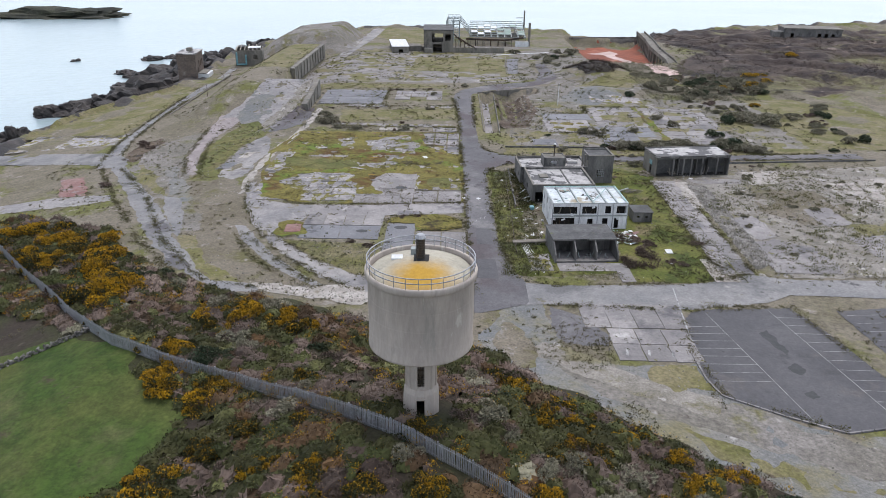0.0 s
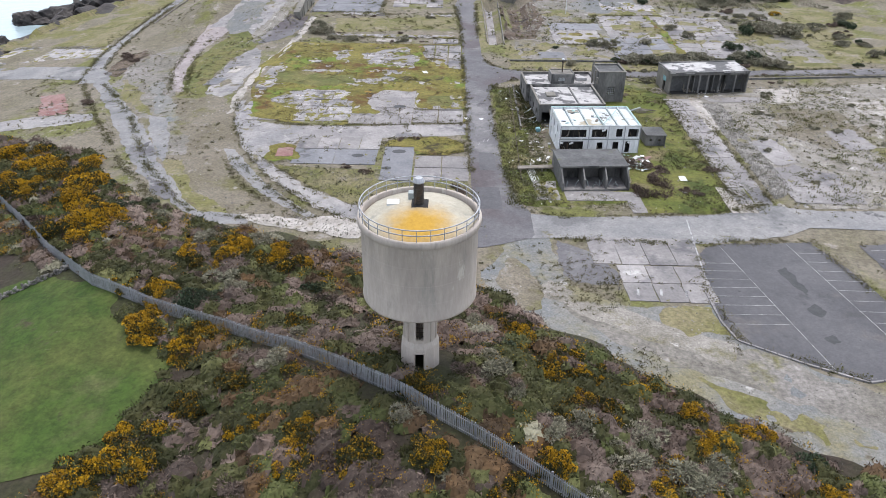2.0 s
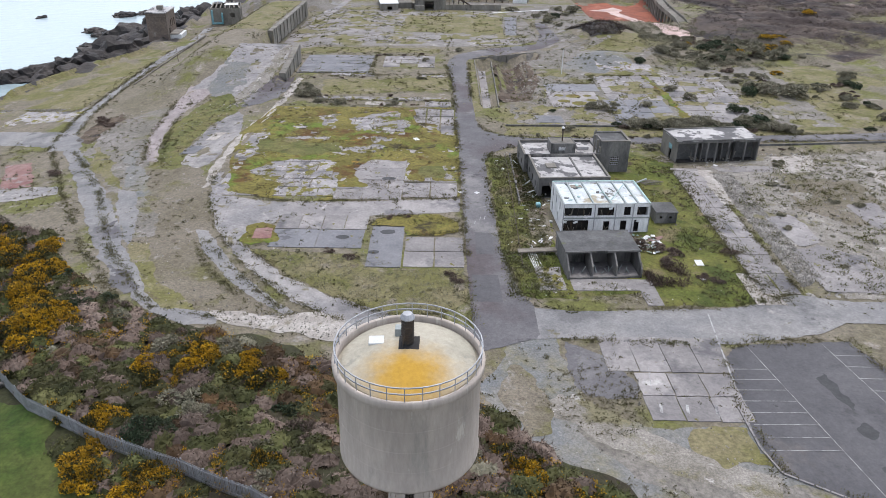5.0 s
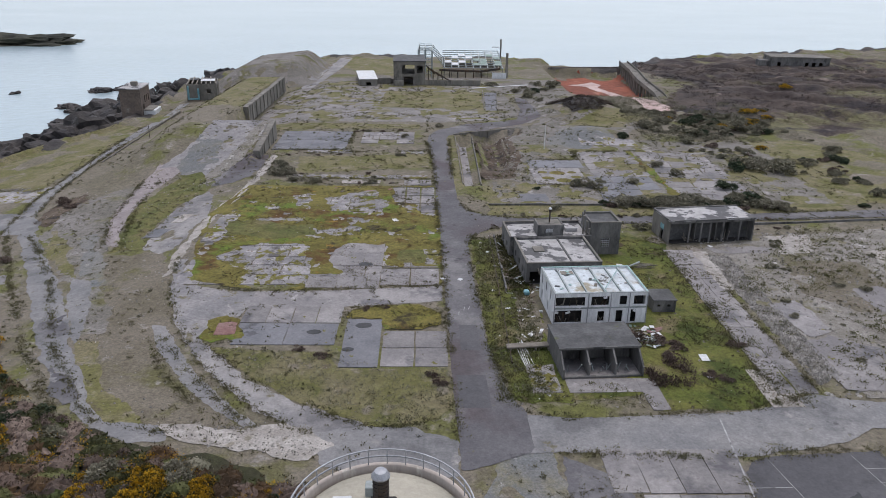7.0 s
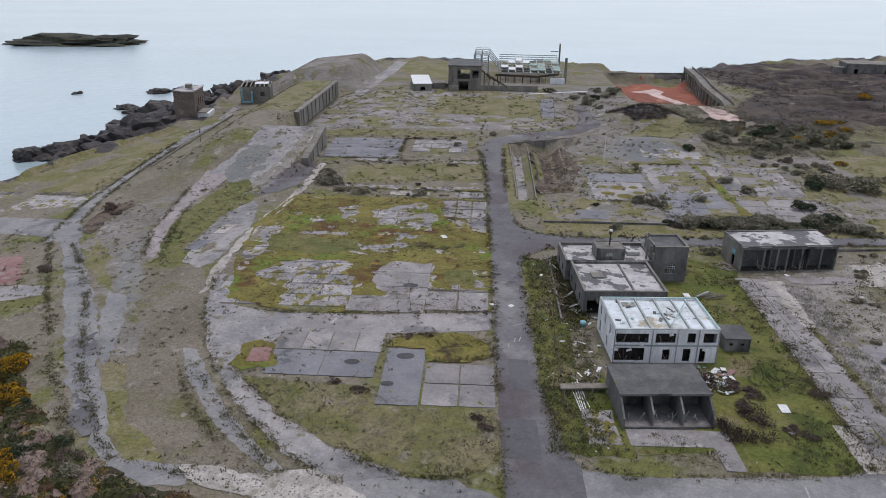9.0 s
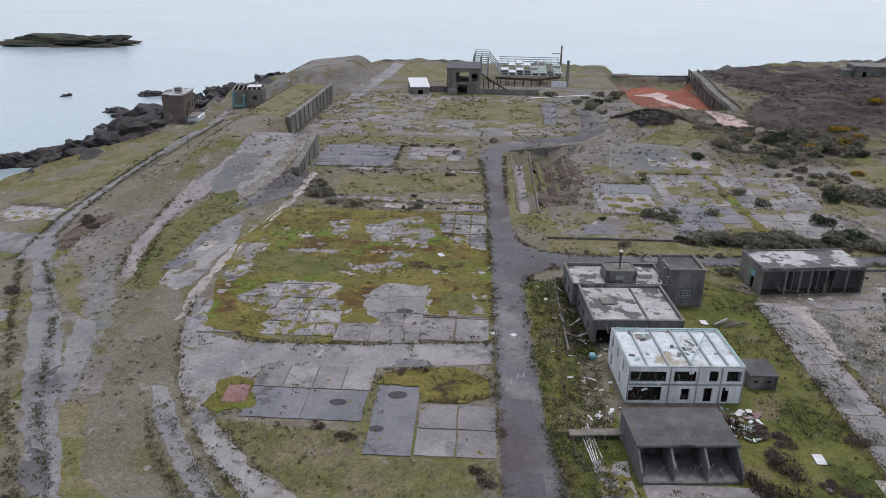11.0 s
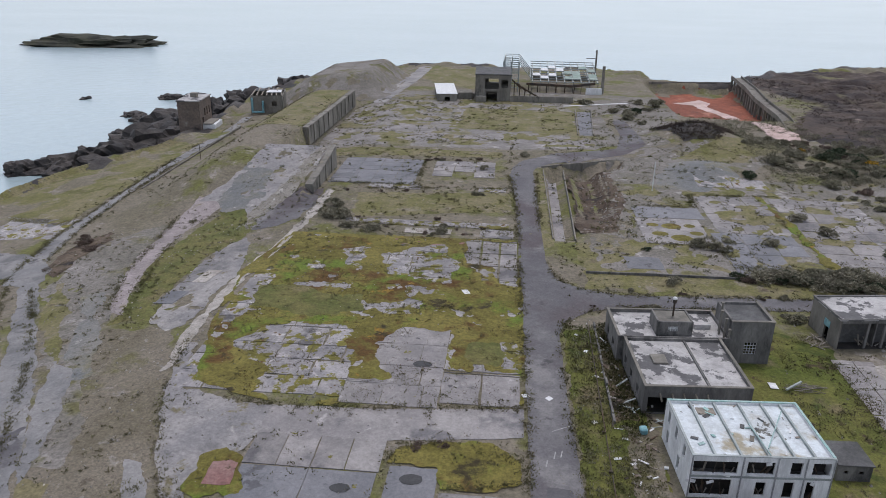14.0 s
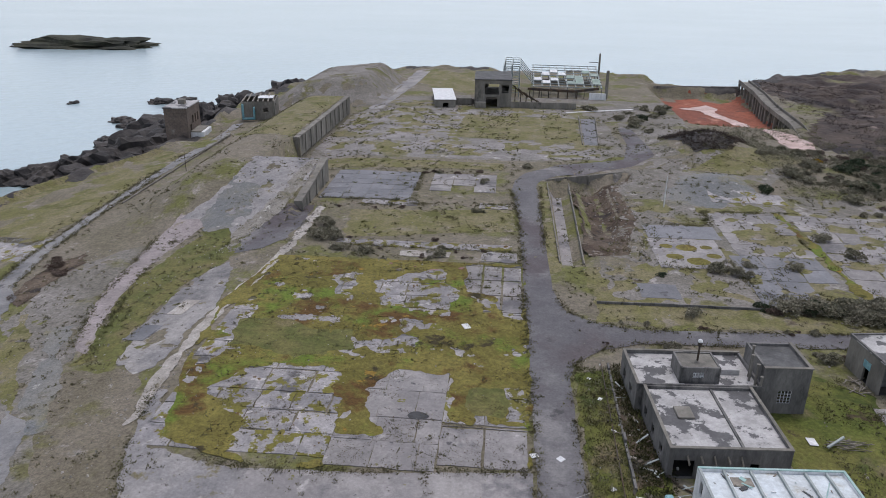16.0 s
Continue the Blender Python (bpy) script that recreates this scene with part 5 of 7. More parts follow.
def main_house():
    h = thing("derelict_house", pose(17.8, 101.8, 0.02, rz=4.0), "derelict grey flat-roofed house with bleached roofs and parapets", "house")
    # front wing
    four_walls(h, 0, 0, 13.7, 13.0, 0, 4.1, 0.3, M_RENDER, [(0.6, 3.0, 0.1, 2.5), (9.2, 10.2, 1.2, 2.2)], [], [(4, 9, 0.2, 2.4)], [(1.4, 2.6, 1.0, 2.3), (5, 6.2, 1.0, 2.3), (8.8, 10, 1.0, 2.3)])
    part("roof", box(0.302, 0.302, 3.55, 13.398, 12.698, 3.7), M_DECK, h, "bleached roof felt with dark wet patches")
    part("roof_rib", box(8.3, 0.302, 3.702, 8.6, 12.698, 3.9), M_RENDER, h)
    part("skylight", box(2.6, 6.2, 3.702, 4.6, 8.6, 3.98, bevel=0.06), M_FARCONC, h, "flat concrete skylight cover")
    # rear wing
    four_walls(h, -0.8, 13.004, 15.2, 22, 0, 4.2, 0.3, M_RENDER, [(1.0, 2.0, 1, 2.2)], [], [(3, 5, 1, 2.2), (9, 11, 1, 2.2)], [(1.4, 2.6, 1.0, 2.3), (5, 6.4, 1.0, 2.3)])
    part("roof", box(-0.498, 13.306, 3.6, 14.898, 21.698, 3.75), M_DECK, h)
    four_walls(h, 4.9, 14.2, 10.0, 18.4, 3.752, 2.3, 0.25, M_RENDER, [(1.6, 3.0, 0.8, 1.6)])
    part("penthouse_roof", box(5.15, 14.45, 5.75, 9.75, 18.15, 5.9), M_FARCONC, h)
    barred_window(h, pose(6.5, 14.2, 4.55), 1.4, 0.8)
    part("roof_box", box(11, 16.5, 3.752, 13.4, 18.2, 4.5, bevel=0.05), M_DECK, h)
    # tower block
    four_walls(h, 15.204, 13.4, 21.2, 20.2, 0, 6.7, 0.3, M_RENDER, [(2.2, 3.9, 1.6, 3.4)])
    part("tower_roof", box(15.5, 13.7, 6.2, 20.9, 19.9, 6.35), M_FELT, h)
    part("coping", box(15.1, 13.3, 6.702, 21.3, 13.75, 6.82), M_FARCONC, h)
    part("coping", box(20.85, 13.754, 6.702, 21.3, 20.3, 6.82), M_FARCONC, h)
    barred_window(h, pose(17.4, 13.4, 1.6), 1.7, 1.8)
    # pipes and flue
    flue = part("flue", lathe([(0.14, 5.9), (0.14, 8.0), (0.3, 8.05), (0.32, 8.6), (0.22, 8.75), (0, 8.8)], 10), M_RUSTY, h, "rusty flue with pale cowl")
    flue.location = (7.6, 16.4, 0)
    part("cowl", lathe([(0.33, 8.62), (0.33, 8.8), (0.2, 8.95), (0, 9.0)], 10), M_PAPER, flue)
    for i, (x, y, z) in enumerate(((14.2, 15.2, 7.4), (14.5, 16.2, 8.2), (14.6, 14.2, 6.6), (14.9, 13.2, 5.4))):
        p = part("pipe", lathe([(0.16, 3.7), (0.16, z), (0.24, z + 0.02), (0.24, z + 0.2), (0, z + 0.25)], 10), M_FARCONC, h)
        p.location = (x, y, 0)
    for k, (x0, y0, x1, y1) in enumerate(((-0.05, -0.06, 13.75, 0.34), (-0.05, 0.344, 0.34, 12.96), (13.36, 0.344, 13.76, 12.96))):
        part("coping", box(x0, y0, 4.102, x1, y1, 4.22), M_FARCONC, h)
    for k, (x0, y0, x1, y1) in enumerate(((-0.85, 21.66, 15.2, 22.06), (-0.85, 13.0, -0.46, 21.65))):
        part("coping", box(x0, y0, 4.202, x1, y1, 4.3), M_FARCONC, h)
    # Near-black colour paints the shade seen through the house openings.
    part("floor", box(0.3, 0.3, 0, 13.4, 12.7, 0.08), M_DARK_GAP, h)
    for i in range(5):
        part("torn_cladding", beam((2 + 1.5 * i, -0.1, 3.2), (2.3 + 1.5 * i, -0.35, 2.1 + 0.3 * (i % 2)), 0.3, 0.1), M_WOOD, h)
    return h


main_house()


def small_hut():
    h = thing("small_hut", pose(37.6, 91.0, 0.02, rz=2), "small dark flat-roofed block hut beside the white building", "hut")
    four_walls(h, 0, 0, 3.8, 4.3, 0, 2.1, 0.2, M_RENDER, [(0.7, 1.2, 1.0, 1.4), (2.4, 2.9, 1.0, 1.4)])
    part("roof", box(-0.12, -0.15, 2.102, 3.95, 4.45, 2.25, bevel=0.03), M_FELT, h)


small_hut()


def garage():
    g = thing("open_garage", pose(49.6, 122.4, 0.02, rz=7.6), "long roofless-fronted garage block with bleached roof", "garage")
    side(g, "side_wall", pose(0, 8, 0, rz=-90), 8, 4.8, 0.3, M_FARCONC, [(4.2, 5.4, 0.0, 2.4)], "grey end wall with turquoise doorway")
    side(g, "side_wall", pose(18.8, 0, 0, rz=90), 8, 4.8, 0.3, M_RENDER)
    side(g, "rear_wall", pose(18.496, 8, 0, rz=180), 18.192, 4.8, 0.3, M_RENDER, [(4, 6, 1, 3), (11, 13, 1, 3)])
    part("door_surround", box(-0.06, 2.4, 2.3, -0.004, 4.0, 3.4), M_BLUE, g, "turquoise painted panel")
    part("roof", box(-0.1, -0.2, 4.802, 18.9, 8.1, 5.0, bevel=0.04), M_DECK, g, "bleached roof felt with dark patches")
    for args in ((-0.12, -0.22, 5.002, 18.92, 0.1, 5.12), (-0.12, 7.8, 5.002, 18.92, 8.12, 5.2), (-0.12, 0.104, 5.002, 0.15, 7.796, 5.2)):
        part("coping", box(*args), M_RENDER, g)
    for x in (4.4, 7.0, 9.0, 11.8, 15.6):
        part("pillar", box(x, 0.1, 0, x + 0.35, 0.45, 4.8, bevel=0.02), M_RENDER, g)
    for x in (6.0, 10.6, 13.5):
        part("partition", box(x, 0.6, 0.1, x + 0.2, 1.99, 4.3), M_RENDER, g)
    # Near-black floor and an added black screen stand in for shade inside.
    part("floor", box(0.31, 0.0, -0.02, 18.49, 7.69, 0.08), M_DARK_GAP, g)
    part("inner_wall", box(0.31, 2.0, 0.1, 18.49, 2.2, 4.3), M_FELT, g, "black screen added to darken the bays")
    part("lintel", box(0.302, 0.05, 4.3, 18.498, 0.098, 4.8), M_RENDER, g)
    for i in range(7):
        x = random.uniform(1, 17)
        part("debris", beam((x, 1.0, 0.1), (x + random.uniform(-1, 1), 1.8, random.uniform(0.4, 2.2)), 0.15), M_WOOD, g)


garage()

# ---- retaining walls, channel, culvert ----


def long_wall(name, p, q, z0, z1, h0, h1, thick, material, label, ribs=0.0):
    """A straight concrete wall from p to q whose top runs from h0 to h1."""
    length = math.hypot(q[0] - p[0], q[1] - p[1])
    m = pose(p[0], p[1], 0, rz=math.degrees(math.atan2(q[1] - p[1], q[0] - p[0])))
    w = tagged(new(name), label, "wall", kind="structure")
    w.matrix_world = m
    n = max(2, int(length / 6))
    for i in range(n):
        a, b = i / n, (i + 1) / n
        bm = bmesh.new()
        pts = [(a * length + 0.03, z0 + (z1 - z0) * a), (b * length - 0.03, z0 + (z1 - z0) * b), (b * length - 0.03, h0 + (h1 - h0) * b + random.uniform(-0.12, 0.05)), (a * length + 0.03, h0 + (h1 - h0) * a + random.uniform(-0.12, 0.05))]
        f = [bm.verts.new((x, 0, z)) for x, z in pts]
        g = [bm.verts.new((x, thick, z)) for x, z in pts]
        bm.faces.new(f)
        bm.faces.new(g[::-1])
        for k in range(4):
            j = (k + 1) % 4
            bm.faces.new((f[j], f[k], g[k], g[j]))
        part("panel", bm, material, w)
        if ribs:
            part("rib", box(a * length - 0.15, -ribs, z0 - 0.2, a * length + 0.15, 0.0, h0 + (h1 - h0) * a - 0.3), material, w)
    return w


long_wall("wall_ramp", (-48.0, 188), (-48.0, 213.6), -0.3, -0.3, 2.2, 5.75, 1.9, M_FARCONC, "stained retaining wall of the ramp", 0.25)
long_wall("wall_bank", (-62.0, 236), (-62.0, 306), -0.4, -1.2, 5.4, 5.0, 1.7, M_FARCONC, "long stained retaining wall of the bank", 0.3)
long_wall("wall_cross", (-72, 236.0), (-63.9, 235.6), -0.4, -0.4, 4.5, 5.3, 0.5, M_FARCONC, "end wall of the bank")
long_wall("wall_coast_road", (-100.6, 205), (-101.6, 285), -8, -8, -6.0, -6.0, 0.3, M_FARCONC, "low wall beside the shore road")
long_wall("wall_channel_west", (9.4, 164), (9.0, 218), -1.9, -1.9, 0.25, 0.25, 0.25, M_FARCONC, "thin concrete wall of the channel")
long_wall("wall_channel_east", (14.1, 164), (14.5, 218), -1.9, -1.9, 0.1, 0.1, 0.25, M_FARCONC, "thin concrete wall of the channel")
long_wall("wall_trench_west", (21.8, 262), (24.0, 306), -1, -1, 0.5, 0.3, 0.3, M_FARCONC, "low dark wall of the second channel")
long_wall("wall_trench_east", (26.8, 262), (30.0, 306), -1, -1, 0.6, 0.4, 0.3, M_FARCONC, "low dark wall of the second channel")
long_wall("wall_culvert", (8.5, 219.6), (32, 231.5), -2.2, -2.2, 0.5, 0.3, 0.4, M_FARCONC, "ribbed concrete culvert wall below the road bend", 0.35)
long_wall("wall_basin", (66, 392.6), (107, 396), -7.5, -7.5, -1.3, -1.0, 0.8, M_FARCONC, "concrete back wall of the red basin")
long_wall("wall_harbour", (-150, 244), (-136, 262), -22, -22, -15, -14.2, 1.0, M_FARCONC, "old concrete sea wall on the rocks")
long_wall("wall_yard", (54.0, 132.2), (112, 139.2), -0.1, -0.1, 0.5, 0.5, 0.2, M_RENDER, "low broken boundary wall beside the road")
long_wall("wall_roadside", (14.5, 146.6), (86, 148.2), -0.1, -0.1, 0.55, 0.55, 0.2, M_RENDER, "low dark kerb wall above the road")

# ---- far works ----


def ruined_hall():
    b = thing("ruined_hall", pose(-15.8, 324.2, -1.6, rz=2), "ruined concrete hall with open front bays", "hall")
    four_walls(b, 0, 0, 14.5, 22, 0, 11.2, 0.5, M_FARCONC, [(4.6, 9.0, 0.1, 4.6), (4.0, 9.6, 5.6, 9.8), (10.6, 13.4, 6.2, 9.4), (1.4, 2.6, 0.1, 2.4)], [(3, 6, 5, 9), (9, 12, 5, 9)], [(4, 9, 3, 9)], [(3, 5, 5, 9), (8, 10, 5, 9), (13, 15, 5, 9)])
    part("floor_slab", box(0.52, 0.52, 4.8, 13.98, 21.4, 5.2), M_FARCONC, b)
    part("roof", box(-0.2, -0.3, 11.202, 14.7, 22.2, 11.6), M_FELT, b)
    part("lean_to", box(0.4, -3.2, 0, 4.6, -0.02, 3.0, bevel=0.05), M_FARCONC, b)
    for i in range(6):
        part("brace", beam((14.8 + i * 2.2, 1, 9.5 - i * 1.4), (19 + i * 2.0, 1.5, 5.6 - i * 0.9), 0.5), M_RUSTY, b)
        part("strut", beam((16 + i * 2.2, 1.2, 0), (16 + i * 2.2, 1.2, 9.0 - i * 1.35), 0.35), M_RUSTY, b)
    part("low_wall", box(14.55, -1.2, 0, 40, -0.8, 3.2), M_FARCONC, b)
    part("low_wall", box(-14, 6, 0, -0.1, 6.4, 2.6), M_FARCONC, b)


ruined_hall()


def steel_shed():
    b = thing("steel_frame_shed", pose(1.5, 350, -3.2, rz=-1), "roofless steel frame shed with bleached purlins and rusty conveyor", "shed")
    # tall bay
    for x in (-6.5, -3.2, 0.2):
        for y in (0, 7, 14, 21, 28):
            part("column", beam((x, y, 0), (x, y, 15.0), 0.35), M_FRAME, b)
        part("eaves_beam", beam((x, 0, 15.0), (x, 28, 15.0), 0.3), M_FRAME, b)
    for y in (0, 7, 14, 21, 28):
        for z in (4, 8, 10.5, 13, 15):
            part("crossbeam", beam((-6.5, y, z), (0.2, y, z), 0.22), M_FRAME, b)
        part("rafter", beam((0.2, y, 14.8), (6.5, y, 7.5), 0.3), M_FRAME, b)
    for i in range(5):
        part("purlin", beam((0.4 + i * 1.3, 0, 14.6 - i * 1.5), (0.4 + i * 1.3, 28, 14.6 - i * 1.5), 0.2), M_FRAME, b)
    part("sheeting", box(-6.8, 0.2, 0.2, -6.55, 27, 8.5), M_FRAME, b)
    # long low bay with pitched purlin roof
    for i in range(9):
        x = 6.5 + i * 3.6
        for y in (2, 40):
            part("column", beam((x, y, 0), (x, y, 6.2), 0.3), M_FARCONC, b)
        part("truss", beam((x, 2, 6.4), (x, 40, 10.2), 0.4), M_FRAME, b)
        part("tie", beam((x, 2, 6.2), (x, 40, 6.4), 0.25), M_FRAME, b)
    for j in range(9):
        y = 2 + j * 4.75
        z = 6.7 + j * 0.475
        part("purlin", beam((5.5, y, z), (35.8, y, z), 0.3), M_FRAME, b)
    for i, j in ((4, 1), (5, 1), (5, 2), (5, 3), (7, 1), (7, 2), (4, 3), (7, 4), (6, 5)):
        x, y = 6.5 + i * 3.6, 2 + j * 4.75
        part("roof_sheet", beam((x + 1.8, y, 6.95 + j * 0.475), (x + 1.8, y + 4.7, 7.42 + j * 0.475), 3.3, 0.08), M_GREENSHEET, b, "faded green roof sheet")
    for i, j in ((0, 2), (1, 1), (1, 4), (2, 2), (2, 5), (3, 4)):
        x, y = 6.5 + i * 3.6, 2 + j * 4.75
        part("roof_sheet", beam((x + 1.8, y, 6.95 + j * 0.475), (x + 1.8, y + 4.7, 7.42 + j * 0.475), 3.2, 0.08), M_PAPER, b, "bleached roof sheet")
    part("conveyor", beam((4, 1.0, 5.6), (24, 0.6, 5.2), 1.2, 1.0), M_RUSTY, b, "dark conveyor gantry")
    part("conveyor", beam((24, 0.6, 5.2), (34, 2.2, 6.4), 1.2, 1.0), M_RUSTY, b)
    for i in range(6):
        part("trestle", beam((5 + i * 4, 1.0, 0), (5 + i * 4, 1.0, 5.2), 0.4), M_RUSTY, b)
    part("end_wall", box(30, -0.6, 0, 37, -0.1, 4.8), M_WHITEWALL, b, "pale end wall")
    part("rear_wall", box(6, 40.5, 0, 36, 41, 4.0), M_FARCONC, b)


steel_shed()


def stack(x, y, z, h, r, label):
    s = part("chimney", lathe([(r, 0), (r * 0.9, h * 0.5), (r * 0.85, h), (r * 0.6, h), (r * 0.6, h - 0.5), (0, h - 0.5)], 12), M_FARCONC)
    s.location = (x, y, z)
    tagged(s, label, "chimney")


stack(39.0, 353.0, -2.6, 13.2, 0.75, "pale slender steel chimney beside the shed")
stack(38.6, 384, -3.0, 17.0, 0.5, "thin dark mast behind the shed")
bm = beam((38, 384, 10), (34, 384, 10), 0.3)
tagged(part("crossarm", bm, M_RUSTY), "short steel crossarm on the mast", "crossarm")


def white_shed():
    b = thing("white_shed", pose(-31, 320, -1.5, rz=8), "small low shed with bright white roof", "shed")
    four_walls(b, 0, 0, 8.0, 26, 0, 3.6, 0.3, M_FARCONC, [(3.0, 5.2, 0.1, 2.4)])
    part("roof", box(-0.3, -0.3, 3.602, 8.3, 26.3, 3.8), M_PAPER, b, "bright white roof")
    part("annexe", box(8.02, 6, 0, 15, 14, 3.2, bevel=0.05), M_FARCONC, b)


white_shed()


def pump_house():
    b = thing("pump_house", pose(-125.8, 285.2, -12.2, rz=6), "tall square brown brick building above the rocks", "building")
    four_walls(b, 0, 0, 8.2, 15, 0, 14.4, 0.5, M_BRICK, [], [(2, 4, 3, 8), (5, 6.5, 8, 11), (8, 9.5, 8, 11), (11, 12.4, 8, 11)])
    part("roof", box(-0.3, -0.3, 14.402, 8.5, 15.3, 14.8), M_DECK, b, "flat bleached roof")
    part("cornice", box(-0.2, -0.2, 12.9, 8.4, -0.004, 13.2), M_BRICK, b)
    part("roof_vent", box(3, 7, 14.802, 5.4, 9.4, 16.4, bevel=0.1), M_FARCONC, b)
    part("annexe", box(8.22, 2, 1.5, 13, 12, 5.5, bevel=0.08), M_WHITEWALL, b, "broken pale annexe")
    part("annexe_roof", box(8.22, 1.8, 5.504, 12, 12.2, 5.8), M_FARCONC, b)


pump_house()


def blue_building():
    b = thing("turquoise_shed", pose(-107, 312, -7.0, rz=12), "ruined shed with turquoise pipework and collapsed roof", "shed")
    four_walls(b, 0, 0, 13, 16, 0, 7.2, 0.4, M_FARCONC, [(8.5, 10.5, 3, 5)], [(3, 5, 3, 6)])
    for x, z in ((0.3, 6.6), (4.6, 5.4)):
        part("duct", box(x, -1.0, 1.2, x + 0.8, -0.02, z, bevel=0.2), M_BLUE, b, "turquoise duct")
    part("duct", box(0.3, -1.0, 0.4, 5.4, -0.02, 1.19, bevel=0.2), M_BLUE, b)
    for i in range(7):
        part("roof_beam", beam((0.5 + 2 * i, 0.5, 7.3), (0.8 + 1.8 * i, 15.5, 7.5 + 0.5 * (i % 2)), 0.45), M_WOOD, b)
    part("roof_sheet", box(6, 5, 7.75, 12, 11, 7.9), M_PAPER, b)
    part("roof_sheet", box(1, 9, 7.75, 4.5, 15, 7.9), M_FELT, b)


blue_building()


def viaduct():
    v = thing("conveyor_viaduct", pose(0, 0, 0), "concrete walkway on piers along the red basin", "viaduct")
    pts = [(107.5, 394, 1.2), (104.5, 360, 1.2), (101.5, 334, 0.5), (102.5, 308, -1.5), (99.5, 280, -4.0)]
    for (ax, ay, az), (bx, by, bz) in zip(pts, pts[1:]):
        part("deck", beam((ax, ay, az), (bx, by, bz), 4.6, 0.7), M_FARCONC, v)
        for s in (-2.2, 2.2):
            part("parapet", beam((ax + s, ay, az + 0.9), (bx + s, by, bz + 0.9), 0.3, 1.0), M_FARCONC, v)
        n = 5
        for i in range(n):
            s = i / n
            x, y, z = ax + (bx - ax) * s, ay + (by - ay) * s, az + (bz - az) * s
            part("pier", box(x - 2.1, y - 0.5, gz(x, y) - 1.5, x - 1.2, y + 0.5, z - 0.36), M_FARCONC, v)
            part("pier", box(x + 1.2, y - 0.5, gz(x, y) - 1.5, x + 2.1, y + 0.5, z - 0.36), M_FARCONC, v)


viaduct()


def bunker():
    x, y = 206, 430
    b = thing("bunker", pose(x, y, gz(x, y) - 0.8, rz=-8), "low grey concrete bunker on the headland", "bunker")
    four_walls(b, 0, 0, 34, 16, 0, 6.0, 0.6, M_RENDER, [(4, 6, 0, 3.5), (20, 22, 0, 3.5), (24, 26, 0, 3.5), (28, 30, 0, 3.5)])
    part("roof", box(-0.4, -0.4, 6.004, 34.4, 16.4, 6.6), M_FARCONC, b)
    part("annexe", box(-6, 2, 0, -0.02, 10, 4.0, bevel=0.1), M_RENDER, b)


bunker()
pole = part("pole", lathe([(0.13, 0), (0.09, 7.6), (0, 7.65)], 8), M_PAPER)
pole.location = (35.7, 201.6, gz(35.7, 201.6) - 0.1)
tagged(pole, "thin white pole standing in rough grass", "pole")
lamp = part("pole", lathe([(0.1, 0), (0.07, 5.0), (0, 5.05)], 8), M_RUSTY)
lamp.location = (-96.5, 235, gz(-96.5, 235) - 0.1)
tagged(lamp, "short dark pole beside the shore road", "pole")

# ---- rocks and islets ----


def rock(name, x, y, z, sx, sy, sz, seed, label, category="rock"):
    bm = bmesh.new()
    bmesh.ops.create_icosphere(bm, subdivisions=4, radius=1)
    for v in bm.verts:
        c = v.co.copy()
        n1 = noise.fractal((c.x * 1.3 + seed, c.y * 1.3, c.z * 1.3), 1.0, 2.1, 5)
        n2 = abs(noise.noise((c.x * 3.1 + seed, c.y * 3.1 - seed, c.z * 4)))
        n3 = noise.noise((c.x * 9 + seed, c.y * 9, c.z * 7))
        v.co = c * (1 + 0.45 * n1 - 0.35 * n2 + 0.06 * n3)
        v.co.z = max(v.co.z, -0.3)
    bm.transform(Matrix.Diagonal((sx, sy, sz, 1)))
    ob = part(name, bm, M_ROCK)
    ob.location = (x, y, z)
    ob.rotation_euler = (0, 0, seed)
    return tagged(ob, label, category, "shore rocks")


random.seed(11)
for x, y, s, h in ((-176, 262, 8, 5.5), (-166, 268, 9, 6.5), (-160, 284, 10, 6), (-148, 286, 17, 9), (-143, 304, 19, 11), (-158, 312, 14, 7), (-135, 270, 12, 9), (-152, 274, 12, 5), (-134, 316, 15, 13), (-168, 322, 8, 4), (-146, 330, 18, 11), (-160, 345, 15, 6), (-140, 352, 16, 13),
                   (-176, 352, 8, 3), (-186, 364, 7, 3), (-188, 412, 8, 3.4), (-178, 420, 7, 3), (-163, 214, 7, 9), (-172, 204, 9, 7), (-168, 190, 10, 7), (-180, 180, 10, 5), (-150, 370, 14, 9), (-142, 400, 13, 10), (-232, 402, 3.5, 2.4), (-128, 452, 14, 9), (-90, 464, 14, 8), (62, 462, 12, 8), (82, 456, 14, 9)):
    rock("rock", x, y, SEA - 1.0, s, s * random.uniform(0.7, 1.1), h, random.uniform(0, 6), "dark wet shore rock standing in the sea")
M_ISLE = mat("dark_island_turf", (0.03, 0.032, 0.025), (0.06, 0.06, 0.04), 0.04, 0.5, 0.4, 0.9, 0.6)
isle = rock("island", -350, 640, SEA - 1.2, 66, 24, 9.5, 0.12, "low dark rocky island offshore", "island")
isle.data.materials[0] = M_ISLE
rock("rock", -414, 634, SEA - 1.0, 16, 8, 3.0, 2.2, "low skerry beside the island")

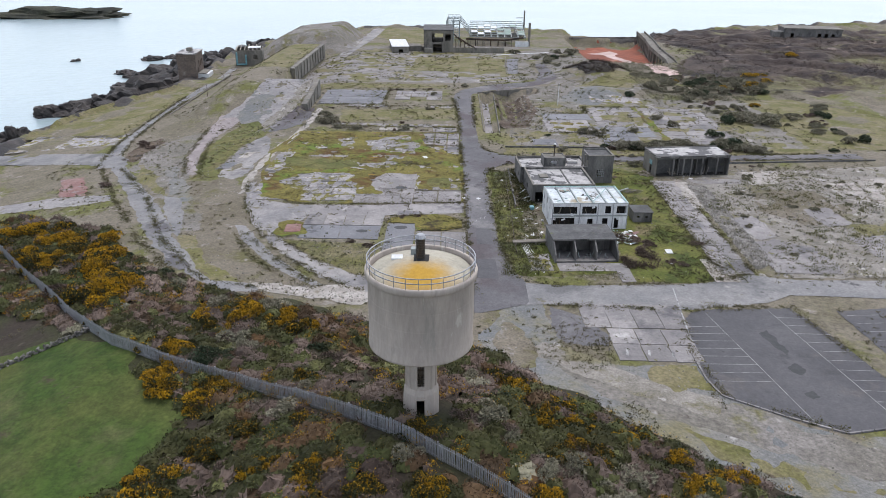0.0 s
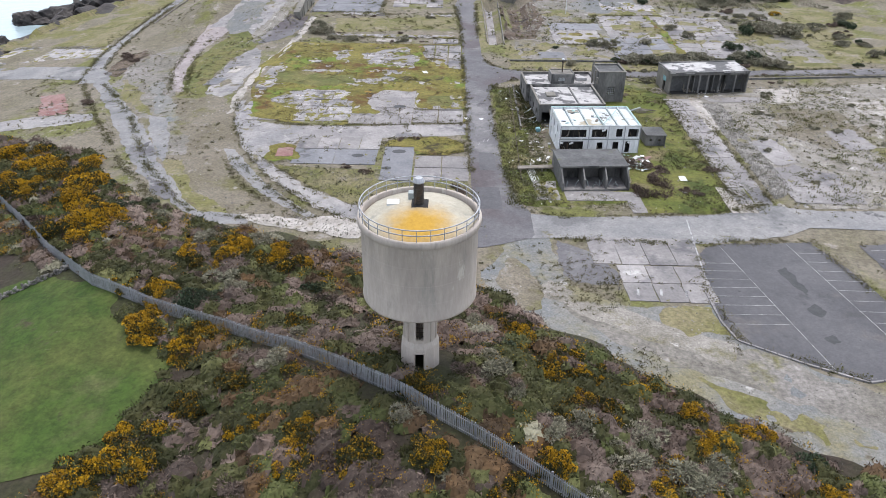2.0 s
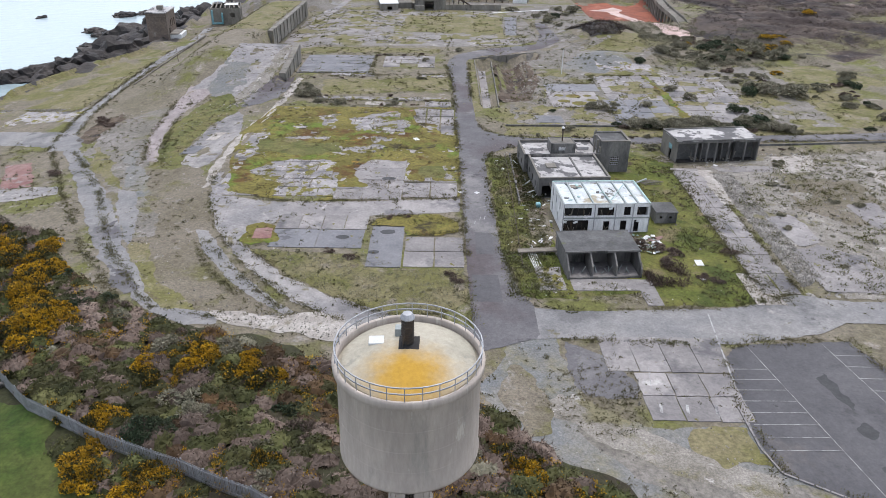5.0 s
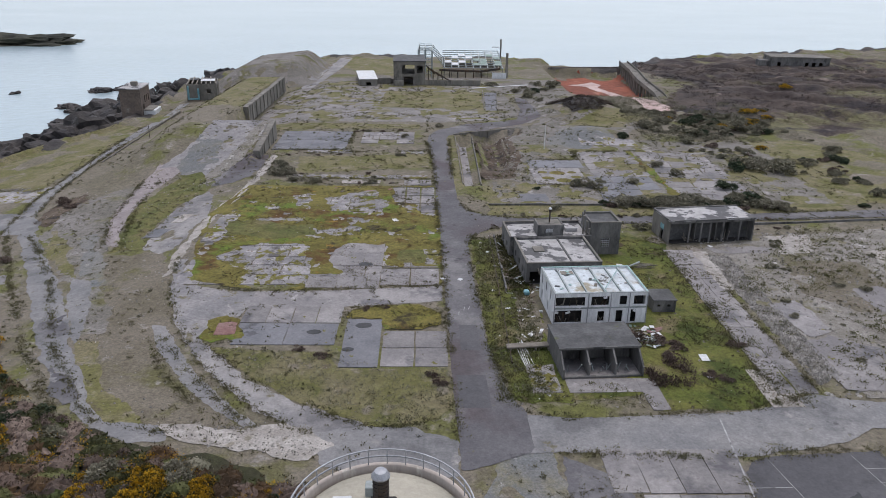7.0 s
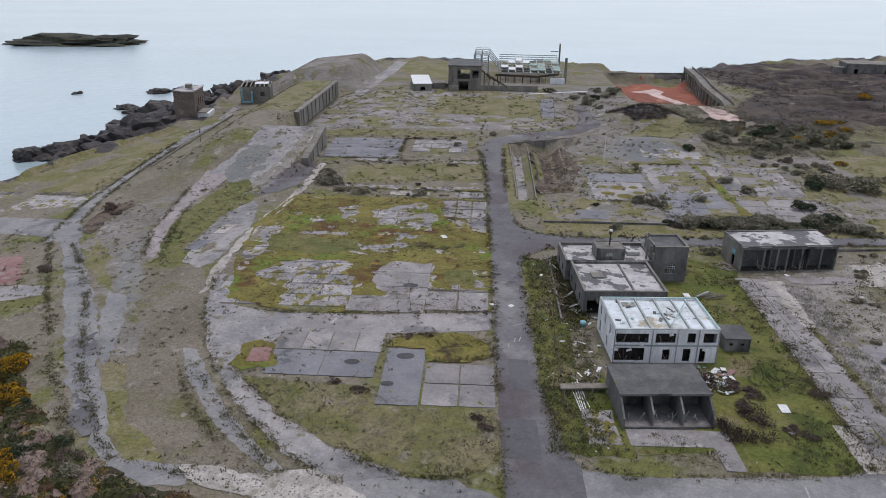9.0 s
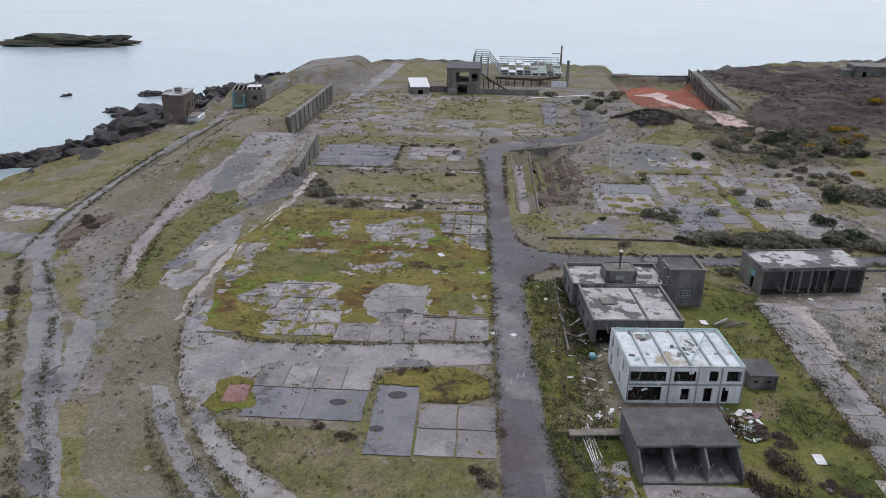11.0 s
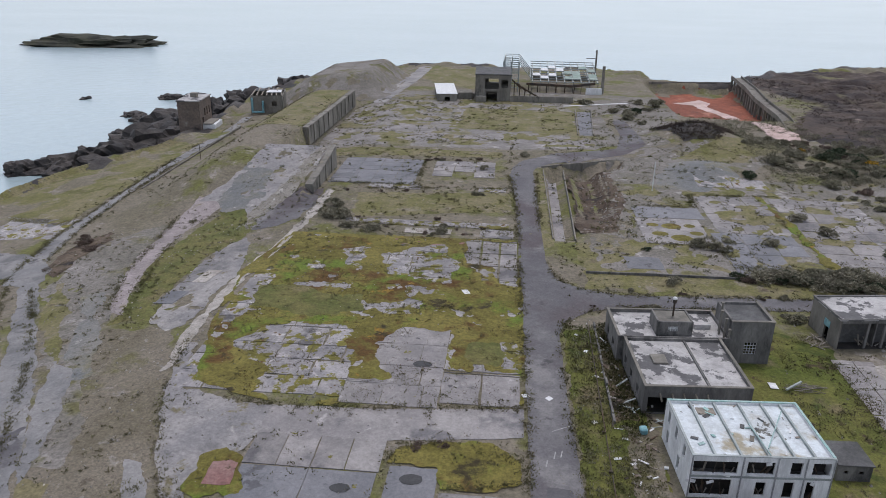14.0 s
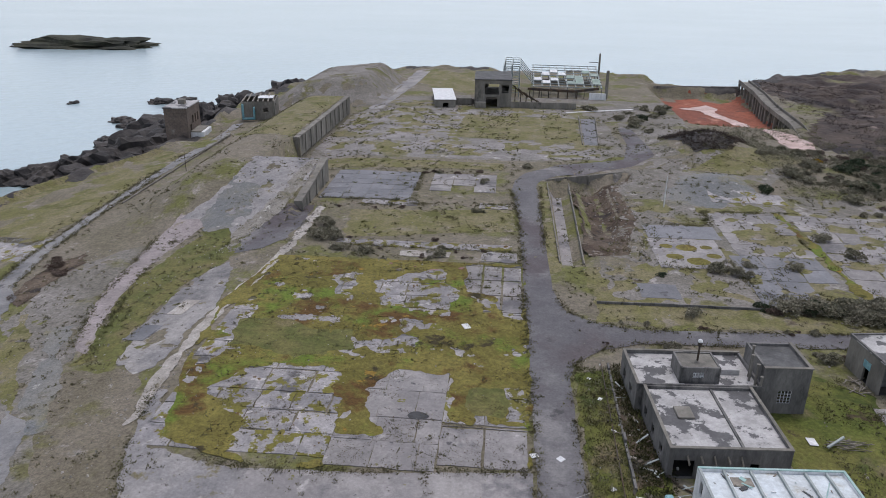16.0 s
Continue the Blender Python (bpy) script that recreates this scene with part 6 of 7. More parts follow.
# ---- vegetation ----
M_GORSE = mat("gorse_foliage", (0.036, 0.04, 0.012), (0.06, 0.058, 0.02), 0.3, 3.0, 0.3, 0.9, 0.0, island=0.35)
M_BLOOM = mat("gorse_blossom", (0.56, 0.33, 0.012), (0.38, 0.22, 0.014), 0.3, 3.0, 0.2, 0.9, 0.0, island=0.35)
M_BROWN = mat("bare_brown_twigs", (0.095, 0.067, 0.053), (0.16, 0.122, 0.1), 0.12, 2.0, 0.3, 0.95, 0.0, island=0.5)
M_RUSSET = mat("russet_bracken", (0.105, 0.06, 0.027), (0.07, 0.047, 0.027), 0.1, 2.0, 0.25, 0.95, 0.0, island=0.5)
M_WILLOW = mat("grey_green_willow", (0.19, 0.182, 0.125), (0.265, 0.245, 0.18), 0.2, 2.0, 0.25, 0.9, 0.0, island=0.4)
M_DARKBUSH = mat("dark_evergreen", (0.035, 0.055, 0.028), (0.06, 0.075, 0.042), 0.2, 2.0, 0.25, 0.9, 0.0, island=0.35)
M_PALEBUSH = mat("pale_twigs", (0.3, 0.28, 0.2), (0.22, 0.21, 0.15), 0.2, 2.0, 0.25, 0.9, 0.0, island=0.35)
M_TUFT = mat("green_undergrowth", (0.06, 0.072, 0.022), (0.098, 0.098, 0.038), 0.1, 2.0, 0.3, 0.95, 0.0, island=0.5)
M_HERB = mat("pale_green_weeds", (0.115, 0.118, 0.045), (0.165, 0.152, 0.075), 0.1, 2.0, 0.3, 0.95, 0.0, island=0.35)
M_WEED = mat("dull_weeds", (0.11, 0.105, 0.055), (0.16, 0.14, 0.08), 0.1, 2.0, 0.3, 0.95, 0.0, island=0.22)
M_STONE = mat("loose_stones", (0.34, 0.32, 0.29), (0.21, 0.195, 0.17), 0.4, 2.0, 0.2, 0.9, 0.0, island=0.35)


def tri_cloud(centres, normals, size, long=1.0, rng=None):
    """Loose triangles (leaves or twigs), one at each centre, standing roughly along its direction."""
    n = len(centres)
    a = rng.normal(size=(n, 3))
    a -= (a * normals).sum(1, keepdims=True) * normals * 0.4
    a /= np.linalg.norm(a, axis=1, keepdims=True)
    s = size * rng.uniform(0.6, 1.4, (n, 1))
    tip = centres + normals * s * long
    v = np.stack([centres - a * s * 0.5, centres + a * s * 0.5, tip], 1).reshape(-1, 3)
    return v, np.arange(3 * n).reshape(-1, 3)


def bush_shape(rng, count, lumps, flat=0.75, top_only=False):
    """Points and outward directions on a lumpy crown one metre in radius."""
    k = len(lumps)
    pick = rng.integers(0, k, count)
    d = rng.normal(size=(count, 3))
    d[:, 2] = np.abs(d[:, 2]) * (1.3 if top_only else 0.9) - (0 if top_only else 0.15)
    d /= np.linalg.norm(d, axis=1, keepdims=True)
    c = lumps[pick, :3] + d * lumps[pick, 3:4] * rng.uniform(0.72, 1.04, (count, 1))
    c[:, 2] = np.maximum(c[:, 2] * flat, 0.02)
    d = d + rng.normal(size=(count, 3)) * 0.55
    d /= np.linalg.norm(d, axis=1, keepdims=True)
    return c, d


def make_bush(name, label, seed, leaf, bloom=None, leaves=900, blooms=600, size=0.13, long=1.2, height=1.0):
    rng = np.random.default_rng(seed)
    k = rng.integers(7, 12)
    lumps = np.column_stack([rng.uniform(-0.65, 0.65, k), rng.uniform(-0.65, 0.65, k), rng.uniform(0.1, 0.75, k) * height, rng.uniform(0.22, 0.48, k)])
    bush = thing(name, pose(0, 0, -500), label, "bush", name.replace("_", " ") + " scrub")
    for i in range(4):
        p = Vector(lumps[i % k, :3])
        part("stem", beam((p.x * 0.15, p.y * 0.15, 0), (p.x, p.y, p.z * 0.75), 0.05), M_BROWN, bush)
    c, d = bush_shape(rng, leaves, lumps)
    v, f = tri_cloud(c, d, size, long, rng)
    raw("foliage", v.tolist(), f.tolist(), leaf, bush)
    if bloom:
        good = lumps[rng.permutation(k)[: max(4, int(k * 0.75))]].copy()
        good[:, 3] *= 1.06
        c, d = bush_shape(rng, blooms, good, top_only=True)
        v, f = tri_cloud(c, d, size * 0.85, 0.8, rng)
        raw("blossom", v.tolist(), f.tolist(), bloom, bush)
    return bush


GORSE = [make_bush("gorse_bush", "gorse bush thick with yellow blossom", i, M_GORSE, M_BLOOM, 800, 1900, 0.105, 1.1) for i in range(4)]
GORSE_THIN = [make_bush("gorse_bush", "half-flowered dark gorse bush", 20 + i, M_GORSE, M_BLOOM, 1500, 500, 0.105, 1.2) for i in range(4)]
BROWN = [make_bush("bare_shrub", "leafless brown shrub on the hillside", 40 + i, M_BROWN, None, 1900, 0, 0.055, 3.0) for i in range(4)]
WILLOW = [make_bush("willow_bush", "grey-green willow bush in rough grass", 60 + i, M_WILLOW, None, 2200, 0, 0.075, 2.0, 1.2) for i in range(3)]
DARK = [make_bush("evergreen_bush", "dark green evergreen bush on the slope", 70 + i, M_DARKBUSH, None, 1900, 0, 0.09, 1.5, 1.1) for i in range(3)]
PALE = [make_bush("pale_shrub", "pale straw-coloured leafless shrub", 80 + i, M_PALEBUSH, None, 1900, 0, 0.055, 3.0, 1.2) for i in range(2)]


def plant(kinds, x, y, r, tall=1.0):
    b = random.choice(kinds)
    copy_thing(b, pose(x, y, gz(x, y) - 0.08, rz=random.uniform(0, 360)) @ Matrix.Diagonal((r * random.uniform(0.85, 1.15), r * random.uniform(0.85, 1.15), r * tall * random.uniform(0.8, 1.15), 1)))


random.seed(21)
SCRUB = [(-150, 98), (-94, 102), (-70, 88), (-62, 74), (-48, 60), (-38, 54), (-22, 49), (-12, 45), (5, 38), (13, 27), (22, 20), (36, 11.5), (52, 2), (70, -20), (70, -60), (-70, -60), (-46, -6), (-33, 8), (-30, 20), (-44, 33.5), (-56, 42), (-80, 55), (-150, 92)]


def inside(x, y, poly):
    hit = False
    for (ax, ay), (bx, by) in zip(poly, poly[1:] + poly[:1]):
        if (ay > y) != (by > y) and x < (bx - ax) * (y - ay) / (by - ay) + ax:
            hit = not hit
    return hit


def clear(x, y):
    """Away from the tower and the fence line."""
    if math.hypot(x + 1.9, y - 15.6) < 3.4:
        return False
    for (ax, ay), (bx, by) in zip(FENCE, FENCE[1:]):
        dx, dy = bx - ax, by - ay
        s = min(1, max(0, ((x - ax) * dx + (y - ay) * dy) / (dx * dx + dy * dy)))
        if math.hypot(x - ax - s * dx, y - ay - s * dy) < 1.1:
            return False
    return True


for cx_, cy_, n, r in ((-88, 90, 8, 3.5), (-78, 83, 10, 4), (-69, 79, 10, 4), (-80, 75, 7, 3), (-62, 72, 8, 3), (-53, 53, 14, 3.6), (-58, 50, 3, 2), (-72, 66, 3, 2), (-30, 8, 4, 1.8), (-33, 41, 8, 3.2),
                       (-34, 31, 4, 1.8), (-30, 45, 3, 1.6), (-22, 42, 4, 2.2), (-16, 24, 3, 1.4), (8, 27, 7, 2), (11, 18, 5, 1.8), (15, 19, 6, 2), (20, 17, 7, 2), (24, 14, 5, 2), (30, 12, 5, 2),
                       (-26, 11, 5, 2), (-22, 16, 3, 1.5), (-18, 8, 4, 1.8), (-13, 4, 3, 1.5), (-7, 2, 3, 1.2), (-1, 3, 3, 1.4), (9, 3, 4, 1.4), (-35, 24, 2, 1.2), (-28, 22, 4, 1.8), 
                       (-54, 43, 4, 1.2), (-36, 32, 4, 1.0), (-35, 26, 4, 1.2), (-28, 23, 5, 1.6), (-29, 45.5, 5, 1.4), (-17, 26, 4, 1.2), (-7, 3, 4, 1.2), (8, 25, 5, 1.6), (12, 10, 5, 2.0), (-13, 6, 5, 1.8), (-3, 10, 4, 1.4), (-24, 44, 5, 1.6), (-8, 42, 4, 1.6), (-60, 62, 6, 2.4), (-75, 72, 6, 3), (28, 9, 6, 2.4), (36, 6, 5, 2.2), (15, 12, 5, 2), (20, 6, 5, 2), (2, 8, 3, 1.5), (17, 1, 3, 1.6), (-18, -1, 4, 2), (-28, 5, 4, 2), (-34, 3, 5, 2.2), (5, 0, 3, 1.4), (0, 33, 3, 1.6)):
    for _ in range(n + (n // 3 if cx_ < -20 else 0)):
        x, y = random.gauss(cx_, r * 0.62), random.gauss(cy_, r * 0.62)
        if clear(x, y):
            plant(GORSE if random.random() < (0.7 if cx_ < -28 else 0.42) else GORSE_THIN, x, y, random.uniform(1.0, 1.8) * (1.5 if cx_ < -45 else 1.15 if cx_ < -20 else 1.0), 1.15)
count = 0
while count < 150:
    x, y = random.uniform(-95, 60), random.uniform(-25, 100)
    if inside(x, y, SCRUB) and clear(x, y):
        kind = random.random()
        plant(BROWN if kind < 0.4 else GORSE_THIN if kind < 0.56 else WILLOW if kind < 0.86 else DARK, x, y, random.uniform(1.1, 2.1), 0.95)
        count += 1
for x, y, r in ((-31, 30, 2.2), (-29.5, 31, 1.8), (-17, 36, 1.6), (-16, 44, 1.3), (-58, 69, 2.2), (-50, 57, 2.2), (-47, 60, 1.6), (20, 10, 2.2), (17, 7, 2.2), (22, 5, 2.4), (10, 8, 2), (13, 9, 2), (26, 6, 2), (5, 14, 2.2), (4, 17, 1.8)):
    plant(DARK if x < 0 else WILLOW, x, y, r, 0.9)
for x, y, r in ((-28, 35, 2.2), (-26.5, 34, 1.8), (-9, 33, 2.0), (-14, 31, 2.2), (2.5, 14, 1.8), (6, 12, 1.8)):
    plant(PALE if x < -20 else BROWN, x, y, r, 1.0)
for x, y, r in ((40, 161, 2.6), (43, 162, 1.8), (29, 142, 1.6), (42, 146, 2.0), (46, 146.5, 2.2), (50, 147, 2.6), (53, 148, 2.6), (56, 147, 2.4), (59, 146, 2.6), (63, 147, 2.2), (68, 148, 2.6), (74, 149, 2.4), (80, 150, 2.2), (69, 171, 2.2), (66, 184, 1.6), (45, 166, 1.6),
                (90, 220, 3), (93, 238, 3), (65, 215, 2.0), (24, 131.6, 1.4), (48, 131, 1.8), (57, 136.5, 1.4), (-38, 171, 2.0), (-40, 178, 2), (-42, 172, 1.8), (-13, 166, 1.9), (-29, 165.5, 1.4), (-33, 166, 1.3), (-8, 214, 1.8), (4, 232, 1.3), (28, 160, 1.4), (53, 166, 1.4),
                (96, 180, 3.2), (92, 182, 3), (99, 184, 2.8), (88, 178, 2.2), (75, 160, 2.2), (108, 166, 1.8), (119, 158, 2), (49, 137.5, 1.2), (100, 225, 3), (106, 232, 3.4), (112, 226, 3), (98, 246, 3), (86, 262, 2.4), (110, 250, 3), (120, 238, 3), (104, 262, 2.6), (84, 240, 2.2), (78, 228, 1.8), (44, 300, 2.2), (48, 306, 2.4), (52, 312, 2), (42, 292, 1.8), (46, 284, 1.8), (55, 322, 2.4), (60, 328, 2.2), (30, 322, 2), (26, 326, 1.8), (50, 330, 2.2), (38, 306, 1.6), (44, 318, 2)):
    plant(WILLOW if random.random() < 0.8 else DARK, x + random.uniform(-1.5, 1.5), y + random.uniform(-1.2, 2.2), r * random.uniform(0.8, 1.6), 0.85)
for x, y, r in ((-92, 161, 2), (-89, 158, 2), (-94, 165, 1.6), (-86, 122, 2), (-15, 76, 1.4), (-19, 78, 1), (2, 69, 1.2), (0.8, 71, 1), (38, 79, 1.8), (36, 81, 1.5), (47, 80, 1.5), (40, 71, 1.3), (42, 70, 1.1), (38, 101, 1.6), (40, 92, 1.4), (36, 76, 1.6), (-10, 91.5, 1.0), (-7, 92, 0.9)):
    plant(BROWN, x, y, r, 0.7)
for x, y, r in ((114, 240, 3), (118, 244, 3), (110, 236, 2.4), (164, 321, 4), (104, 204, 2), (122, 259, 3.4), (128, 262, 3), (103, 236, 2.4), (90, 254, 1.8), (126, 250, 2.6)):
    plant(GORSE, x, y, r, 0.7)
random.seed(33)
EAST_THICKET = [(84, 150), (112, 146), (126, 200), (124, 262), (96, 280), (74, 244), (66, 232), (78, 214), (86, 196), (85, 172)]
count = 0
while count < 85:
    x, y = random.uniform(62, 128), random.uniform(145, 282)
    if inside(x, y, EAST_THICKET) and noise.noise((x * 0.04, y * 0.04, 4.0)) > -0.15:
        kind = random.random()
        plant(WILLOW if kind < 0.62 else BROWN if kind < 0.86 else DARK, x, y, random.uniform(0.9, 2.6), 0.85)
        count += 1
for _ in range(26):
    plant(WILLOW if random.random() < 0.6 else BROWN, random.uniform(40, 92), random.gauss(146.6, 1.6), random.uniform(0.9, 2.2), 0.85)
for _ in range(22):
    plant(WILLOW if random.random() < 0.5 else BROWN, random.uniform(14, 92), random.choice((131.4, 138.8)) + random.uniform(-0.8, 0.8) + 0.05 * 10, random.uniform(0.5, 1.1), 0.8)
for _ in range(22):
    plant(WILLOW if random.random() < 0.75 else DARK, random.uniform(50, 84), random.gauss(147.5, 2.0), random.uniform(1.8, 3.0), 0.9)
for _ in range(24):
    plant(WILLOW if random.random() < 0.8 else BROWN, random.uniform(72, 100), random.uniform(200, 252), random.uniform(1.4, 3.2), 0.8)
for _ in range(34):
    plant(WILLOW, random.uniform(60, 108), random.uniform(74, 128), random.uniform(0.5, 1.3), 0.8)
for _ in range(26):
    plant(BROWN if random.random() < 0.6 else WILLOW, random.uniform(-44, 0), random.choice((163, 166.5, 173, 192, 224)) + random.uniform(-1.5, 1.5), random.uniform(0.5, 1.3), 0.8)
for b in GORSE + GORSE_THIN + BROWN + WILLOW + DARK + PALE:
    for o in (*b.children_recursive, b):
        bpy.data.objects.remove(o)


def carpet(name, material, label, region, count, size, blades, long, seed, keep, spread=0.5, up=0.0):
    """Undergrowth: many small clumps of blades over part of the ground."""
    rng = np.random.default_rng(seed)
    x0, y0, x1, y1 = region
    pts = []
    while len(pts) < count:
        x, y = rng.uniform(x0, x1), rng.uniform(y0, y1)
        if keep(x, y):
            pts.append((x, y))
    p = np.array(pts)
    z = ground_z(p[:, 0], p[:, 1]) + up
    r = rng.uniform(0.5, 1.5, (count, 1)) * spread
    off = rng.normal(size=(count, blades, 3)) * 0.55
    c = np.column_stack([p, z])[:, None, :] + off * r[:, :, None]
    c[:, :, 2] = z[:, None] + np.abs(off[:, :, 2]) * r * 0.7
    d = off.copy()
    d[:, :, 2] = np.abs(d[:, :, 2]) + 0.35
    d /= np.linalg.norm(d, axis=2, keepdims=True)
    v, f = tri_cloud(c.reshape(-1, 3), d.reshape(-1, 3), size, long, rng)
    return tagged(raw(name, v.tolist(), f.tolist(), material), label, "undergrowth", kind="stuff")


def patchy(x, y, s, lo, shift):
    return noise.noise((x * s + shift, y * s, shift)) > lo


def in_scrub(x, y):
    return inside(x, y, SCRUB) and math.hypot(x + 1.9, y - 15.6) > 2.2


HILL = (-100, -30, 62, 102)

def thicket():
    """Low rounded shrubs growing into one another over the hill, each a dome of one kind, with twigs standing out of it."""
    rng = np.random.default_rng(71)
    cell = 0.42
    xs, ys = np.arange(-100, 56, cell), np.arange(-24, 102, cell)
    height, owner = np.zeros((len(ys), len(xs))), np.full((len(ys), len(xs)), -1)
    kinds = (("brown_scrub", M_BROWN, "brown leafless undergrowth over the hill"), ("russet_scrub", M_RUSSET, "russet dead bracken on the hill"), ("green_scrub", M_TUFT, "green brambles and grass tufts on the hill"),
             ("dark_scrub", M_GORSE, "dark gorse undergrowth on the hill"), ("pale_scrub", M_WILLOW, "grey willow scrub on the hill"))
    domes = []
    while len(domes) < 4300:
        x, y = rng.uniform(-99, 55), rng.uniform(-23, 101)
        if not (in_scrub(x, y) and clear(x, y)):
            continue
        a, b = noise.noise((x * 0.07, y * 0.07, 2.0)), noise.noise((x * 0.1, y * 0.1, 30.0))
        score = [0.45 + a + 0.5 * rng.normal(), 0.0 + b - a + 0.5 * rng.normal(), 0.3 - a + 0.5 * rng.normal(), 0.42 - b + 0.5 * rng.normal(), -0.5 + b + 0.5 * rng.normal()]
        domes.append((x, y, rng.uniform(0.6, 1.7), rng.uniform(0.5, 1.1), int(np.argmax(score))))
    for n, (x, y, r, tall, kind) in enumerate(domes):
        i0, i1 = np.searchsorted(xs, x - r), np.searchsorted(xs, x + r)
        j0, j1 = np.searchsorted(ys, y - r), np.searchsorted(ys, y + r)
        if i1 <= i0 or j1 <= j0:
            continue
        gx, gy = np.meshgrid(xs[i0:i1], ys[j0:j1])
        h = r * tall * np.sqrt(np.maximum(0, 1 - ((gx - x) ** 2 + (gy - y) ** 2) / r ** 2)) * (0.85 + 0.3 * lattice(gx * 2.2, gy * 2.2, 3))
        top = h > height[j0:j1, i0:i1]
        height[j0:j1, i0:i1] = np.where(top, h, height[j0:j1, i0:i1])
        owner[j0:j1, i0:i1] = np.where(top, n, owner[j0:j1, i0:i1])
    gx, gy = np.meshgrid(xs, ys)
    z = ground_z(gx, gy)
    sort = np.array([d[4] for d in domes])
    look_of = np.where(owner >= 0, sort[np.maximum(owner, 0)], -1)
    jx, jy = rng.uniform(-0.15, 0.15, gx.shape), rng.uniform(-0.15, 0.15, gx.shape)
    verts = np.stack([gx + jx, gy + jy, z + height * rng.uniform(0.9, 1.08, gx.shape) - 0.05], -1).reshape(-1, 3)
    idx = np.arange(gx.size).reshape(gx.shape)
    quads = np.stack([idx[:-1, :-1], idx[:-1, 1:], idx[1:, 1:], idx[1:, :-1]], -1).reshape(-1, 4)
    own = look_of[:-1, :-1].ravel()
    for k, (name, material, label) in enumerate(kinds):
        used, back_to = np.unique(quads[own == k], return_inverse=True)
        spot = np.nonzero((look_of == k).ravel() & (height.ravel() > 0.1))[0]
        pick = spot[rng.integers(0, len(spot), int(len(spot) * 5))]
        c = verts[pick] + rng.normal(size=(len(pick), 3)) * 0.2
        d = rng.normal(size=(len(pick), 3)) * 0.9 + np.array([0, 0, 0.7])
        d /= np.linalg.norm(d, axis=1, keepdims=True)
        tv, tf = tri_cloud(c, d, 0.12 if k in (0, 1) else 0.2, 3.2 if k in (0, 1) else 1.5, rng)
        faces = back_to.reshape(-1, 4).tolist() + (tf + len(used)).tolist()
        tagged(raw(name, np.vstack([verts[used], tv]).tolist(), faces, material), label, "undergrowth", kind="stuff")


thicket()
carpet("gorse_sprays", M_BLOOM, "scattered yellow gorse sprays over the hill", HILL, 1500, 0.13, 46, 1.0, 14, lambda x, y: in_scrub(x, y) and patchy(x, y, 0.11, 0.0, 19), 0.6, 0.6)

def open_site(x, y):
    return not (2 < x < 10 and y > 50) and not inside(x, y, SCRUB) and not (17 < x < 40 and 69 < y < 126) and not (49 < x < 69 and 121 < y < 133) and not (10 < x < 60 and 52 < y < 63) and inland(np.array([x]), np.array([y]))[0] > 8


carpet("site_weeds", M_WEED, "dull weeds growing through the old floors", (-110, 40, 110, 330), 8000, 0.16, 14, 1.4, 5, lambda x, y: open_site(x, y) and not (35 < x < 60 and 22 < y < 54) and patchy(x, y, 0.09, 0.0, 5), 0.32)
carpet("site_bushes", M_HERB, "low dark bushes dotted over the old works", (-60, 150, 110, 320), 650, 0.18, 46, 1.3, 6, lambda x, y: open_site(x, y), 0.75)
carpet("yard_weeds", M_HERB, "weeds among the rubble", (56, 66, 110, 132), 620, 0.17, 34, 1.3, 7, lambda x, y: patchy(x, y, 0.06, -0.15, 44), 0.8)
carpet("gravel_weeds", M_WEED, "weeds along the gravel track", (5, 8, 60, 50), 420, 0.12, 16, 1.4, 8, lambda x, y: open_site(x, y) and patchy(x, y, 0.08, 0.0, 66) and not (36 < x < 60 and 23 < y < 54) and not (24 < x < 36 and 37 < y < 50), 0.35)
carpet("heath_scrub", M_HEATH, "burnt heather stems on the headland", (112, 240, 260, 430), 2600, 0.26, 18, 1.4, 9, lambda x, y: True, 1.4)
carpet("house_weeds", M_HERB, "overgrown weeds around the house", (9.5, 64, 18, 125), 1000, 0.14, 20, 1.5, 12, lambda x, y: True, 0.5)
carpet("house_straw", M_PALEBUSH, "dead straw around the house", (9.8, 66, 18, 125), 420, 0.11, 16, 1.8, 13, lambda x, y: patchy(x, y, 0.2, 0.0, 6), 0.45)


def stones(name, label, region, count, lo, hi, seed, keep, material):
    rng = np.random.default_rng(seed)
    verts, faces = [], []
    x0, y0, x1, y1 = region
    made = 0
    while made < count:
        x, y = rng.uniform(x0, x1), rng.uniform(y0, y1)
        if not keep(x, y):
            continue
        s = lo + (hi - lo) * rng.random() ** 3
        z, k = gz(x, y), len(verts)
        a = rng.uniform(0, 6.3)
        for i in range(4):
            verts.append((x + s * math.cos(a + i * 1.57) * rng.uniform(0.6, 1.1), y + s * math.sin(a + i * 1.57) * rng.uniform(0.6, 1.1), z + 0.02))
        verts.append((x + s * rng.uniform(-0.3, 0.3), y + s * rng.uniform(-0.3, 0.3), z + 0.1 + s * rng.uniform(0.4, 0.8)))
        faces += [(k + i, k + (i + 1) % 4, k + 4) for i in range(4)]
        made += 1
    return tagged(raw(name, verts, faces, material), label, "rubble", kind="stuff")


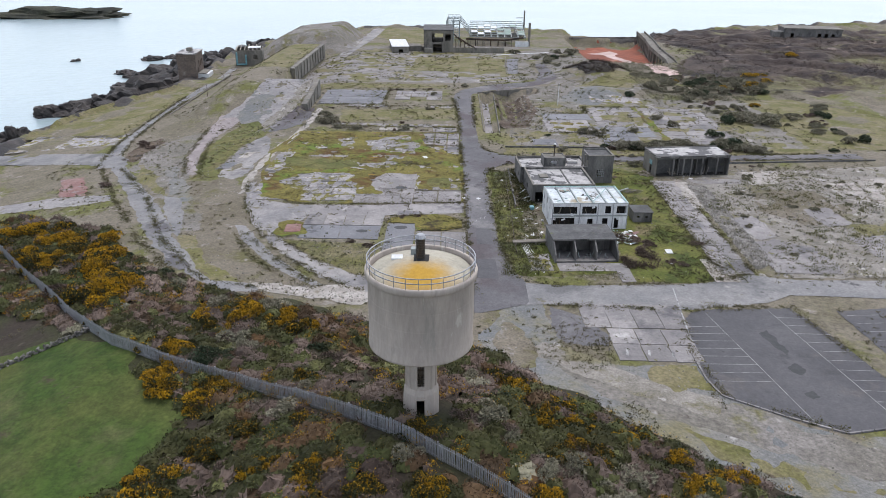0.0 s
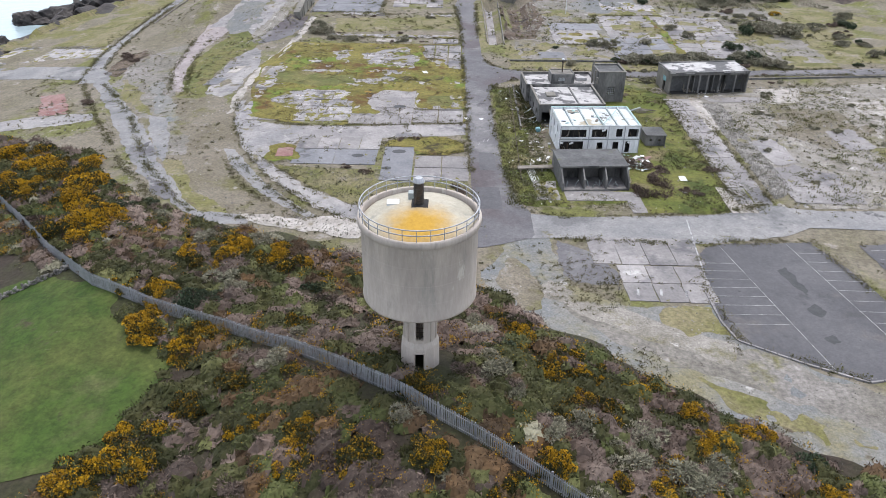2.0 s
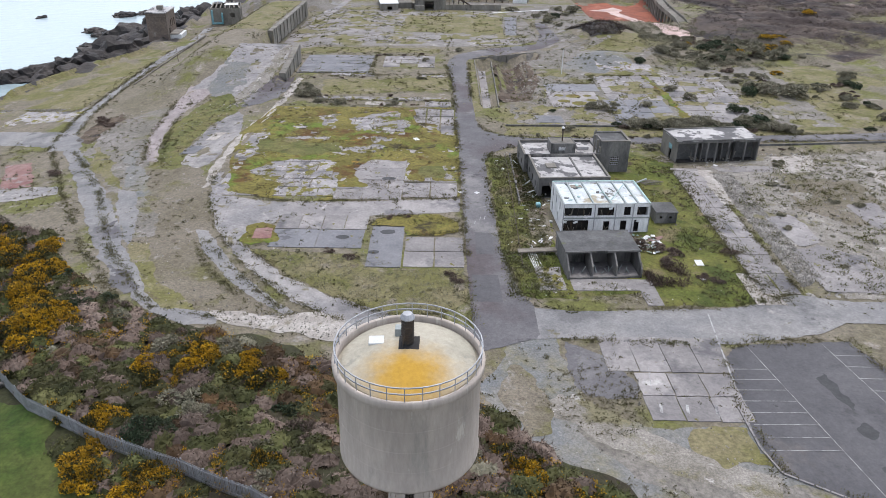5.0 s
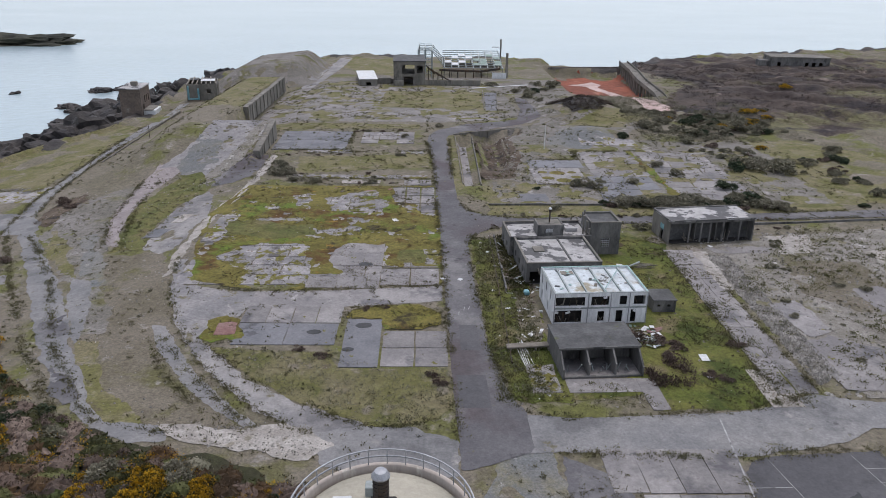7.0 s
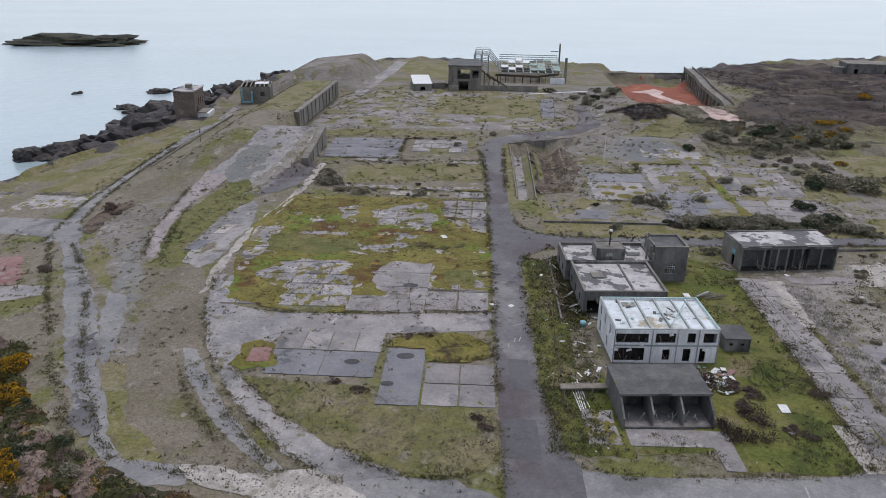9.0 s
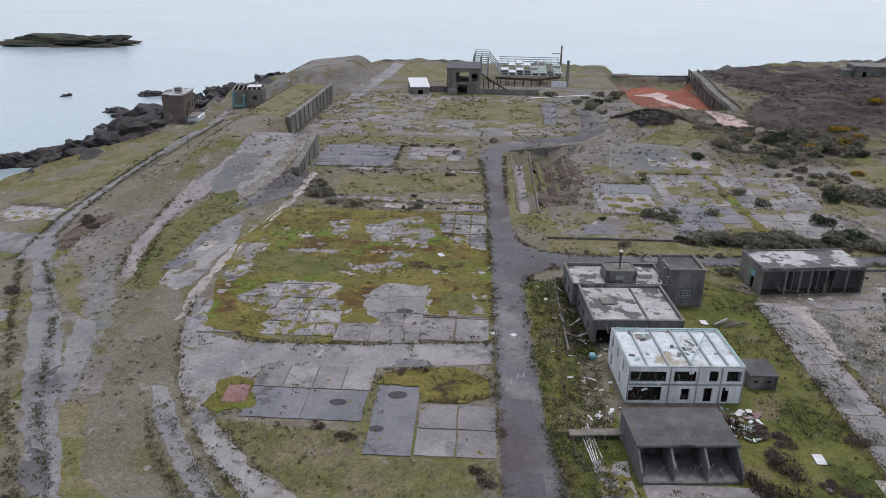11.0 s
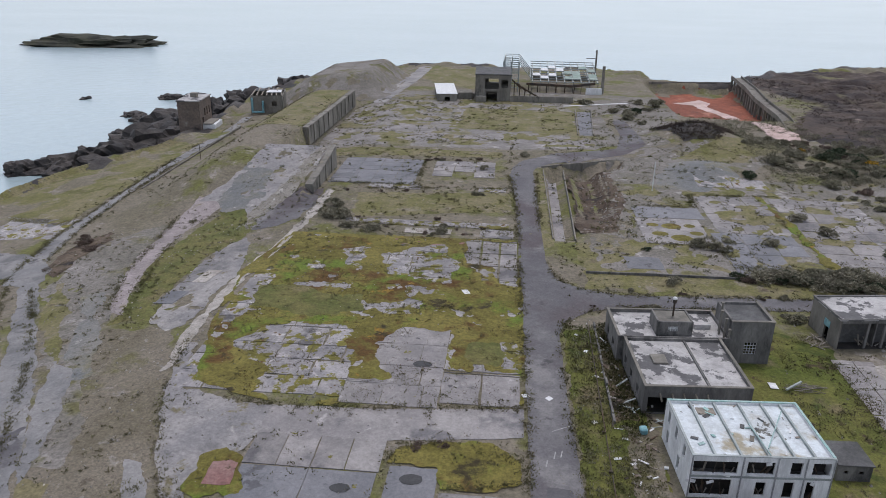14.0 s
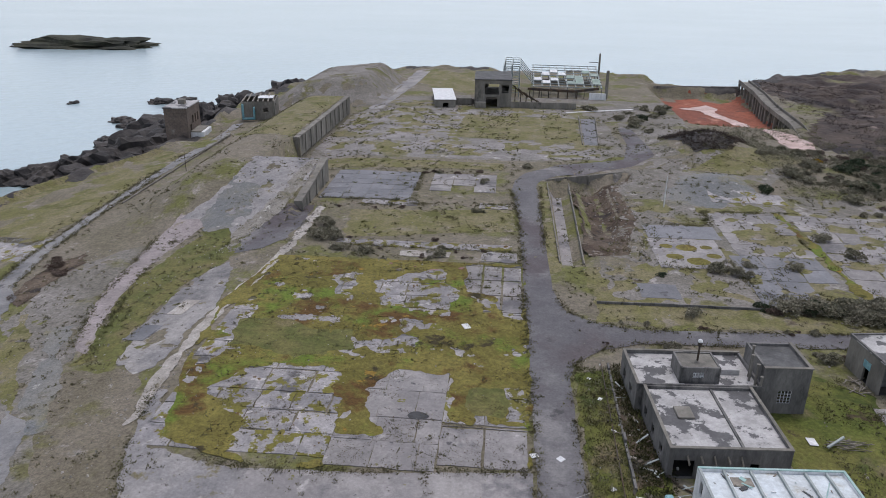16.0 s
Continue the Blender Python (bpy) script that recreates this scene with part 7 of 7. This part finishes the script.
stones("loose_rubble", "loose pale rubble scattered over the works", (-70, 55, 60, 320), 2400, 0.05, 0.34, 31, lambda x, y: open_site(x, y) and patchy(x, y, 0.08, -0.1, 3), M_STONE)
stones("yard_rubble", "crushed concrete lumps in the yard", (56, 66, 110, 130), 4200, 0.08, 0.5, 32, lambda x, y: True, M_STONE)
stones("gravel_stones", "pale stones on the gravel track", (6, 8, 60, 52), 1100, 0.03, 0.22, 33, lambda x, y: open_site(x, y) and not (36 < x < 60 and 23 < y < 54) and not (24 < x < 36 and 37 < y < 50), M_STONE)
stones("dirt_stones", "stones in the dirt bank", (-95, 58, -22, 170), 2600, 0.05, 0.3, 34, lambda x, y: open_site(x, y), M_STONE)
stones("ditch_stones", "broken stones beside the ditch", (20, 165, 30, 230), 400, 0.1, 0.6, 35, lambda x, y: True, M_STONE)

carpet("moss_tufts", M_WEED, "dark tufts at the slab edges", (-43, 99, 2.5, 161), 1300, 0.1, 12, 1.2, 15, lambda x, y: patchy(x, y, 0.22, 0.12, 71), 0.5)
carpet("rust_tufts", M_RUSSET, "rust-brown moss tufts on the old floors", (-43, 99, 2.5, 161), 1000, 0.1, 12, 1.0, 16, lambda x, y: patchy(x, y, 0.16, 0.12, 27), 0.55)
carpet("verge_tufts", M_HERB, "green tufts in the grass plots", (10, 62, 52, 126), 900, 0.12, 16, 1.3, 17, lambda x, y: open_site(x, y) and patchy(x, y, 0.13, 0.0, 13), 0.5)
carpet("dead_grass", M_PALEBUSH, "straw-coloured dead grass", (-35, 58, 4, 92), 700, 0.1, 16, 1.6, 18, lambda x, y: inside(x, y, [(-32, 78.5), (-13.5, 77.5), (-6.5, 72.5), (3, 72.8), (4, 64), (-2, 59.2), (-18, 65)]), 0.5)
carpet("bank_heather", M_HEATH, "burnt heather stems on the low bank", (44, 244, 76, 290), 900, 0.22, 22, 1.4, 19, lambda x, y: inside(x, y, [(46, 270), (52, 246), (62, 246), (73, 266), (70, 284), (58, 288)]), 1.0)
carpet("valley_scrub", M_WILLOW, "brown scrub below the headland", (70, 212, 125, 300), 1100, 0.18, 30, 1.6, 20, lambda x, y: patchy(x, y, 0.05, -0.1, 9), 1.3)
pipe = part("pipe", beam((20, 317, -1.2), (47, 329, -1.4), 1.1), M_PAPER)
tagged(pipe, "long pale pipe lying before the shed", "pipe")



def edge_tufts(name, material, label, lines, per_metre, size, seed, spread=0.35):
    """Ragged growth along the edges of roads and floors."""
    rng = np.random.default_rng(seed)
    spots = []
    for pts in lines:
        for (ax, ay), (bx, by) in zip(pts, pts[1:]):
            for _ in range(int(math.hypot(bx - ax, by - ay) * per_metre)):
                s = rng.random()
                x, y = ax + (bx - ax) * s, ay + (by - ay) * s
                if patchy(x, y, 0.16, -0.15, seed):
                    spots.append((x + rng.normal(0, spread), y + rng.normal(0, spread)))
    p = np.array(spots)
    z = ground_z(p[:, 0], p[:, 1]) + 0.08
    n, blades = len(spots), 16
    off = rng.normal(size=(n, blades, 3)) * rng.uniform(0.12, 0.4, (n, 1, 1))
    c = np.column_stack([p, z])[:, None, :] + off
    c[:, :, 2] = z[:, None] + np.abs(off[:, :, 2]) * 0.5
    d = off.copy()
    d[:, :, 2] = np.abs(d[:, :, 2]) + 0.2
    d /= np.linalg.norm(d, axis=2, keepdims=True)
    v, f = tri_cloud(c.reshape(-1, 3), d.reshape(-1, 3), size, 1.2, rng)
    return tagged(raw(name, v.tolist(), f.tolist(), material), label, "weeds", kind="stuff")


EDGES = [[(4, 56), (3.6, 76), (3, 113), (2.2, 144), (2.1, 160), (1.3, 190), (-0.4, 210)], [(12, 63), (11.2, 66), (9.4, 80), (8.7, 105), (8.5, 122), (9.5, 126)],
         [(7.4, 151), (9, 143), (13.5, 139), (20, 137.7), (58, 140), (100, 145)], [(9.5, 126), (13, 130), (19.5, 133), (57, 135.4), (100, 140)], [(7, 214), (6.6, 194), (6.9, 169)],
         [(-48, 114), (-45, 100), (-40, 87), (-32.2, 73.5), (-22, 62.2), (-14, 57)], [(-34.5, 81), (-28.5, 74), (-20.2, 66), (-12.3, 61.2), (-7, 58.8), (-2, 59), (2, 61), (4, 65)],
         [(-42, 81.5), (-37, 71.6), (-29.2, 62.5), (-22.8, 57.2)], [(-40.6, 82.5), (-33.6, 72.2), (-26, 63), (-21, 58)], [(-88.5, 137), (-70.5, 109), (-57, 82), (-44.3, 62.2), (-40.7, 58.2), (-31, 56.5)],
         [(-94.5, 138), (-80, 112), (-60.5, 80), (-45, 58.5), (-37, 54)], [(-97, 140), (-102.6, 165), (-105, 196), (-106.8, 240)], [(-95, 152), (-99.5, 170), (-102, 198), (-103.2, 230)],
         [(-36, 99), (-27, 98), (-17, 99), (2.8, 101)], [(12.8, 62), (20, 61), (42.5, 62.6), (52.6, 66.6)], [(16, 53.6), (38, 52.6), (41, 53.6), (54.4, 54.4)], [(36.4, 49.5), (35, 40), (35.6, 29.4), (48.2, 22.3)],
         [(-13, 88), (-12, 91.6), (-6, 93), (2.4, 90), (2.4, 86.4), (-6.4, 84.2)], [(54.4, 54.2), (58.5, 38), (60.5, 26)], [(47.6, 66.5), (47.6, 119)], [(53.6, 66.5), (53.6, 112)], [(-67, 124), (-73, 144), (-77, 175)], [(-63, 123), (-70, 152), (-72, 173)],
         [(-36, 168), (1, 168)], [(-36, 194), (0, 198)], [(-47, 198), (-24, 198), (-24, 223)], [(28, 164), (42.5, 164), (43.6, 152), (66, 153)], [(28, 189), (44, 189), (44, 199), (66, 200)]]
edge_tufts("edge_moss", M_WEED, "olive weeds along the edges of roads and floors", EDGES, 3.2, 0.13, 51)
edge_tufts("edge_grass", M_HERB, "green growth along the edges of roads and floors", EDGES, 2.4, 0.13, 52, 0.5)
edge_tufts("edge_shade", M_WEED, "dark growth along the edges of roads and floors", EDGES, 0.8, 0.11, 53, 0.25)
stones("scattered_litter", "small pale scraps of litter around the houses", (10, 64, 38, 128), 80, 0.06, 0.3, 36, lambda x, y: open_site(x, y), M_PAPER)

# ---- litter and scrap around the houses ----
random.seed(8)


def scrap(name, x, y, l, w, h, material, label, category, turn=None, lift=0.06):
    ob = part(name, box(-l / 2, -w / 2, 0, l / 2, w / 2, h, bevel=min(h, w) * 0.2), material)
    ob.matrix_world = pose(x, y, gz(x, y) + lift, random.uniform(-3, 3), random.uniform(-3, 3), random.uniform(0, 180) if turn is None else turn)
    return tagged(ob, label, category)


for x, y, l, w in ((3.0, 104, 0.9, 0.8), (6.1, 103.7, 0.8, 0.8), (-7, 135.5, 1.6, 1.1), (41, 76, 1.9, 1.2), (40, 70.6, 0.8, 0.5), (34.6, 85, 1.6, 0.8), (36, 84.4, 1.0, 0.6), (35.6, 82.6, 1.2, 0.5), (18, 84, 1.6, 0.5), (16.4, 83, 0.9, 0.6), (15, 96, 0.7, 0.4), (13.6, 92, 0.9, 0.4), (11.6, 99, 0.6, 0.5), (13, 110, 0.8, 0.4), (12, 117, 0.7, 0.5), (11, 122, 0.6, 0.4), (58, 121, 0.9, 0.6), (36.9, 110.5, 1.6, 1.1)):
    scrap("litter_sheet", x, y, l, w, 0.07, M_PAPER, "scrap of pale sheet lying on the ground", "litter", lift=0.12)
scrap("plastic_crate", 17.4, 97.6, 1.1, 0.9, 0.8, M_BLUE, "turquoise crate by the house", "crate")
for i in range(5):
    scrap("steel_pipe", 13.9 + 0.28 * i, 76.5 + 0.3 * i, 6.5, 0.12, 0.12, M_PAPER, "long pale pipe lying in the grass", "pipe", 96 + random.uniform(-4, 4), 0.1)
scrap("footbridge", 15.5, 78.6, 7.0, 1.3, 0.3, M_WOOD, "weathered timber platform beside the shelter", "platform", 3, 0.5)
for i in range(4):
    scrap("trestle_leg", 12.6 + 1.9 * i, 78.5, 0.25, 1.2, 0.6, M_WOOD, "short timber trestle under the platform", "trestle", 3, -0.05)
scrap("joist", 39.4, 110, 3.6, 0.3, 0.3, M_FRAME, "fallen pale joist on a heap of rods", "joist", 40, 0.5)
for i in range(16):
    scrap("rod", 41 + random.uniform(-1.4, 1.4), 110 + random.uniform(-0.7, 0.7), random.uniform(2, 4), 0.08, 0.08, M_WOOD, "thin rusty rod in a scrap heap", "rod", random.uniform(-25, 35), random.uniform(0.05, 0.6))
for i in range(12):
    scrap("timber", 48 + random.uniform(-1.6, 0.8), 124 + random.uniform(-2, 2), random.uniform(1, 3), 0.16, 0.12, M_WOOD, "broken timber leaning by the garage", "timber", None, random.uniform(0.05, 0.3))
for i in range(10):
    scrap("broken_panel", 35 + random.uniform(-1.2, 1.8), 83.6 + random.uniform(-1.4, 1.4), random.uniform(0.6, 1.6), random.uniform(0.3, 0.8), 0.08, random.choice((M_PAPER, M_WOOD, M_REDPAVE, M_GREENSHEET)), "broken cladding panel heaped below the white wall", "panel", None, random.uniform(0.05, 0.5))
for i in range(7):
    a, b = 74 + 7.5 * i, 81 + 7.5 * i
    p = part("pipe_rail", beam((12.4 + 0.12 * (a - 74) * 0.1, a, 0.45), (12.4 + 0.12 * (b - 74) * 0.1, b, 0.45), 0.12), M_RUSTY)
    tagged(p, "rusty pipe run on stubs beside the house", "pipe", "pipe run")
    part("stub", box(12.3, a + 0.2, -0.05, 12.55, a + 0.45, 0.42), M_RUSTY, p)

random.seed(77)
for i in range(34):
    x, y = (random.uniform(15.0, 17.0), random.uniform(100, 124)) if i % 3 else (random.uniform(18, 24), random.uniform(98.6, 100.8))
    a = random.uniform(0, 6.28)
    l_ = random.uniform(0.8, 2.4)
    z = gz(x, y) + 0.1
    o = part("debris_board", beam((x, y, z), (x + l_ * math.cos(a), y + l_ * math.sin(a), z + random.uniform(0.0, 0.9)), random.uniform(0.08, 0.3), 0.06), random.choice((M_WOOD, M_RUSTY, M_FRAME)))
    tagged(o, "broken board fallen beside the derelict house", "debris", "debris by the house")
for i in range(22):
    x, y = random.uniform(13.5, 19), random.uniform(79, 99)
    o = part("debris_board", beam((x, y, gz(x, y) + 0.1), (x + random.uniform(-1.2, 1.2), y + random.uniform(-1.2, 1.2), gz(x, y) + random.uniform(0.1, 0.4)), random.uniform(0.08, 0.35), 0.06), random.choice((M_WOOD, M_RUSTY, M_PAPER)))
    tagged(o, "broken board lying in the rough grass", "debris", "debris by the house")
carpet("house_brambles", M_GORSE, "dark brambles against the house walls", (14.5, 98, 18.6, 126), 260, 0.16, 26, 1.5, 41, lambda x, y: True, 0.6)
carpet("shelter_brambles", M_BROWN, "brown brambles beside the shelter", (31.5, 68, 38, 84), 160, 0.16, 28, 1.8, 42, lambda x, y: patchy(x, y, 0.2, 0.0, 4), 0.7)
carpet("plot_tufts", M_WEED, "dark weeds in the grass plot", (38, 64, 50, 122), 420, 0.14, 18, 1.3, 43, lambda x, y: patchy(x, y, 0.1, 0.0, 91), 0.5)

# ---- dry stone wall beside the meadow ----


M_ROCK_DRY = mat("dry_grey_stone", (0.13, 0.12, 0.11), (0.2, 0.19, 0.175), 0.8, 3.0, 0.3, 0.95, 0.2, vary=0.35)


def stone_wall():
    w = tagged(new("wall_drystone"), "tumbled grey dry stone wall beside the meadow", "wall", kind="structure")
    rng = np.random.default_rng(5)
    bm = bmesh.new()
    bmesh.ops.create_icosphere(bm, subdivisions=1, radius=0.5)
    for v in bm.verts:
        v.co *= 0.8 + 0.35 * abs(noise.noise(v.co * 3))
    me = bpy.data.meshes.new("stone")
    bm.to_mesh(me)
    bm.free()
    me.materials.append(M_ROCK_DRY)
    pts = [(-50.2, 39.6), (-52.8, 37.6), (-55.3, 35.9), (-57.9, 34.2), (-60.6, 32.8), (-66, 30)]
    for (ax, ay), (bx, by) in zip(pts, pts[1:]):
        n = int(math.hypot(bx - ax, by - ay) / 0.38)
        for i in range(n):
            for layer in range(3):
                q = (i + rng.random()) / n
                x, y = ax + (bx - ax) * q + rng.normal(0, 0.1), ay + (by - ay) * q + rng.normal(0, 0.1)
                ob = new("stone", me)
                ob.parent = w
                ob.matrix_basis = pose(x, y, gz(x, y) + 0.2 + 0.26 * layer, *rng.uniform(0, 180, 3)) @ Matrix.Diagonal((rng.uniform(0.5, 0.85), rng.uniform(0.4, 0.6), rng.uniform(0.35, 0.5), 1))


stone_wall()

# ---- ridge of broken concrete along the yard path ----
stones("rubble_ridge", "ridge of pale broken concrete along the yard path", (54, 66, 63, 116), 5200, 0.1, 0.5, 37, lambda x, y: abs(x - (56.6 + 0.02 * (y - 66))) < 2.2 and patchy(x, y, 0.2, -0.35, 8), M_STONE)
stones("ramp_rubble", "pale broken concrete lying on the ramp", (-62, 164, -44, 213), 900, 0.1, 0.45, 38, lambda x, y: abs(x + 57.5 - (y - 166) * 0.16) < 1.6 or (y < 192 and abs(x + 44.6) < 0.9), M_STONE)
stones("edge_rubble", "pale broken concrete under the hill", (-34, 51, -10, 60), 700, 0.06, 0.35, 39, lambda x, y: inside(x, y, [(-32, 58.2), (-20, 58.7), (-11.8, 55), (-14, 52.4), (-26, 54.2)]), M_STONE)

# ---- trench, broken walls and heaps beside the house ----
garden_wall = tagged(new("wall_garden"), "broken low garden wall beside the derelict house", "wall", kind="structure")
random.seed(19)
for i in range(16):
    y = 99 + i * 1.7
    h = random.uniform(0.15, 0.8)
    part("wall_piece", box(13.9, y, -0.1, 14.2, y + 1.6, h, bevel=0.03), M_RENDER, garden_wall)
patch("bare_path", [(14.6, 80), (18.6, 81), (18.8, 98), (15, 99)], 0.07, M_STONY, 0.8, "trodden brown earth beside the white building", bite=0.05)
patch("dug_earth", [(14.4, 100), (17.4, 100), (16.6, 124), (14.2, 124)], 0.07, M_ERODED, 0.6, "dark broken earth along the house wall", bite=0.1)
for i in range(46):
    x, y = random.uniform(31, 36), random.uniform(79, 86)
    scrap("broken_panel", x, y, random.uniform(0.3, 1.3), random.uniform(0.2, 0.6), 0.06, random.choice((M_PAPER, M_WOOD, M_RUSTY, M_GREENSHEET, M_FRAME)), "broken cladding panel heaped below the white wall", "panel", None, random.uniform(0.05, 0.35))
for i in range(40):
    x, y = random.uniform(14.5, 19.5), random.uniform(82, 122)
    scrap("rubble_piece", x, y, random.uniform(0.2, 0.8), random.uniform(0.15, 0.5), random.uniform(0.08, 0.25), random.choice((M_PALE, M_WOOD, M_BRICK, M_PAPER)), "small piece of rubble beside the derelict house", "rubble", None, 0.06)
